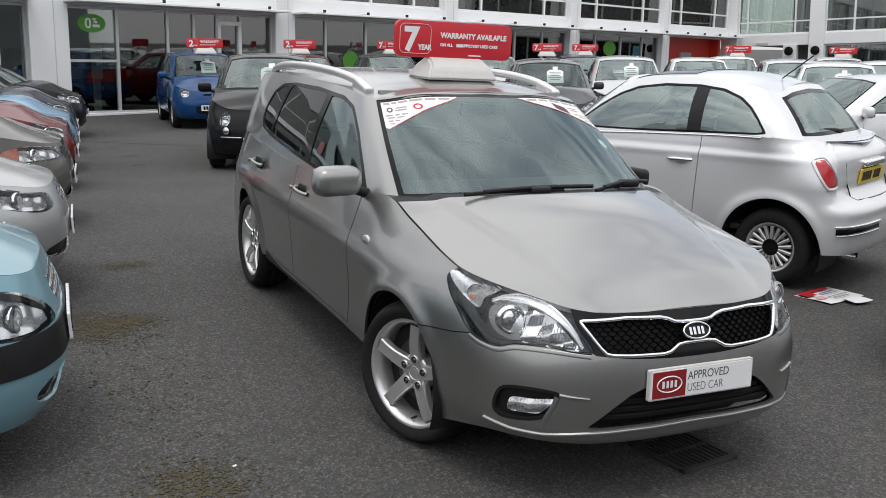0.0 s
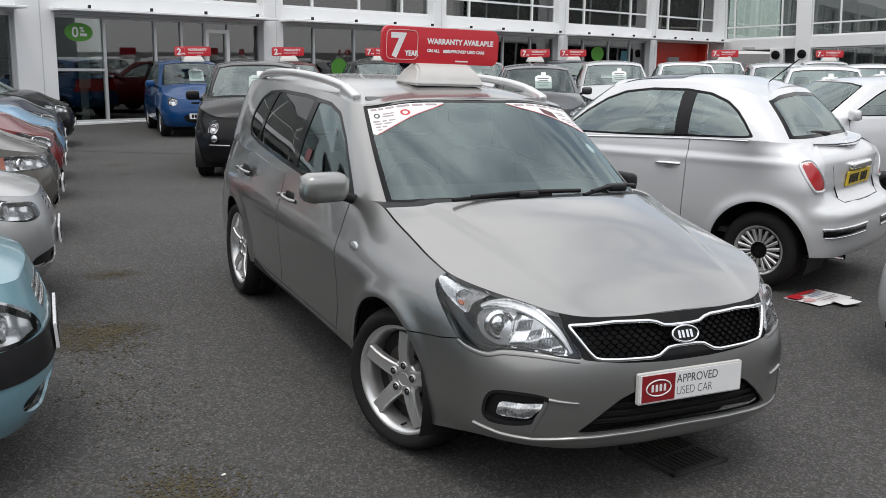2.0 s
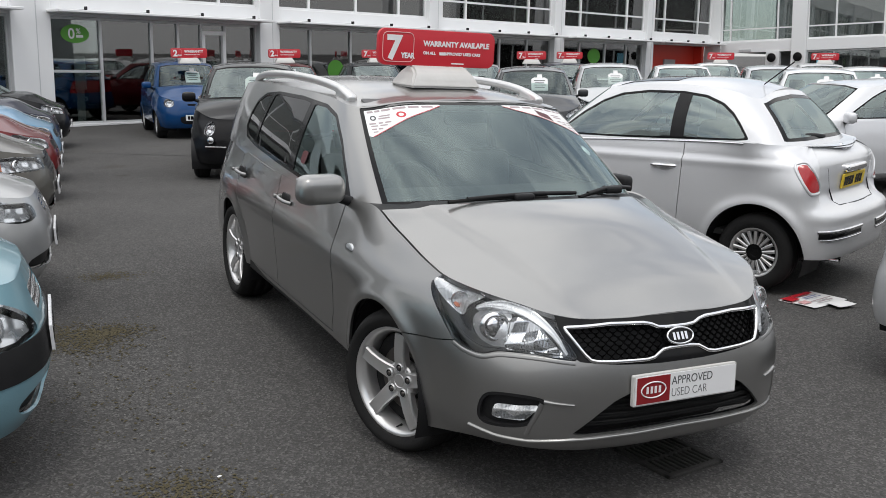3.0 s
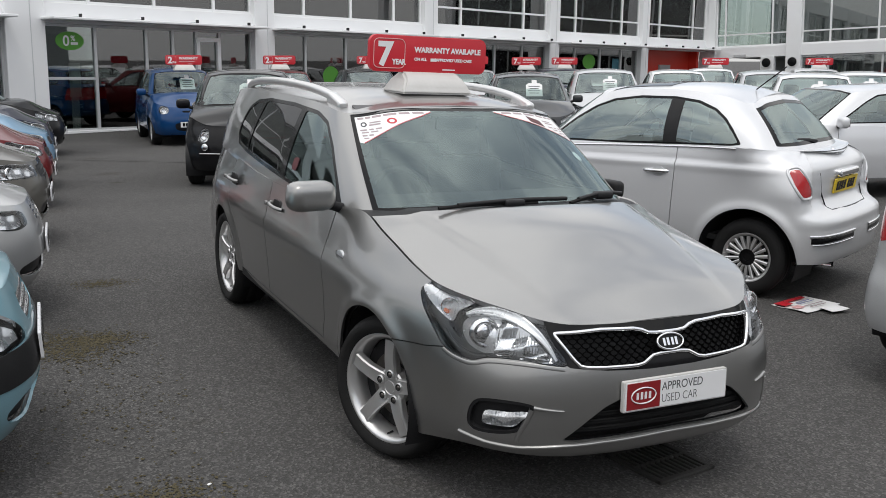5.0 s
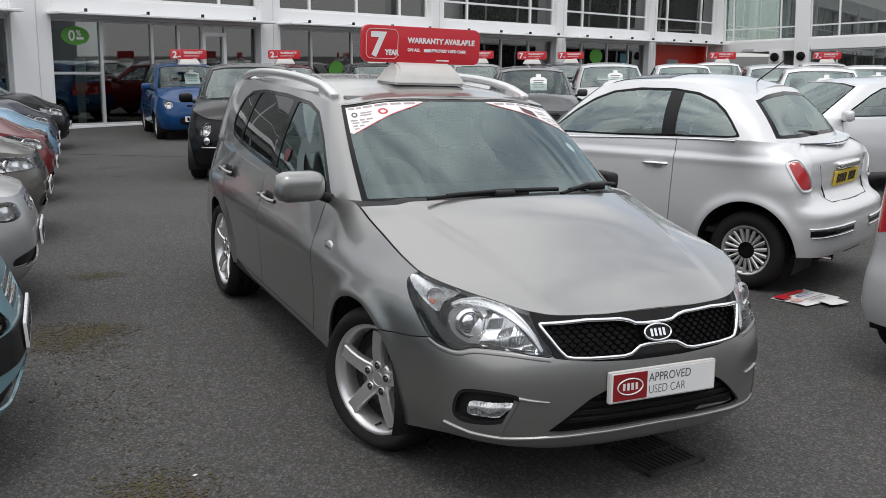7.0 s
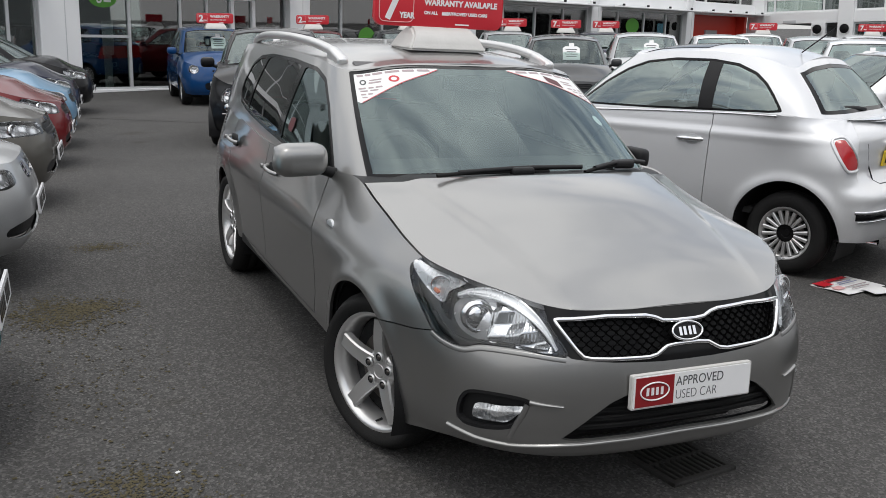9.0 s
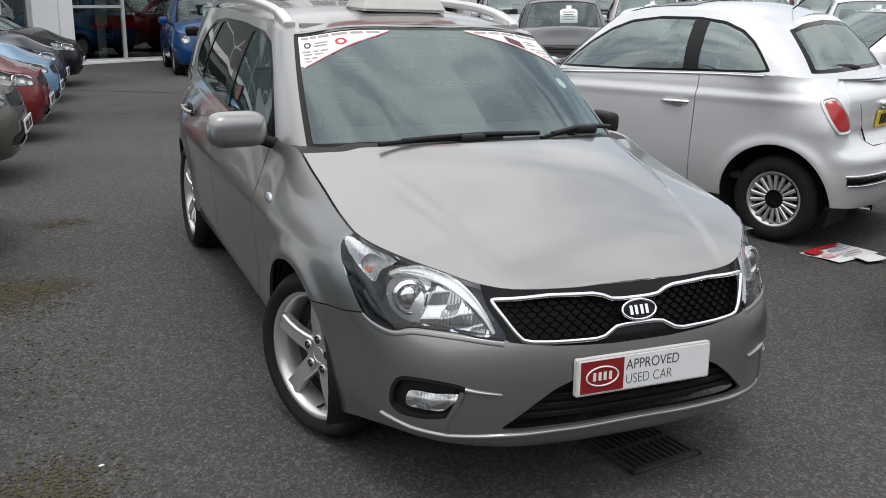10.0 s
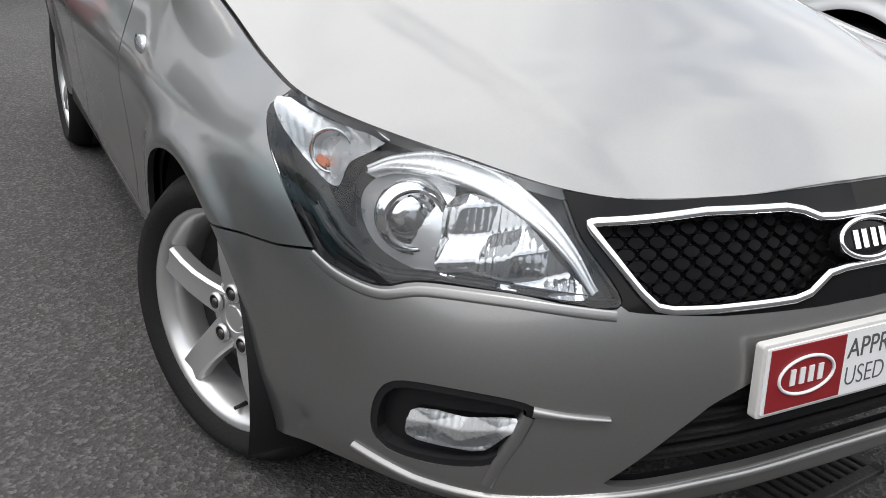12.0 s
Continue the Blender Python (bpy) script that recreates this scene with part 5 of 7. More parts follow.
HATCH = dict(
    half=0.86, hub=0.30, wheelbase=2.5, arch=0.335, tyre_w=0.19, tuck=0.05, wheel="plain", flare=0.01,
    plan=[(0, -0.80), (0.25, -0.79), (0.45, -0.755), (0.62, -0.665), (0.735, -0.52), (0.80, -0.36), (0.835, -0.15), (0.85, 0.1), (0.858, 0.6), (0.86, 1.3), (0.857, 2.0), (0.845, 2.6), (0.81, 2.95), (0.72, 3.12), (0.5, 3.20), (0.25, 3.22), (0, 3.23)],
    low=[(-0.95, 0.22), (-0.5, 0.22), (-0.3, 0.26), (0.4, 0.27), (2.2, 0.28), (3.3, 0.28)],
    shoulder=[(-0.95, 0.72), (-0.76, 0.735), (-0.66, 0.755), (-0.5, 0.785), (-0.3, 0.83), (0, 0.91), (0.3, 0.965), (0.6, 0.955), (1.4, 0.95), (2.2, 0.975), (3.3, 0.98)],
    side=[(0.2, 0.06), (0.31, 0.036), (0.45, 0.012), (0.58, 0.0), (0.7, 0.008), (0.80, 0.02), (0.98, 0.06)],
    nose=[(0.2, 0.08), (0.27, 0.03), (0.34, 0.006), (0.45, 0.0), (0.52, 0.008), (0.60, 0.03), (0.68, 0.065), (0.78, 0.12)],
    tail=[(0.2, 0.06), (0.3, 0.01), (0.5, 0), (0.62, 0.03), (0.8, 0.05), (1.0, 0.08)],
    front_blend=(-0.7, -0.25), rear_blend=(2.55, 3.05),
    top_inset_at=[0, 0.7, 1.1, 1.9, 2.3, 2.8, 9], top_inset=[0, 0, 0.05, 0.06, 0.006, 0, 0],
    deck_mid=[(-0.75, -0.75), (-0.5, -0.52), (0.4, 0.14), (0.8, 0.8), (3.6, 3.6)],
    crown=[(-0.74, 0.0), (-0.66, 0.02), (-0.4, 0.05), (0, 0.06), (0.4, 0.04), (0.8, 0.0), (3.6, 0)],
    belt=[(0, 0.13, 0.99), (0.4, 0.19, 0.985), (0.68, 0.40, 0.95), (0.79, 0.75, 0.93), (0.815, 1.3, 0.935), (0.81, 1.9, 0.95), (0.78, 2.5, 0.97), (0.68, 2.98, 0.97), (0.4, 3.12, 0.97), (0, 3.15, 0.97)],
    rooft=[(0, 0.85, 1.40), (0.35, 0.865, 1.395), (0.56, 0.92, 1.365), (0.60, 1.2, 1.395), (0.605, 1.6, 1.41), (0.60, 2.05, 1.41), (0.58, 2.4, 1.40), (0.53, 2.70, 1.37), (0.3, 2.77, 1.385), (0, 2.79, 1.39)],
    bulge=[0.03, 0.03, 0.012, 0.01, 0.025, 0.025, 0.02, 0.01, 0.02, 0.02],
    roof_mid=[(0.5, 0.5), (3.6, 3.6)], roof_crown=[(0.8, 0.0), (0.95, 0.03), (1.4, 0.05), (2.3, 0.05), (2.7, 0.02), (3.4, 0)],
    lamp=[(0.50, 0.63), (0.72, 0.63), (0.92, 0.66), (1.02, 0.74), (0.98, 0.80), (0.78, 0.76), (0.54, 0.72)],
    grille=[(-0.02, 0.58), (0.36, 0.60), (0.40, 0.66), (0.36, 0.70), (-0.02, 0.69)],
    intake=[(-0.02, 0.28), (0.40, 0.29), (0.48, 0.34), (0.40, 0.40), (-0.02, 0.41)],
    dlo=[(0.62, 0.975), (0.80, 1.10), (1.02, 1.25), (1.18, 1.335), (1.5, 1.365), (2.1, 1.365), (2.42, 1.33), (2.66, 1.10), (2.60, 1.03), (1.6, 0.985)],
    posts=[(1.45, 1.55), (2.25, 2.30)], doors=[(0.60, 0.62), (1.50, 1.52)],
    tail_lamp=[(2.90, 0.66), (3.02, 0.66), (3.3, 0.66), (3.3, 0.95), (2.98, 0.95)],
    handle=[(1.32, 0.83)], mirror=(0.90, 0.62, 1.0), dash=0.42,
)


def scaled(base, sx=1.0, sy=1.0, sz=1.0, **more):
    """Another car's shape: the base stretched, with some of its parts replaced."""
    t = {}
    for k, v in base.items():
        if k in ("plan",):
            t[k] = [(x * sx, y * sy) for x, y in v]
        elif k in ("belt", "rooft"):
            t[k] = [(x * sx, y * sy, z * sz) for x, y, z in v]
        elif k in ("low", "shoulder"):
            t[k] = [(y * sy, z * sz) for y, z in v]
        elif k in ("side", "nose", "tail"):
            t[k] = [(z * sz, i) for z, i in v]
        elif k in ("deck_mid", "roof_mid"):
            t[k] = [(a * sy, b * sy) for a, b in v]
        elif k in ("crown", "roof_crown"):
            t[k] = [(a * sy, b * sz) for a, b in v]
        elif k in ("front_blend", "rear_blend"):
            t[k] = (v[0] * sy, v[1] * sy)
        elif k in ("lamp", "grille", "intake"):
            t[k] = [(u * (sx + sy) / 2, z * sz) for u, z in v]
        elif k in ("dlo", "tail_lamp", "handle"):
            t[k] = [(y * sy, z * sz) for y, z in v]
        elif k in ("posts", "doors"):
            t[k] = [(a * sy, b * sy) for a, b in v]
        elif k == "mirror":
            t[k] = (v[0] * sx, v[1] * sy, v[2] * sz)
        elif k in ("half",):
            t[k] = v * sx
        elif k in ("wheelbase", "dash"):
            t[k] = v * sy
        else:
            t[k] = v
    t.update(more)
    return t


def plain_car(name, m, sp, mat, label, fine=1.0, group="cars on the lot", paper=False, dark_lamp=False, plate=M_PLATE, inside=True, panes=M_CARGLASS):
    nu, nv = int(130 * fine), int(36 * fine)
    wall, deck, cabin, roof = car_sheets(dict(sp, cabin_n=int(96 * fine), cabin_m=int(24 * fine), deck_n=14), nu, nv)
    surf = Surf(wall, nu, nv)
    car = thing(name, m, label, "car", group)
    lamp, rest = wall.cut(in_uz(smooth_loop(sp["lamp"], 5)))
    grille, rest = rest.cut(in_uz(sp["grille"]))
    intake, rest = rest.cut(in_uz(smooth_loop(sp["intake"], 3)))
    tail, rest = rest.cut(in_uz([(surf.u[-1] - d, z) for d, z in sp["tail_uz"]]) if "tail_uz" in sp else in_yz(sp["tail_lamp"], -1, surf.u[-1] - sp.get("tail_in", -9)))
    for wy in (0.0, sp["wheelbase"]):
        _, rest = rest.cut(arch_cut(sp, wy))
    for a, b in sp["doors"]:
        rest = rest.gap(lambda V: V[:, 1] - np.interp(V[:, 2], [0.3, 1.0], [a, b]), 0.0032, lambda V: np.maximum(0.34 - V[:, 2], 0.5 - V[:, 0]))
    if "strip" in sp:
        lo, hi, mt = sp["strip"]
        st, rest = rest.cut(lambda V: np.maximum(np.abs(V[:, 2] - (lo + hi) / 2) - (hi - lo) / 2, 2.86 - V[:, 1] if sp.get("strip_rear") else V[:, 1] - 0.2))
        put("bumper_strip", st.pushed(0.006), mt, car, 0.01)
    put(panel_name(sp["wheelbase"]), rest, mat, car, 0.012)
    cow = sp.get("bonnet_end", 1.75)
    bonnet, cowl = deck.cut(lambda V: V[:, 6] - cow)
    bonnet, _ = bonnet.cut(lambda V: 0.012 - V[:, 7])
    put("bonnet", bonnet, mat, car, 0.015)
    put("cowl_panel", cowl.cut(lambda V: V[:, 1] - sp["wheelbase"] * 0.30)[0].pushed(-0.004), M_TRIM, car)
    put("rear_deck", cowl.cut(lambda V: V[:, 1] - sp["wheelbase"] * 0.30)[1].pushed(-0.004), mat, car)
    put("headlamp_housing", lamp.pushed(-0.085), M_LAMPGREY, car)
    lamp_loop = smooth_loop(sp["lamp"], 5)
    lu, lz = [p[0] for p in sp["lamp"]], [p[1] for p in sp["lamp"]]
    facets = patch(surf, min(lu) - 0.01, max(lu) + 0.01, min(lz) - 0.02, max(lz) + 0.02, 48, 28).cut(in_uz(lamp_loop, -0.022 if dark_lamp else -0.014))[0]
    put("headlamp_reflector", facets.pushed(lambda V: -0.026 - 0.30 * (V[:, 2] - min(lz)) + 0.013 * ridges(V[:, 6] + 0.4 * V[:, 2], 0.13) + 0.010 * ridges(V[:, 2] - 0.25 * V[:, 6], 0.09)).fresh(), M_REFLECTOR if dark_lamp else M_LAMPBRIGHT, car)
    if "amber" in sp:
        put("indicator_lens", lamp.cut(lambda V: sp["amber"] - V[:, 6])[0].pushed(-0.012), M_AMBER, car, 0.006)
    put("headlamp_lens", lamp, M_LENS, car, 0.02)
    for sd in (1, -1):
        uc = float(np.mean([p[0] for p in sp["lamp"]]))
        zc = float(np.mean([p[1] for p in sp["lamp"]]))
        c = surf.at(sd * uc, zc, -0.026)
        pv, pf = lathe([(0.0001, 0.0), (0.03, 0.004), (0.045, 0.012), (0.052, 0.010), (0.052, -0.01)], 20, "z")
        place("lamp_bowl", mesh_of("lamp_bowl", pv, pf, M_CHROME), car, pose(c[0], c[1], c[2], 84, 0, sd * 25))
    put("grille", grille.pushed(-0.02), M_TRIM, car, 0.0)
    for k, z in enumerate(np.linspace(min(p[1] for p in sp["grille"]) + 0.02, max(p[1] for p in sp["grille"]) - 0.02, 3)):
        w = max(p[0] for p in sp["grille"]) * 0.9
        strip_on("grille_bar", surf, [(u, float(z)) for u in np.linspace(-w, w, 15)], sp.get("bar_mat", M_TRIM), car, 0.012, -0.004, False, "", False, 0.02)
    put("lower_intake", intake.pushed(-0.03), M_TRIM, car)
    put("tail_lamp", tail.pushed(0.002), M_TAIL, car, 0.012)
    screen, rest = cabin.cut(lambda V: np.maximum((V[:, 6] - 1.95) * 0.35, V[:, 7] - 0.985))
    pane, frit = screen.cut(lambda V: np.maximum((V[:, 6] - 1.87) * 0.35, np.maximum(V[:, 7] - 0.95, 0.05 - V[:, 7])))
    put("windscreen_surround", frit.pushed(-0.003), M_GLOSSBLACK, car)
    put("windscreen", pane.pushed(-0.003), panes, car, shadow=False)
    side, rest = rest.cut(in_yz(sp["dlo"], 2.0, 7.2))
    rear, rest = rest.cut(lambda V: np.maximum((7.1 - V[:, 6]) * 0.3, np.maximum(V[:, 7] - 0.90, sp.get("rear_low", 0.16) - V[:, 7])))
    put("cabin_frame", rest, mat, car, 0.01)
    rpane, rfrit = rear.cut(lambda V: np.maximum((7.3 - V[:, 6]) * 0.3, np.maximum(V[:, 7] - 0.84, sp.get("rear_low", 0.16) + 0.07 - V[:, 7])))
    put("rear_window_surround", rfrit.pushed(-0.002), M_GLOSSBLACK, car)
    put("rear_window", rpane.pushed(-0.004), panes, car, shadow=False)
    pane, side = side.cut(lambda V: poly_sdf(V[:, 1], V[:, 2], sp["dlo"], -0.016))
    for a, b in sp["posts"]:
        post, pane = pane.cut(lambda V: np.abs(V[:, 1] - (a + b) / 2) - (b - a) / 2)
        put("window_post", post, M_TRIM, car)
    put("window_surround", side.pushed(-0.001), M_GLOSSBLACK, car, 0.01)
    put("side_window", pane.pushed(-0.004), panes, car, shadow=False)
    put("roof", roof, mat, car)
    put("headliner", roof.cut(lambda V: V[:, 1] - roof.V[:, 1].max() + 0.16)[0].pushed(-0.03), M_FOAM, car)
    if inside:
        cabin_inside(car, sp, 0.4, sp["dash"], -1, sp["shoulder"][8][1] - 0.03, sp["half"] * 0.76, True, sp.get("rows", (1.05, 1.85)), sp["wheelbase"] - 0.35)
    mirror_part(car, sp, sp["mirror"], sp.get("mirror_mat", mat), (0.19, 0.13, 0.14))
    for y, z in sp["handle"]:
        for sd in (1, -1):
            x = sp["half"] - float(spline(sp["side"], np.array([z]))[0])
            tube("door_handle", [(sd * (x - 0.01), y - 0.10, z), (sd * (x + 0.016), y - 0.07, z + 0.002), (sd * (x + 0.018), y, z + 0.003), (sd * (x + 0.016), y + 0.07, z + 0.003), (sd * (x - 0.01), y + 0.10, z + 0.002)], sp.get("handle_r", 0.011), sp.get("handle_mat", mat), car, None, "", 4)
    c = surf.at(0, sp.get("plate_z", 0.43), 0.012)
    plate_part(car, pose(0, c[1] - 0.004, c[2], -3, 0, 0), plate)
    for wy in (0.0, sp["wheelbase"]):
        liner(sp, wy, "wheel_arch", car)
    from_bm("underbody", box_bm((sp["half"] * 1.4, sp["wheelbase"] + 0.6, 0.14), (0, sp["wheelbase"] / 2, 0.30), 0.03, 1), M_TRIM, car)
    inner = wall.pushed(-0.03).cut(lambda V: V[:, 2] - 0.9)[0]
    for wy in (0.0, sp["wheelbase"]):
        _, inner = inner.cut(arch_cut(sp, wy))
    inner = inner.cut(in_uz(smooth_loop(sp["lamp"], 3)))[1].cut(in_uz(sp["grille"]))[1].cut(in_uz(smooth_loop(sp["intake"], 3)))[1]
    put("inner_shell", inner, M_TRIM, car)
    add_wheels(car, sp)
    if paper:
        py, pz = sp["belt"][1][1], sp["belt"][1][2]
        from_bm("price_card", prism([(-0.15, -0.17), (0.15, -0.17), (0.15, 0.08), (0.10, 0.12), (0.05, 0.12), (0.05, 0.19), (-0.04, 0.19), (-0.04, 0.12), (-0.10, 0.12), (-0.15, 0.08)], 0.004), M_PAPER, car, "white price card behind windscreen", False, pose(0.08, py + 0.26, pz + 0.20, -38, 0, 0))
        for k, w in enumerate((0.20, 0.16, 0.22, 0.18)):
            from_bm("card_print", box_bm((w, 0.002, 0.014), (0.0, -0.003, 0.05 - 0.05 * k)), M_PRINTGREY, car, "", False, pose(0.08, py + 0.26, pz + 0.20, -38, 0, 0))
    return car


# ---- the lot ----
KIA_POSE = pose(0, 0, 0, 1.5, 1.5, -0.42)


def ground_z(x, y):
    """The lot is level but for a gentle fall towards the gully by the grey estate car."""
    d = math.hypot(x - 0.0, y - 0.9)
    s = min(max((d - 2.6) / 6.5, 0), 1)
    w = 1 - s * s * (3 - 2 * s)
    return w * (-0.0263 * x + 0.0262 * y)


def ground():
    xs = np.unique(np.concatenate([np.linspace(-9, 9, 61), np.array([-900, -300, -120, -60, -30, -18, -12, 12, 18, 30, 60, 120, 300, 900])]))
    V, F = [], []
    for y in xs:
        for x in xs:
            V.append((x, y + 1, ground_z(x, y + 1)))
    n = len(xs)
    for j in range(n - 1):
        for i in range(n - 1):
            F.append((j * n + i, j * n + i + 1, (j + 1) * n + i + 1, (j + 1) * n + i))
    ob = place("ground", mesh_of("ground", V, F, M_ASPHALT))
    return tagged(ob, "worn grey asphalt of the car lot with stains", "ground", "", "structure")


ground()
main_estate(KIA_POSE)


def parked(x, y, heading, nose=0.0):
    """Pose of a car whose nose tip stands at x, y and points along heading (degrees from +x)."""
    a = radians(heading)
    ox, oy = x - nose * math.cos(a), y - nose * math.sin(a)
    return pose(ox, oy, ground_z(ox, oy), 0, 0, heading + 90)


def roof_sign(m, words, label, size=(0.74, 0.215), lead="2"):
    """A red advertising board on a white magnetic foot, standing on a car's roof."""
    ob = thing("roof_sign", m, label, "sign", "roof signs")
    w, h = size
    from_bm("sign_board", prism(rounded(w, h, 0.045, 6), 0.03, 0.006), M_SIGNRED, ob, "", 40, pose(0, -0.015, 0.115 + h / 2))
    bm = bmesh.new()
    rows = [(w * 0.30, 0.14, 0.0), (w * 0.285, 0.13, 0.03), (w * 0.245, 0.095, 0.085), (w * 0.235, 0.03, 0.118)]
    loops = [[bm.verts.new((sx * a, sy * b, z)) for sx, sy in ((-1, -1), (1, -1), (1, 1), (-1, 1))] for a, b, z in rows]
    for p, q in zip(loops, loops[1:]):
        for k in range(4):
            bm.faces.new((p[k], p[(k + 1) % 4], q[(k + 1) % 4], q[k]))
    bm.faces.new(loops[0][::-1])
    bm.faces.new(loops[-1])
    bmesh.ops.bevel(bm, geom=bm.edges[:], offset=0.012, segments=2, affect="EDGES")
    from_bm("sign_foot", bm, M_FOAM, ob, "grubby white plastic foot", 40)
    face = pose(0, -0.0165, 0.115 + h / 2) @ pose(0, 0, 0, 90, 0, 0)
    edge = rounded(h * 0.95, h * 0.80, 0.03, 4)
    tube("sign_outline", [(x - w * 0.34, -0.0165, z) for x, z in edge], 0.0022, M_PALEPINK, ob, pose(0, 0, 0.115 + h / 2), "", 2, True)
    text_part("sign_year", "YEAR", h * 0.20, M_SIGNWHITE, ob, face @ pose(-w * 0.315, -h * 0.29, 0.001), "", 0.85, 0.001, "LEFT", 0.0018)
    text_part("sign_number", lead, h * 0.88, M_SIGNWHITE, ob, face @ pose(-w * 0.435, -h * 0.31, 0), "", 1.0, 0.001, "LEFT", 0.007)
    for k, (line, sz, yy) in enumerate(words):
        text_part("sign_line", line, sz, M_SIGNWHITE, ob, face @ pose(-w * 0.13, yy, 0), "", 0.98, 0.001, "LEFT", sz * 0.042)
    from_bm("sign_small_print", box_bm((w * 0.11, 0.002, h * 0.035), (w * 0.17, -0.0165, 0.115 + h * 0.10)), M_SIGNWHITE, ob)
    if lead == "7" and len(words) > 1 and words[1][0].startswith("ON ALL"):
        from_bm("sign_mark", box_bm((w * 0.055, 0.002, h * 0.085), (w * 0.036, -0.0165, 0.115 + h * 0.362)), M_SIGNWHITE, ob)
    return ob


# ---- shapes of the other cars ----
CITY = scaled(
    HATCH, 1.0, 1.0, 1.0, half=0.805, hub=0.290, wheelbase=2.30, arch=0.372, tyre_w=0.19, tuck=0.045, wheel="multi", front_dense=0.0, flare=0.016,
    plan=[(0, -0.68), (0.25, -0.66), (0.45, -0.60), (0.62, -0.48), (0.72, -0.32), (0.77, -0.12), (0.79, 0.1), (0.80, 0.5), (0.805, 1.1), (0.805, 1.7), (0.803, 2.15), (0.798, 2.45), (0.775, 2.66), (0.69, 2.79), (0.5, 2.85), (0.28, 2.87), (0, 2.875)],
    low=[(-0.9, 0.22), (-0.3, 0.25), (0.4, 0.27), (2.0, 0.28), (2.5, 0.29), (3.0, 0.28)],
    shoulder=[(-0.7, 0.82), (-0.5, 0.85), (-0.2, 0.93), (0.2, 1.02), (0.6, 1.055), (1.2, 1.080), (1.9, 1.10), (2.2, 1.105), (2.5, 1.085), (2.9, 1.065)],
    nose=[(0.2, 0.07), (0.27, 0.02), (0.36, 0.0), (0.5, 0.006), (0.6, 0.02), (0.7, 0.05), (0.82, 0.11)],
    side=[(0.2, 0.06), (0.31, 0.03), (0.45, 0.006), (0.56, 0.0), (0.68, 0.002), (0.80, 0.005), (0.90, 0.009), (0.962, 0.012), (0.978, 0.024), (1.02, 0.032), (1.10, 0.048)],
    tail=[(0.2, 0.09), (0.29, 0.025), (0.38, 0.005), (0.52, 0.0), (0.62, 0.03), (0.66, 0.10), (0.70, 0.14), (0.81, 0.165), (0.915, 0.195), (0.97, 0.228), (1.01, 0.285), (1.045, 0.365), (1.07, 0.435), (1.10, 0.50)],
    front_blend=(-0.55, -0.15), rear_blend=(2.62, 2.86), rear_blend_top=(2.20, 2.74),
    top_inset_at=[0, 0.5, 0.9, 1.5, 1.9, 2.2, 2.8, 3.1, 3.4, 3.7, 4.2, 5], top_inset=[0, 0, 0.05, 0.06, 0.005, 0, 0, -0.015, -0.07, -0.12, -0.14, -0.145],
    deck_mid=[(-0.6, -0.6), (-0.4, -0.42), (0.4, 0.2), (0.8, 0.8), (3.6, 3.6)],
    crown=[(-0.6, 0.0), (-0.5, 0.03), (-0.2, 0.06), (0.1, 0.06), (0.4, 0.03), (0.8, 0.0), (3.6, 0)],
    belt=[(0, 0.22, 1.07), (0.38, 0.27, 1.065), (0.62, 0.42, 1.045), (0.715, 0.7, 1.055), (0.754, 1.2, 1.077), (0.757, 1.7, 1.092), (0.742, 2.2, 1.100), (0.625, 2.42, 1.078), (0.38, 2.505, 1.066), (0, 2.525, 1.066)],
    rooft=[(0, 0.82, 1.500), (0.3, 0.835, 1.495), (0.5, 0.90, 1.465), (0.55, 1.12, 1.495), (0.565, 1.45, 1.508), (0.56, 1.75, 1.495), (0.535, 1.98, 1.460), (0.485, 2.15, 1.410), (0.30, 2.165, 1.450), (0, 2.16, 1.470)],
    bulge=[0.03, 0.03, 0.02, 0.02, 0.045, 0.045, 0.04, 0.025, 0.03, 0.03],
    roof_crown=[(0.8, 0.0), (0.95, 0.03), (1.4, 0.045), (1.9, 0.045), (2.15, 0.02), (3.4, 0)],
    lamp=[(0.56 + 0.098 * math.cos(a), 0.70 + 0.098 * math.sin(a)) for a in np.linspace(0, 2 * math.pi, 13)[:-1]],
    grille=[(-0.02, 0.26), (0.26, 0.27), (0.30, 0.32), (0.26, 0.36), (-0.02, 0.36)], intake=[(0.40, 0.50), (0.44, 0.535), (0.48, 0.53), (0.47, 0.49), (0.43, 0.47)],
    dlo=[(0.42, 1.07), (0.56, 1.17), (0.70, 1.265), (0.88, 1.365), (1.05, 1.425), (1.3, 1.455), (1.6, 1.455), (1.80, 1.43), (1.95, 1.375), (2.05, 1.305), (2.12, 1.23), (2.18, 1.15), (2.20, 1.118), (2.12, 1.108), (1.7, 1.098), (1.2, 1.083)],
    posts=[(1.575, 1.685)], doors=[(0.42, 0.45), (1.676, 1.71)], tail_lamp=[(2.585, 0.94), (2.60, 0.955), (2.645, 0.955), (2.755, 0.80), (2.75, 0.778), (2.70, 0.775)], tail_uz=[(0.945, 0.945), (0.93, 0.962), (0.865, 0.962), (0.80, 0.90), (0.725, 0.80), (0.72, 0.775), (0.80, 0.768), (0.825, 0.775), (0.88, 0.85)],
    handle=[(1.55, 0.886)], mirror=(0.86, 0.50, 1.08), dash=0.45, plate_z=0.42, bonnet_end=1.42, handle_mat=M_CHROME, handle_r=0.016, rows=(0.95, 1.45), rear_low=0.10,
)
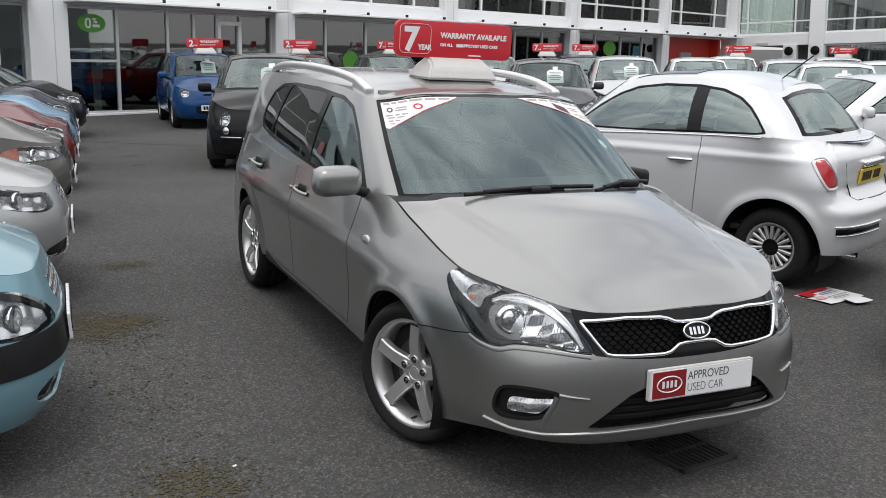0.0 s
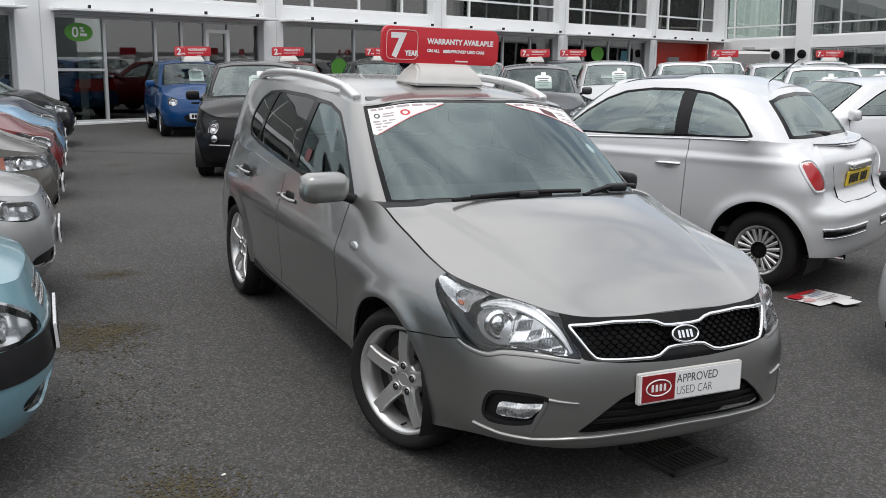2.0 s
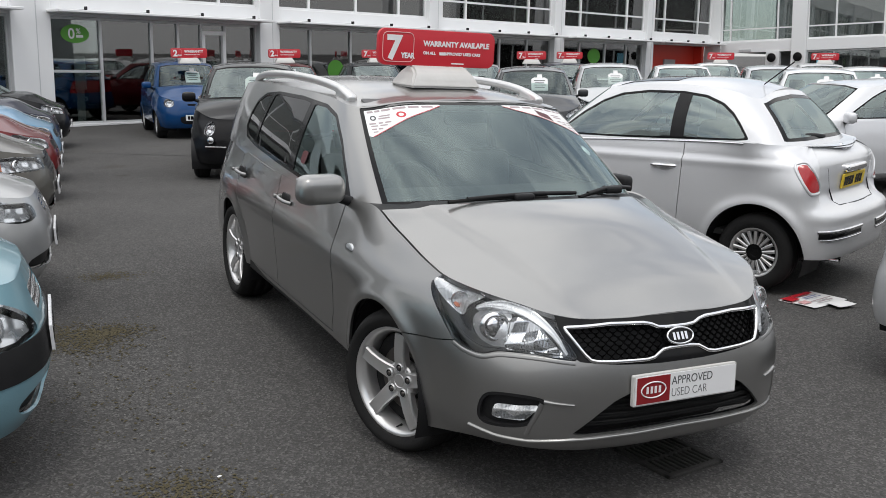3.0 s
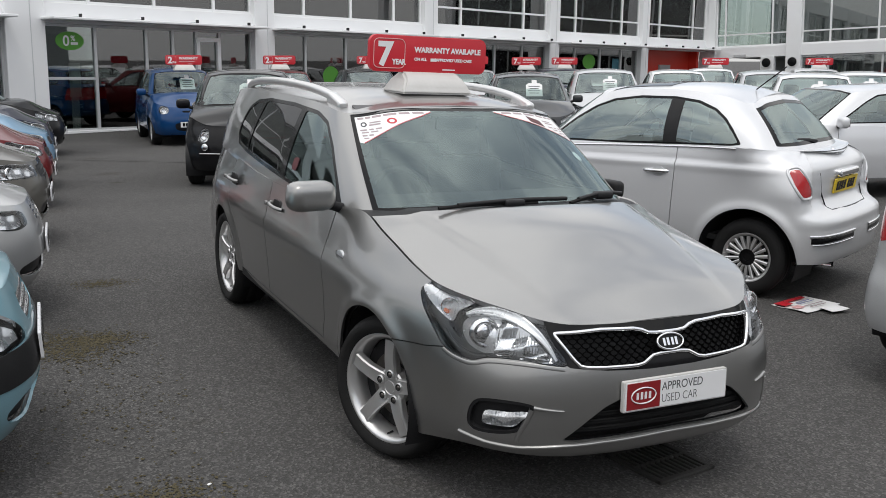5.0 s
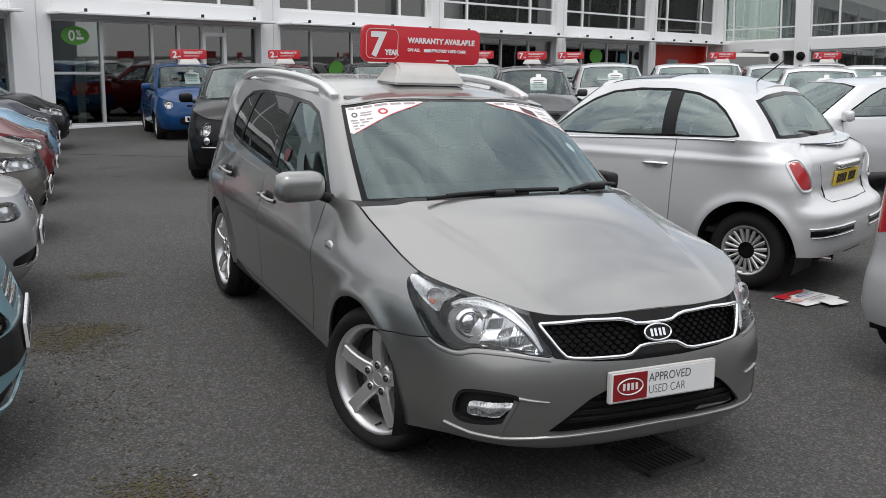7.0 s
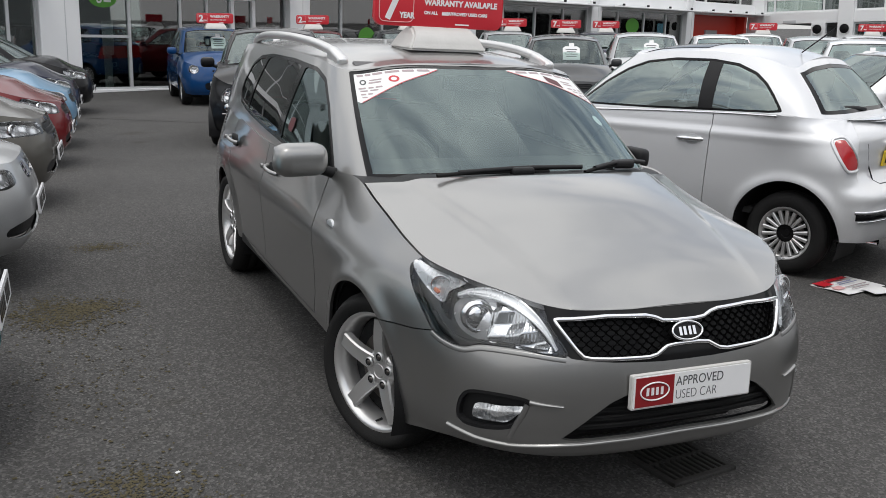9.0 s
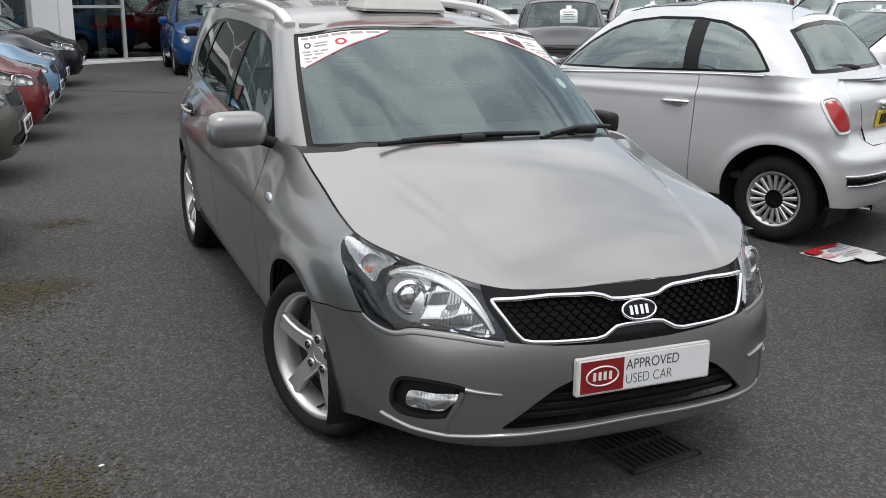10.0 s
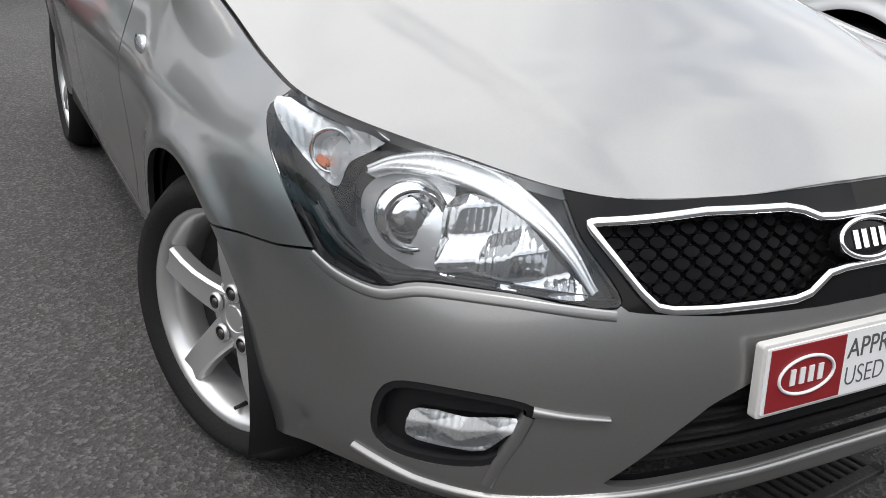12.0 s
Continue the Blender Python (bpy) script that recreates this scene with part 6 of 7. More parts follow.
COUPE = scaled(HATCH, 1.01, 1.10, 0.96, wheel="five", hub=0.315, arch=0.345,
               lamp=[(0.46, 0.60), (0.60, 0.575), (0.78, 0.60), (0.98, 0.66), (1.08, 0.74), (0.98, 0.76), (0.70, 0.70), (0.48, 0.67)],
               grille=[(0.03, 0.58), (0.20, 0.585), (0.23, 0.62), (0.20, 0.675), (0.05, 0.68)], bar_mat=M_CHROME,
               intake=[(-0.02, 0.27), (0.32, 0.28), (0.60, 0.30), (0.62, 0.36), (0.32, 0.39), (-0.02, 0.38)])
SMALL = scaled(HATCH, 0.94, 0.93, 1.04, hub=0.285, arch=0.32,
               lamp=[(0.36, 0.585), (0.46, 0.565), (0.64, 0.56), (0.80, 0.59), (0.86, 0.66), (0.80, 0.735), (0.62, 0.73), (0.45, 0.665)],
               grille=[(-0.02, 0.60), (0.22, 0.60), (0.26, 0.66), (0.22, 0.71), (-0.02, 0.70)], bar_mat=M_CHROME, strip=(0.43, 0.56, M_TRIM),
               intake=[(0.10, 0.27), (0.50, 0.28), (0.58, 0.34), (0.40, 0.385), (0.10, 0.39)], plate_z=0.50)
TINY = scaled(HATCH, 0.93, 0.86, 1.04, hub=0.275, arch=0.305,
              lamp=[(0.50, 0.66), (0.58, 0.63), (0.70, 0.65), (0.76, 0.73), (0.70, 0.80), (0.58, 0.80), (0.50, 0.74)],
              grille=[(-0.02, 0.66), (0.20, 0.665), (0.22, 0.685), (0.20, 0.70), (-0.02, 0.70)], intake=[(-0.02, 0.30), (0.30, 0.31), (0.36, 0.42), (0.28, 0.46), (-0.02, 0.45)])
TALL = scaled(HATCH, 1.0, 0.98, 1.03)
LONG = scaled(HATCH, 1.02, 1.08, 1.0, amber=0.93, lamp=[(0.44, 0.625), (0.70, 0.615), (0.94, 0.62), (1.06, 0.65), (1.08, 0.70), (0.94, 0.735), (0.66, 0.73), (0.46, 0.70)])


# ---- things round the grey estate ----
ESTATE_ROOF = KIA_POSE @ pose(0.045, 1.42, 1.477, 0, 0.6, 2)
roof_sign(ESTATE_ROOF, [("WARRANTY AVAILABLE", 0.0405, 0.012), ("ON ALL         'APPROVED' USED CARS", 0.0225, -0.034)], "red seven year warranty board on white foot, standing on car roof", (0.74, 0.20), "7")


def city_rear(car, sp):
    """Chrome and plate of the silver car's tail."""
    wall, deck, cabin, roof = car_sheets(sp, 130, 36)
    surf = Surf(wall, 130, 36)
    end = surf.u[-1]
    along = lambda y: float(np.interp(y, surf.P[20:100, 18, 1], surf.u[20:100]))
    for sd in (1, -1):
        strip_on("chrome_strip", surf, [(sd * u, 0.492) for u in np.linspace(end - 0.76, end - 0.16, 16)], M_CHROME, car, 0.022, 0.010, False, "bright chrome bumper strip")
        strip_on("strip_insert", surf, [(sd * u, 0.460) for u in np.linspace(end - 0.75, end - 0.17, 14)], M_GLOSSBLACK, car, 0.042, 0.004, False)
        strip_on("chrome_strip", surf, [(sd * u, 0.432) for u in np.linspace(end - 0.74, end - 0.18, 14)], M_CHROME, car, 0.012, 0.009, False)
        strip_on("window_strip", surf, [(sd * along(y), float(np.interp(y, [0.5, 1.2, 1.9, 2.2], [1.035, 1.067, 1.089, 1.095]))) for y in np.linspace(0.5, 2.2, 30)], M_CHROME, car, 0.016, 0.007, False, "thin chrome strip under window")
        strip_on("lamp_rim", surf, smooth_loop([(sd * (end - d), z) for d, z in ((0.96, 0.945), (0.935, 0.975), (0.86, 0.975), (0.79, 0.905), (0.71, 0.80), (0.71, 0.762), (0.80, 0.755), (0.835, 0.768), (0.895, 0.85))], 3), M_SILVER, car, 0.020, 0.010, True)
        from_bm("handle_dish", prism(rounded(0.10, 0.075, 0.035, 5), 0.006, 0.002), M_GREYSILVER, car, "", 40, pose(sd * 0.800, 1.57, 0.886, 0, 0, 90 * sd))
    sun, _ = roof.cut(lambda V: np.maximum(np.abs(V[:, 1] - 1.22) - 0.26, np.abs(V[:, 0]) - 0.47))
    put("glass_roof", sun.pushed(0.004), M_GLOSSBLACK, car, 0.006, label="dark glass roof panel")
    c = surf.at(end, 0.81, 0.012)
    plate_part(car, pose(0, c[1] + 0.004, c[2], 8, 0, 180), M_YELLOW, 0.50, 0.11)
    c = surf.at(end, 0.915, 0.0)
    bm = box_bm((0.42, 0.07, 0.055), (0, c[1] + 0.005, 0.905), 0.024, 4)
    from_bm("tailgate_chrome", bm, M_CHROME, car, "chrome bar over the plate", 40)
    c = surf.at(end, 1.045, 0.004)
    lv, lf = lathe([(0.0001, 0.008), (0.03, 0.007), (0.036, 0.004), (0.040, 0.0)], 24, "z")
    place("tailgate_badge", mesh_of("tailgate_badge", lv, lf, M_CHROME), car, pose(0, c[1], c[2], -48, 0, 0))
    for sd in (1, -1):
        strip_on("tailgate_joint", surf, [(sd * u, z) for u, z in ((end - 0.515, 0.93), (end - 0.50, 0.90), (end - 0.455, 0.78), (end - 0.43, 0.68), (end - 0.38, 0.655), (end - 0.1, 0.65), (end - 0.005, 0.65))], M_TRIM, car, 0.005, 0.0012, False)
    tube("roof_aerial", [(0, 1.99, 1.50), (0, 2.03, 1.535), (0, 2.10, 1.585), (0, 2.22, 1.68)], 0.005, M_TRIM, car, None, "", 4)
    tube("rear_wiper", [(0.02, 2.50, 1.12), (0.10, 2.47, 1.135), (0.22, 2.455, 1.145), (0.32, 2.44, 1.14)], 0.013, M_TRIM, car)
    tube("exhaust_pipe", [(0.42, 2.5, 0.26), (0.42, 2.82, 0.26)], 0.024, M_CHROME, car)


silver_city = plain_car("city_car", pose(2.631, 4.006, -0.03, 0, 0, 203), CITY, M_SILVER, "silver three-door city car with chrome trim, parked beside the grey estate", 1.6, panes=M_PALEGLASS)
city_rear(silver_city, CITY)

plain_car("small_hatchback", parked(-2.08, 0.62, -4, 0.745), SMALL, M_TEAL, "pale teal small hatchback with black bumper strip", 1.3)
plain_car("coupe_car", parked(-1.87, 2.97, -5, 0.88), COUPE, M_MIDSILVER, "silver coupe with twin chrome-edged grilles", 1.3)
plain_car("hatchback_car", parked(-1.64, 5.36, -6, 0.865), LONG, M_BROWN, "brown-grey hatchback with wide headlamps")
plain_car("hatchback_car", parked(-1.36, 8.3, -6, 0.80), HATCH, M_RED, "dark red hatchback with clear headlamps")
plain_car("hatchback_car", parked(-1.17, 10.3, -6, 0.80), HATCH, M_PALEBLUE, "pale blue hatchback with clear headlamps")
plain_car("hatchback_car", parked(-0.98, 12.6, -6, 0.80), HATCH, M_NAVY, "dark navy hatchback with white plate")
plain_car("hatchback_car", parked(-0.58, 15.1, -6, 0.80), HATCH, M_BLACKPAINT, "glossy black hatchback by the showroom glass")
black_city = plain_car("city_car", parked(1.0, 8.85, -108, 0.68), CITY, M_BLACKPAINT, "black city car with round headlamps and price card", 1.1, paper=True)
for sd in (1, -1):
    from_bm("bumper_chrome", box_bm((0.30, 0.02, 0.02), (sd * 0.42, -0.63, 0.47), 0.008, 2, None, Matrix.Rotation(radians(sd * 20), 4, "Z")), M_CHROME, black_city, "thin chrome bumper strip", 40)
    lv, lf = lathe([(0.0001, 0.012), (0.03, 0.010), (0.046, 0.0), (0.05, -0.02)], 20, "z")
    place("lower_lamp", mesh_of("lower_lamp", lv, lf, M_REFLECTOR), black_city, pose(sd * 0.50, -0.595, 0.555, 84, 0, sd * 34))
plain_car("small_hatchback", parked(1.85, 15.6, -93, 0.69), TINY, M_BLUE, "bright blue small hatchback with price card", 1.1, paper=True, panes=M_DIMGLASS)
plain_car("hatchback_car", parked(6.45, 10.3, -118, 0.80), HATCH, M_DARKGREY, "dark grey hatchback with price card on dashboard", 1.1, paper=True, panes=M_DIMGLASS)
plain_car("people_carrier", parked(9.3, 12.0, -122, 0.79), TALL, M_GREYSILVER, "silver people carrier with high roof", paper=True)
plain_car("hatchback_car", parked(12.3, 13.3, -125, 0.80), HATCH, M_WHITE, "white hatchback in the back row")
plain_car("hatchback_car", parked(12.9, 11.0, -128, 0.80), HATCH, M_GREYSILVER, "grey-silver hatchback in the back row")
plain_car("hatchback_car", parked(10.5, 7.9, -135, 0.80), HATCH, M_WHITE, "white hatchback with dark grille slots", paper=True)
plain_car("hatchback_car", parked(13.4, 9.2, -135, 0.80), HATCH, M_WHITE, "white hatchback with price card", paper=True)
plain_car("hatchback_car", parked(16.8, 9.8, -135, 0.80), HATCH, M_DARKGREY, "charcoal hatchback with price card", paper=True)
plain_car("coupe_car", pose(6.83, 5.63, 0, 0, 0, 255), COUPE, M_SILVER, "silver coupe with long sloping roof")
plain_car("hatchback_car", parked(4.3, 16.6, -98, 0.80), HATCH, M_RED, "dark red hatchback under a warranty board", paper=True)
plain_car("hatchback_car", parked(6.7, 17.6, -104, 0.80), HATCH, M_DARKGREY, "dark hatchback close to the showroom")
plain_car("hatchback_car", parked(9.3, 17.4, -112, 0.80), HATCH, M_GREYSILVER, "pale silver hatchback close to the showroom")
plain_car("hatchback_car", parked(12.9, 18.6, -115, 0.80), HATCH, M_NAVY, "navy hatchback close to the showroom")
plain_car("hatchback_car", parked(16.6, 17.0, -128, 0.80), HATCH, M_WHITE, "white hatchback under a warranty board")
plain_car("hatchback_car", parked(19.2, 15.6, -132, 0.80), HATCH, M_GREYSILVER, "silver hatchback under a warranty board")
RIGHT = scaled(HATCH, 1.02, 1.0, 1.06, tail_in=0.42, tail_lamp=[(2.86, 1.10), (2.94, 0.90), (3.02, 0.80), (3.08, 0.78), (3.30, 0.92), (3.30, 1.12)])
plain_car("hatchback_car", pose(5.30, 0.01, -0.05, 0, 0, 105), RIGHT, M_GREYSILVER, "silver hatchback with large red tail lamps", 1.1)

TWO = [("WARRANTY", 0.070, 0.012), ("AVAILABLE ON USED CARS", 0.026, -0.040)]
for x, y, z, r, lead in ((1.95, 16.75, 1.47, 4, "2"), (4.35, 17.9, 1.47, 0, "2"), (7.0, 18.8, 1.47, -6, "7"), (9.75, 18.5, 1.47, -14, "2"), (10.6, 17.3, 1.45, -18, "7"), (13.3, 19.6, 1.45, -20, "7"), (17.2, 17.7, 1.45, -35, "7"), (19.8, 16.3, 1.45, -38, "7")):
    roof_sign(pose(x, y, z, 0, 0, r - 6), TWO, "red warranty board on white foot, standing on car roof", (0.74, 0.20), lead)


# ---- on the ground ----
def leaflet():
    ob = thing("paper_leaflet", pose(3.07, 1.215, ground_z(3.07, 1.215) + 0.003, 0, 0, 11), "creased printed price leaflet lying on the asphalt", "paper")
    def sheet(w, h, lift, seed):
        V, F = [], []
        for j in range(7):
            for i in range(11):
                x, y = w * (i / 10 - 0.5), h * (j / 6 - 0.5)
                V.append((x, y, lift + 0.010 * noise.noise(Vector((x * 6, y * 6, seed))) + 0.006 + 0.03 * max(0, abs(i / 10 - 0.5) - 0.38)))
        for j in range(6):
            for i in range(10):
                F.append((j * 11 + i, j * 11 + i + 1, (j + 1) * 11 + i + 1, (j + 1) * 11 + i))
        n = len(V)
        V += [(x, y, z - 0.002) for x, y, z in V]
        F += [tuple(k + n for k in f[::-1]) for f in F]
        return V, F
    V, F = sheet(0.43, 0.29, 0.0, 1)
    place("sheet", mesh_of("sheet", V, F, M_PAPER), ob)
    V, F = sheet(0.18, 0.12, 0.006, 5)
    place("loose_flap", mesh_of("loose_flap", V, F, M_PAPER), ob, pose(0.03, -0.20, 0, 0, 0, -12))
    for x, y, w, h, mt, nm in ((-0.15, 0.085, 0.11, 0.09, M_SIGNRED, "red_panel"), (0.03, 0.115, 0.22, 0.04, M_SIGNRED, "red_panel"), (0.03, 0.015, 0.20, 0.008, M_PRINTBLUE, "print_panel"), (0.03, 0.045, 0.16, 0.014, M_PRINTBLUE, "print_panel"), (0.03, -0.045, 0.24, 0.010, M_STICKERPRINT, "print_panel"), (0.02, -0.085, 0.20, 0.010, M_STICKERPRINT, "print_panel"), (-0.15, -0.03, 0.09, 0.06, M_PALEPINK, "print_panel")):
        from_bm(nm, box_bm((w, h, 0.002), (x, y, 0.018)), mt, ob)


leaflet()


def gully():
    """A cast-iron drain grating let into the asphalt."""
    x, y = 0.30, -0.545
    ob = thing("drain_grating", KIA_POSE @ pose(x, y + 0.02, 0.002, 0, 0, 8), "black cast-iron drain grating in the asphalt", "drain")
    w, h = 0.335, 0.33
    bm = bmesh.new()
    for cx, cy, sx, sy in ((0, h / 2 - 0.015, w, 0.03), (0, -h / 2 + 0.015, w, 0.03), (-w / 2 + 0.015, 0, 0.03, h), (w / 2 - 0.015, 0, 0.03, h)):
        box_bm((sx, sy, 0.02), (cx, cy, 0.002), 0.003, 1, bm)
    from_bm("frame", bm, M_IRON, ob)
    from_bm("pit", box_bm((w - 0.02, h - 0.02, 0.004), (0, 0, 0.0)), M_RUBBER, ob)
    for k in range(9):
        from_bm("bar", box_bm((0.016, h - 0.04, 0.018), (-w / 2 + 0.05 + k * (w - 0.1) / 8, 0, 0.003), 0.003, 1), M_IRON, ob)
    from_bm("cross_bar", box_bm((w - 0.04, 0.02, 0.018), (0, 0, 0.003), 0.003, 1), M_IRON, ob)


gully()


def litter():
    """Dry bits and grit gathered in two patches."""
    rnd = random.Random(4)
    V, F = [], []
    for cx, cy, sx, sy, n in ((-1.84, 1.98, 0.14, 0.16, 1500), (-1.66, 2.08, 0.10, 0.06, 500), (-1.50, 3.42, 0.10, 0.06, 350), (-1.72, -0.12, 0.12, 0.12, 900), (-1.75, 1.0, 0.2, 0.35, 300)):
        for _ in range(n):
            x, y = rnd.gauss(cx, sx), rnd.gauss(cy, sy)
            z, s, a = ground_z(x, y) + 0.002, rnd.uniform(0.003, 0.011), rnd.uniform(0, 6.28)
            k = len(V)
            for q in range(4):
                V.append((x + s * math.cos(a + q * 1.57) * rnd.uniform(0.5, 1.2), y + s * math.sin(a + q * 1.57), z + rnd.uniform(0, 0.003)))
            V.append((x, y, z + s * 0.5))
            F += [(k + q, k + (q + 1) % 4, k + 4) for q in range(4)]
    return tagged(place("leaf_litter", mesh_of("leaf_litter", V, F, M_MOSS, None, False)), "dry brown leaf litter and grit on asphalt", "litter", "", "stuff")


litter()
from_bm("paper_scrap", box_bm((0.018, 0.012, 0.004), (0, 0, 0.003), 0.001, 1), M_PAPER, None, "", False, pose(-1.54, -0.005, ground_z(-1.54, -0.005), 0, 0, 30))
tagged(bpy.data.objects["paper_scrap"], "tiny white scrap of paper on asphalt", "paper")
joint = mesh_of("asphalt_joint", [(x, 13.95 - 0.78 * (x + 0.78) + o, 0.004 + ground_z(x, 13)) for x in np.linspace(-2.2, 1.6, 24) for o in (-0.02, 0.02)], [(2 * k, 2 * k + 2, 2 * k + 3, 2 * k + 1) for k in range(23)], M_IRON)
tagged(place("asphalt_joint", joint), "dark tarred joint across the asphalt", "trim", "", "structure")


# ---- the showroom ----
FRONT = pose(0.69, 20.34, -0.02, 0, 0.84, 20)
hall = thing("showroom_building", FRONT, "white clad two-storey car showroom with large windows", "building")


def hall_box(name, x0, x1, y0, y1, z0, z1, mat, parent=None, m=None, bevel=0.0, label=""):
    return from_bm(name, box_bm((x1 - x0, y1 - y0, z1 - z0), ((x0 + x1) / 2, (y0 + y1) / 2, (z0 + z1) / 2), bevel, 1), mat, parent or hall, label, False, m)


def glazed(x0, x1, z0, z1, posts, rails=(), m=None, y=0.12, bars=M_ALUFRAME, pane=M_SHOPGLASS):
    """A glazed bay: panes between posts and rails, in a frame."""
    win = new("window")
    win.empty_display_size, win.parent = 0.1, hall
    if m is not None:
        win.matrix_basis = m
    xs = [x0, *posts, x1]
    for x in xs:
        hall_box("window_post", x - 0.035, x + 0.035, y - 0.05, y + 0.05, z0, z1, bars, win)
    for z in (z0 + 0.035, z1 - 0.035, *rails):
        hall_box("window_rail", x0, x1, y - 0.04, y + 0.04, z - 0.03, z + 0.03, bars, win)
    for a, b in zip(xs, xs[1:]):
        ob = hall_box("pane", a + 0.03, b - 0.03, y - 0.004, y + 0.004, z0, z1, pane, win)
        ob.visible_shadow = False
    return win


COLS = [(-9.2, -8.5), (-2.15, -1.25), (4.40, 5.05), (10.85, 11.45), (17.35, 17.95), (23.60, 24.15), (29.2, 30.2)]
for a, b in COLS:
    hall_box("column", a, b, -0.12, 0.30, -0.6, 6.1, M_CLADDING, None, None, 0.012)
    hall_box("column_rib", a + (b - a) * 0.62, a + (b - a) * 0.64, -0.128, -0.10, -0.6, 6.1, M_ALUFRAME)
hall_box("fascia", -14, 30.2, -0.02, 0.26, 2.50, 2.96, M_CLADDING, None, None, 0.01)
hall_box("parapet", -14, 30.2, -0.06, 0.28, 5.3, 6.2, M_CLADDING, None, None, 0.02)
hall_box("plinth", -14, 30.2, -0.03, 0.22, -0.5, 0.07, M_CLADDING, None, None, 0.01)
hall_box("floor_slab", -14, 30.2, 0.26, 9.0, 2.55, 2.9, M_DARKROOM)
hall_box("roof_slab", -14, 30.2, 0.26, 9.0, 5.6, 5.9, M_DARKROOM)
hall_box("showroom_floor", -14, 30.2, 0.24, 9.0, -0.4, 0.03, M_SHOWFLOOR)
hall_box("back_wall", -14, 30.2, 8.8, 9.0, -0.4, 5.9, M_DARKROOM)
hall_box("side_wall", -14.2, -14, 0.0, 9.0, -0.4, 6.2, M_CLADDING)
bays = list(zip(COLS, COLS[1:]))
GROUND_POSTS = {1: [0.0, 1.32, 2.05, 2.72, 3.42], 2: [6.25, 7.75, 9.3], 3: [12.9, 14.5, 16.0], 4: [19.2, 20.9, 22.4], 0: [-7, -5.5, -3.9, -2.75], 5: []}
for k, ((_, a), (b, _)) in enumerate(bays):
    if k < 5:
        glazed(a, b, 0.05, 2.50, GROUND_POSTS[k], ())
    glazed(a, b, 2.96, 5.3, [a + (b - a) * q for q in (0.2, 0.5, 0.8)] if k < 3 else [a + (b - a) * q for q in (0.22, 0.78)], (3.55,) if k > 2 else (4.0,), None, 0.12, M_CLADDING)
    hall_box("canopy", a - 0.1, b + 0.05, -0.75, -0.02, 2.56, 2.62, M_CLADDING, None, None, 0.012, "thin white canopy over the windows")
    for q in (0.1, 0.37, 0.63, 0.9):
        x = a + (b - a) * q
        hall_box("canopy_lamp", x - 0.018, x + 0.018, -0.70, -0.60, 2.62, 2.70, M_TRIM, None, None, 0.006)
        hall_box("canopy_arm", x - 0.010, x + 0.010, -0.60, -0.02, 2.62, 2.645, M_ALUFRAME)
for x in (2.76, 3.38):
    hall_box("door_frame", x - 0.05, x + 0.05, 0.03, 0.14, 0.05, 2.25, M_CLADDING, None, None, 0.008, "white frame of the glass door")
hall_box("door_head", 2.72, 3.42, 0.03, 0.14, 2.20, 2.30, M_CLADDING)
hall_box("low_rail", -1.2, 0.0, 0.07, 0.15, 1.24, 1.30, M_ALUFRAME)
# red display bay and things behind the glass
hall_box("red_panel", 24.2, 29.2, 0.5, 0.7, -0.3, 2.62, M_ORANGERED, None, None, 0, "bright red display wall")
hall_box("red_panel_door", 26.0, 26.9, 0.42, 0.5, -0.3, 1.9, M_DARKROOM)
hall_box("red_side", 28.6, 28.8, 0.1, 0.5, -0.3, 2.5, M_ORANGERED)


def oval_sign(x, z, rx, rz, mat, words=""):
    from_bm("oval_sticker", prism([(rx * math.cos(a), rz * math.sin(a)) for a in np.linspace(0, 2 * math.pi, 41)[:-1]], 0.004), mat, hall, "green oval finance sticker on glass", False, pose(x, 0.11, z))
    if words:
        text_part("sticker_figure", words, rz * 1.55, M_SIGNWHITE, hall, pose(x - rx * 0.50, 0.105, z - rz * 0.52) @ pose(0, 0, 0, 90, 0, 0), "", 1.0, 0.001, "LEFT", 0.006)
        text_part("sticker_sign", "%", rz * 0.8, M_SIGNWHITE, hall, pose(x + rx * 0.06, 0.105, z + rz * 0.02) @ pose(0, 0, 0, 90, 0, 0), "", 1.0, 0.001, "LEFT", 0.003)
        hall_box("sticker_bar", x + rx * 0.06, x + rx * 0.56, 0.10, 0.106, z - rz * 0.42, z - rz * 0.12, M_SIGNWHITE)


oval_sign(-0.60, 2.12, 0.34, 0.21, M_GREEN, "0")
oval_sign(20.2, 1.95, 0.42, 0.28, M_GREEN)
oval_sign(7.2, 1.35, 0.30, 0.28, M_GREEN)
hall_box("notice_board", -0.62, -0.36, 0.16, 0.20, 0.85, 1.62, M_SIGNWHITE)
hall_box("notice_leg", -0.58, -0.40, 0.20, 0.24, 0.0, 0.9, M_ALUFRAME)
for k, (x, mt, lb) in enumerate(((0.9, M_BLACKPAINT, "black hatchback inside the showroom"), (3.2, M_RED, "red hatchback inside the showroom"), (7.2, M_DARKGREY, "charcoal hatchback inside the showroom"), (13.8, M_NAVY, "navy hatchback inside the showroom"))):
    plain_car("hatchback_car", FRONT @ pose(x, 4.6, 0.04, 0, 0, 35 - 10 * k), HATCH, mt, lb, 0.8, "cars in the showroom", inside=False)

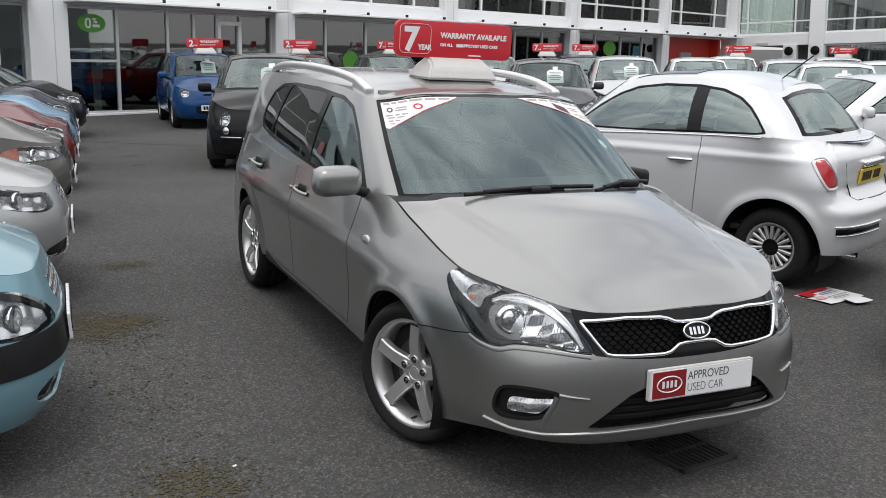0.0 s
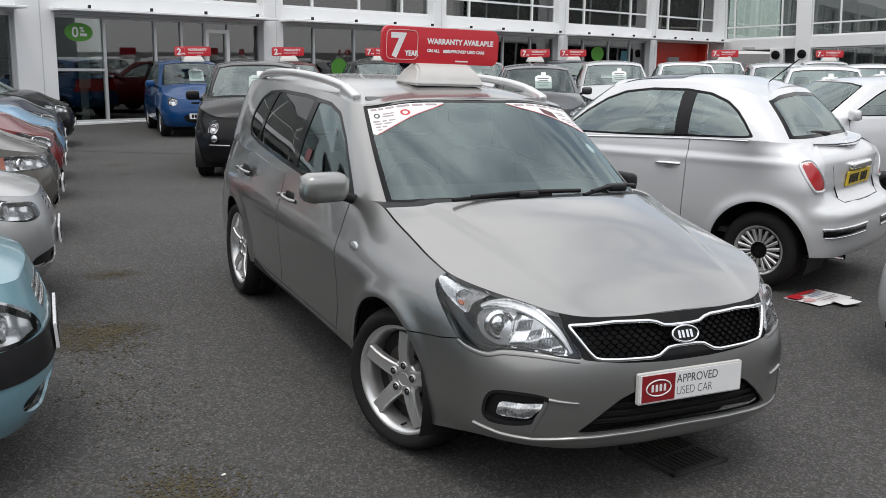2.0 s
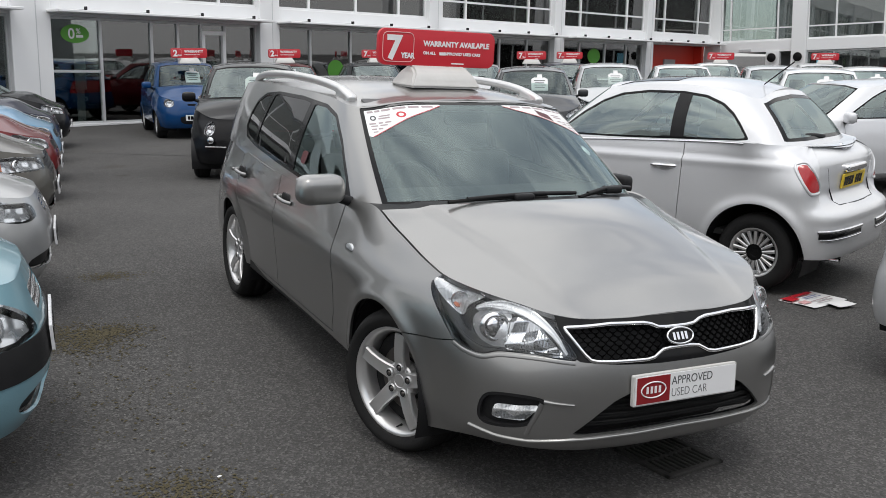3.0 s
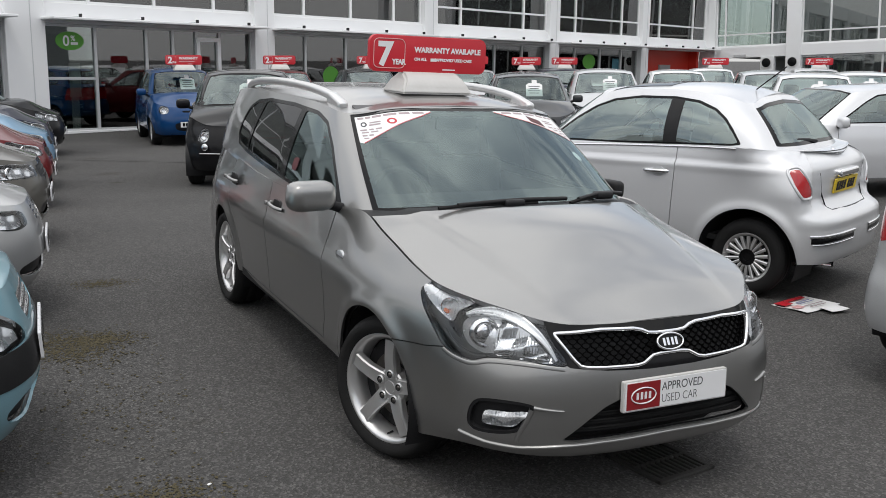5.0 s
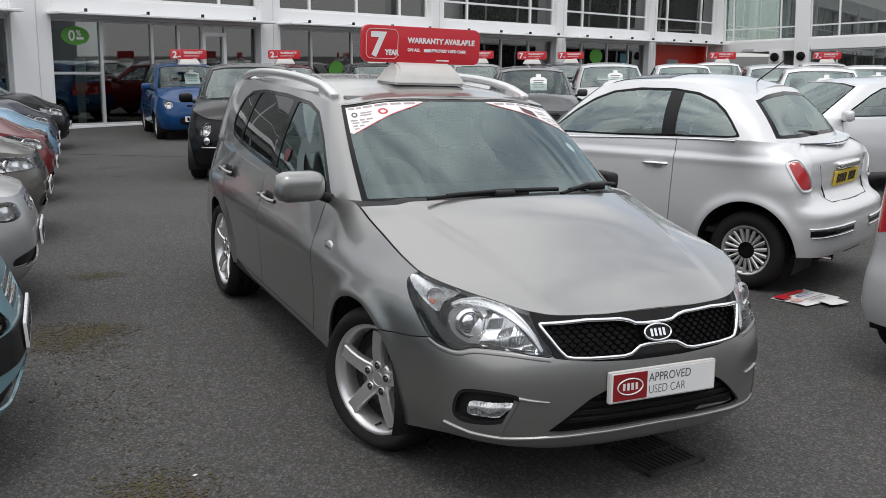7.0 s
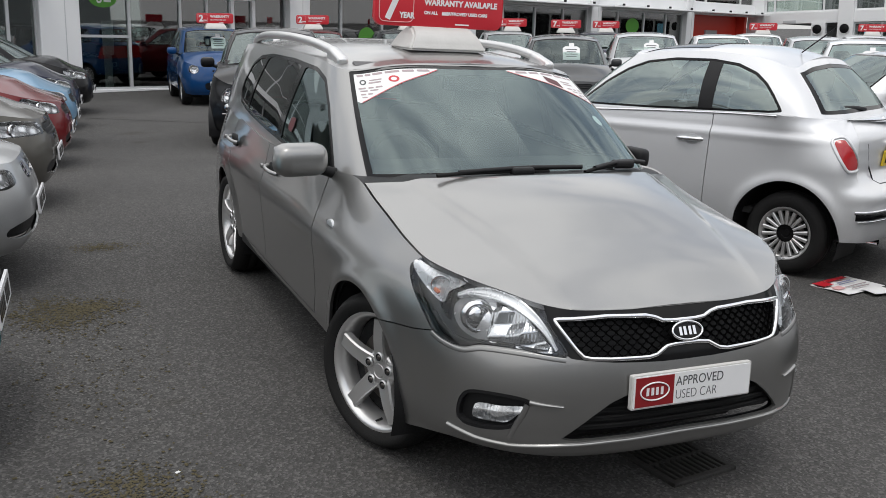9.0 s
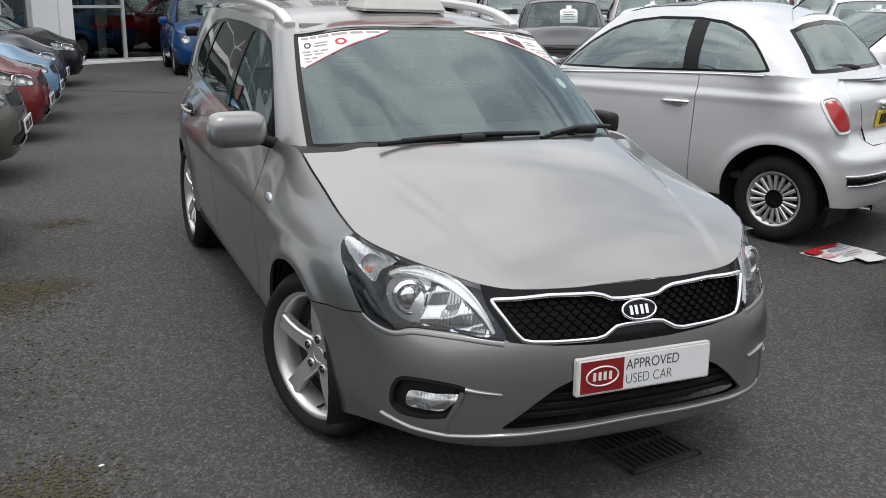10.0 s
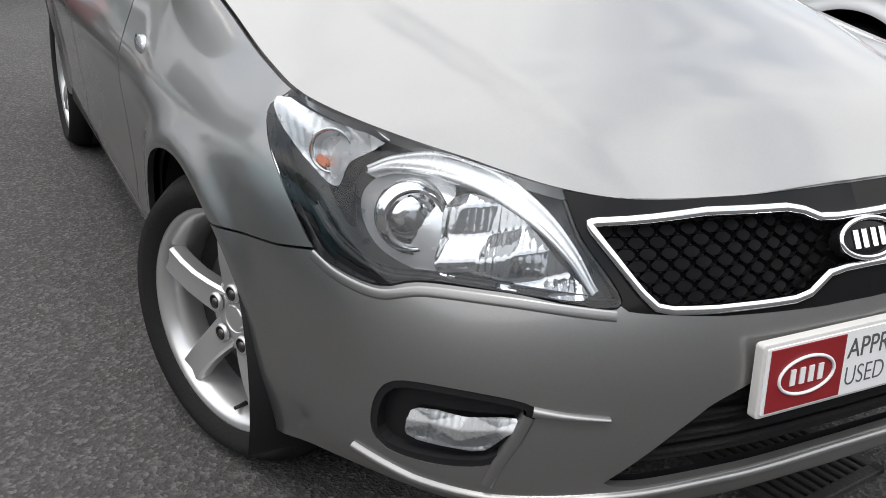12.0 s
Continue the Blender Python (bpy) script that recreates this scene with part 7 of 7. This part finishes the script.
# the wing on the far side
WING = FRONT @ pose(29.3, 0, 0) @ pose(0, 0, 0, 0, -2.4, -85)
wing = thing("showroom_wing", WING, "white clad showroom wing with dark windows", "building")
keep_hall, hall = hall, wing
hall_box("fascia", 0.2, 24, -0.02, 0.26, 2.18, 2.66, M_CLADDING, None, None, 0.01)
hall_box("parapet", 0.2, 24, -0.05, 0.26, 4.9, 6.2, M_CLADDING, None, None, 0.02)
hall_box("back_wall", 0.5, 24, 7.0, 7.2, -0.4, 5.6, M_DARKROOM)
hall_box("floor_slab", 0.5, 24, 0.26, 7.2, 2.25, 2.55, M_DARKROOM)
hall_box("roof_slab", 0.5, 24, 0.26, 7.2, 5.3, 5.5, M_DARKROOM)
hall_box("showroom_floor", 0.5, 24, 0.24, 7.2, -0.9, -0.35, M_SHOWFLOOR)
for a, b in ((0.2, 0.55), (3.72, 4.35), (10.2, 10.8), (17.0, 17.6), (23.4, 24.0)):
    hall_box("column", a, b, -0.12, 0.30, -1.2, 6.1, M_CLADDING, None, None, 0.012)
hall_box("badge_pillar", 2.62, 3.20, -0.06, 0.20, -1.0, 2.2, M_CLADDING)
for x in (2.90, 4.02):
    lv, lf = lathe([(0.0001, 0.03), (0.15, 0.03), (0.17, 0.024), (0.19, 0.03), (0.21, 0.0)], 32, "z")
    place("round_badge", mesh_of("round_badge", lv, lf, M_GLOSSBLACK), hall, pose(x, -0.125, 1.92, 90, 0, 0), "dark round badge with metal rim")
    lv, lf = lathe([(0.19, 0.028), (0.205, 0.036), (0.22, 0.028)], 32, "z")
    place("badge_rim", mesh_of("badge_rim", lv, lf, M_ALLOY), hall, pose(x, -0.125, 1.92, 90, 0, 0))
glazed(0.55, 3.72, 2.66, 4.9, [0.95, 3.05], (3.2,), None, 0.12, M_CLADDING)
glazed(4.35, 10.2, 2.66, 4.9, [5.5, 7.4, 9.0], (3.2,), None, 0.12, M_CLADDING)
glazed(10.8, 17.0, 2.66, 4.9, [12.5, 15.0], (3.2,), None, 0.12, M_CLADDING)
glazed(4.35, 10.2, -0.6, 2.18, [5.45, 7.6, 9.0])
glazed(10.8, 17.0, -0.6, 2.18, [12.5, 15.0])
hall_box("inner_wall", 0.6, 2.5, 1.2, 1.3, -0.6, 1.6, M_CLADDING)
hall_box("blue_poster", 4.75, 5.25, 0.10, 0.115, 0.95, 2.0, M_SKYPRINT, None, None, 0, "pale blue poster on the glass")
hall_box("poster_foot", 4.75, 5.25, 0.10, 0.114, 0.75, 0.95, M_SIGNWHITE)
hall_box("notice_plate", 1.4, 1.95, -0.06, -0.02, 2.22, 2.32, M_ALUFRAME)
hall = keep_hall

# plain walls added out of view, behind the camera and at the side, to darken reflections
for nm, x, y, r, ln, hi in (("unseen_wall_south", 4, -13, 0, 60, 4.0), ("unseen_wall_west", -16, 6, 90, 48, 3.0)):
    ob = from_bm(nm, box_bm((ln, 0.3, hi), (0, 0, hi / 2), 0.02, 1), M_UNSEENWALL, None, "plain dark wall added out of view to darken reflections", False, pose(x, y, -0.05, 0, 0, r))
    tagged(ob, "", "wall", "", "structure")
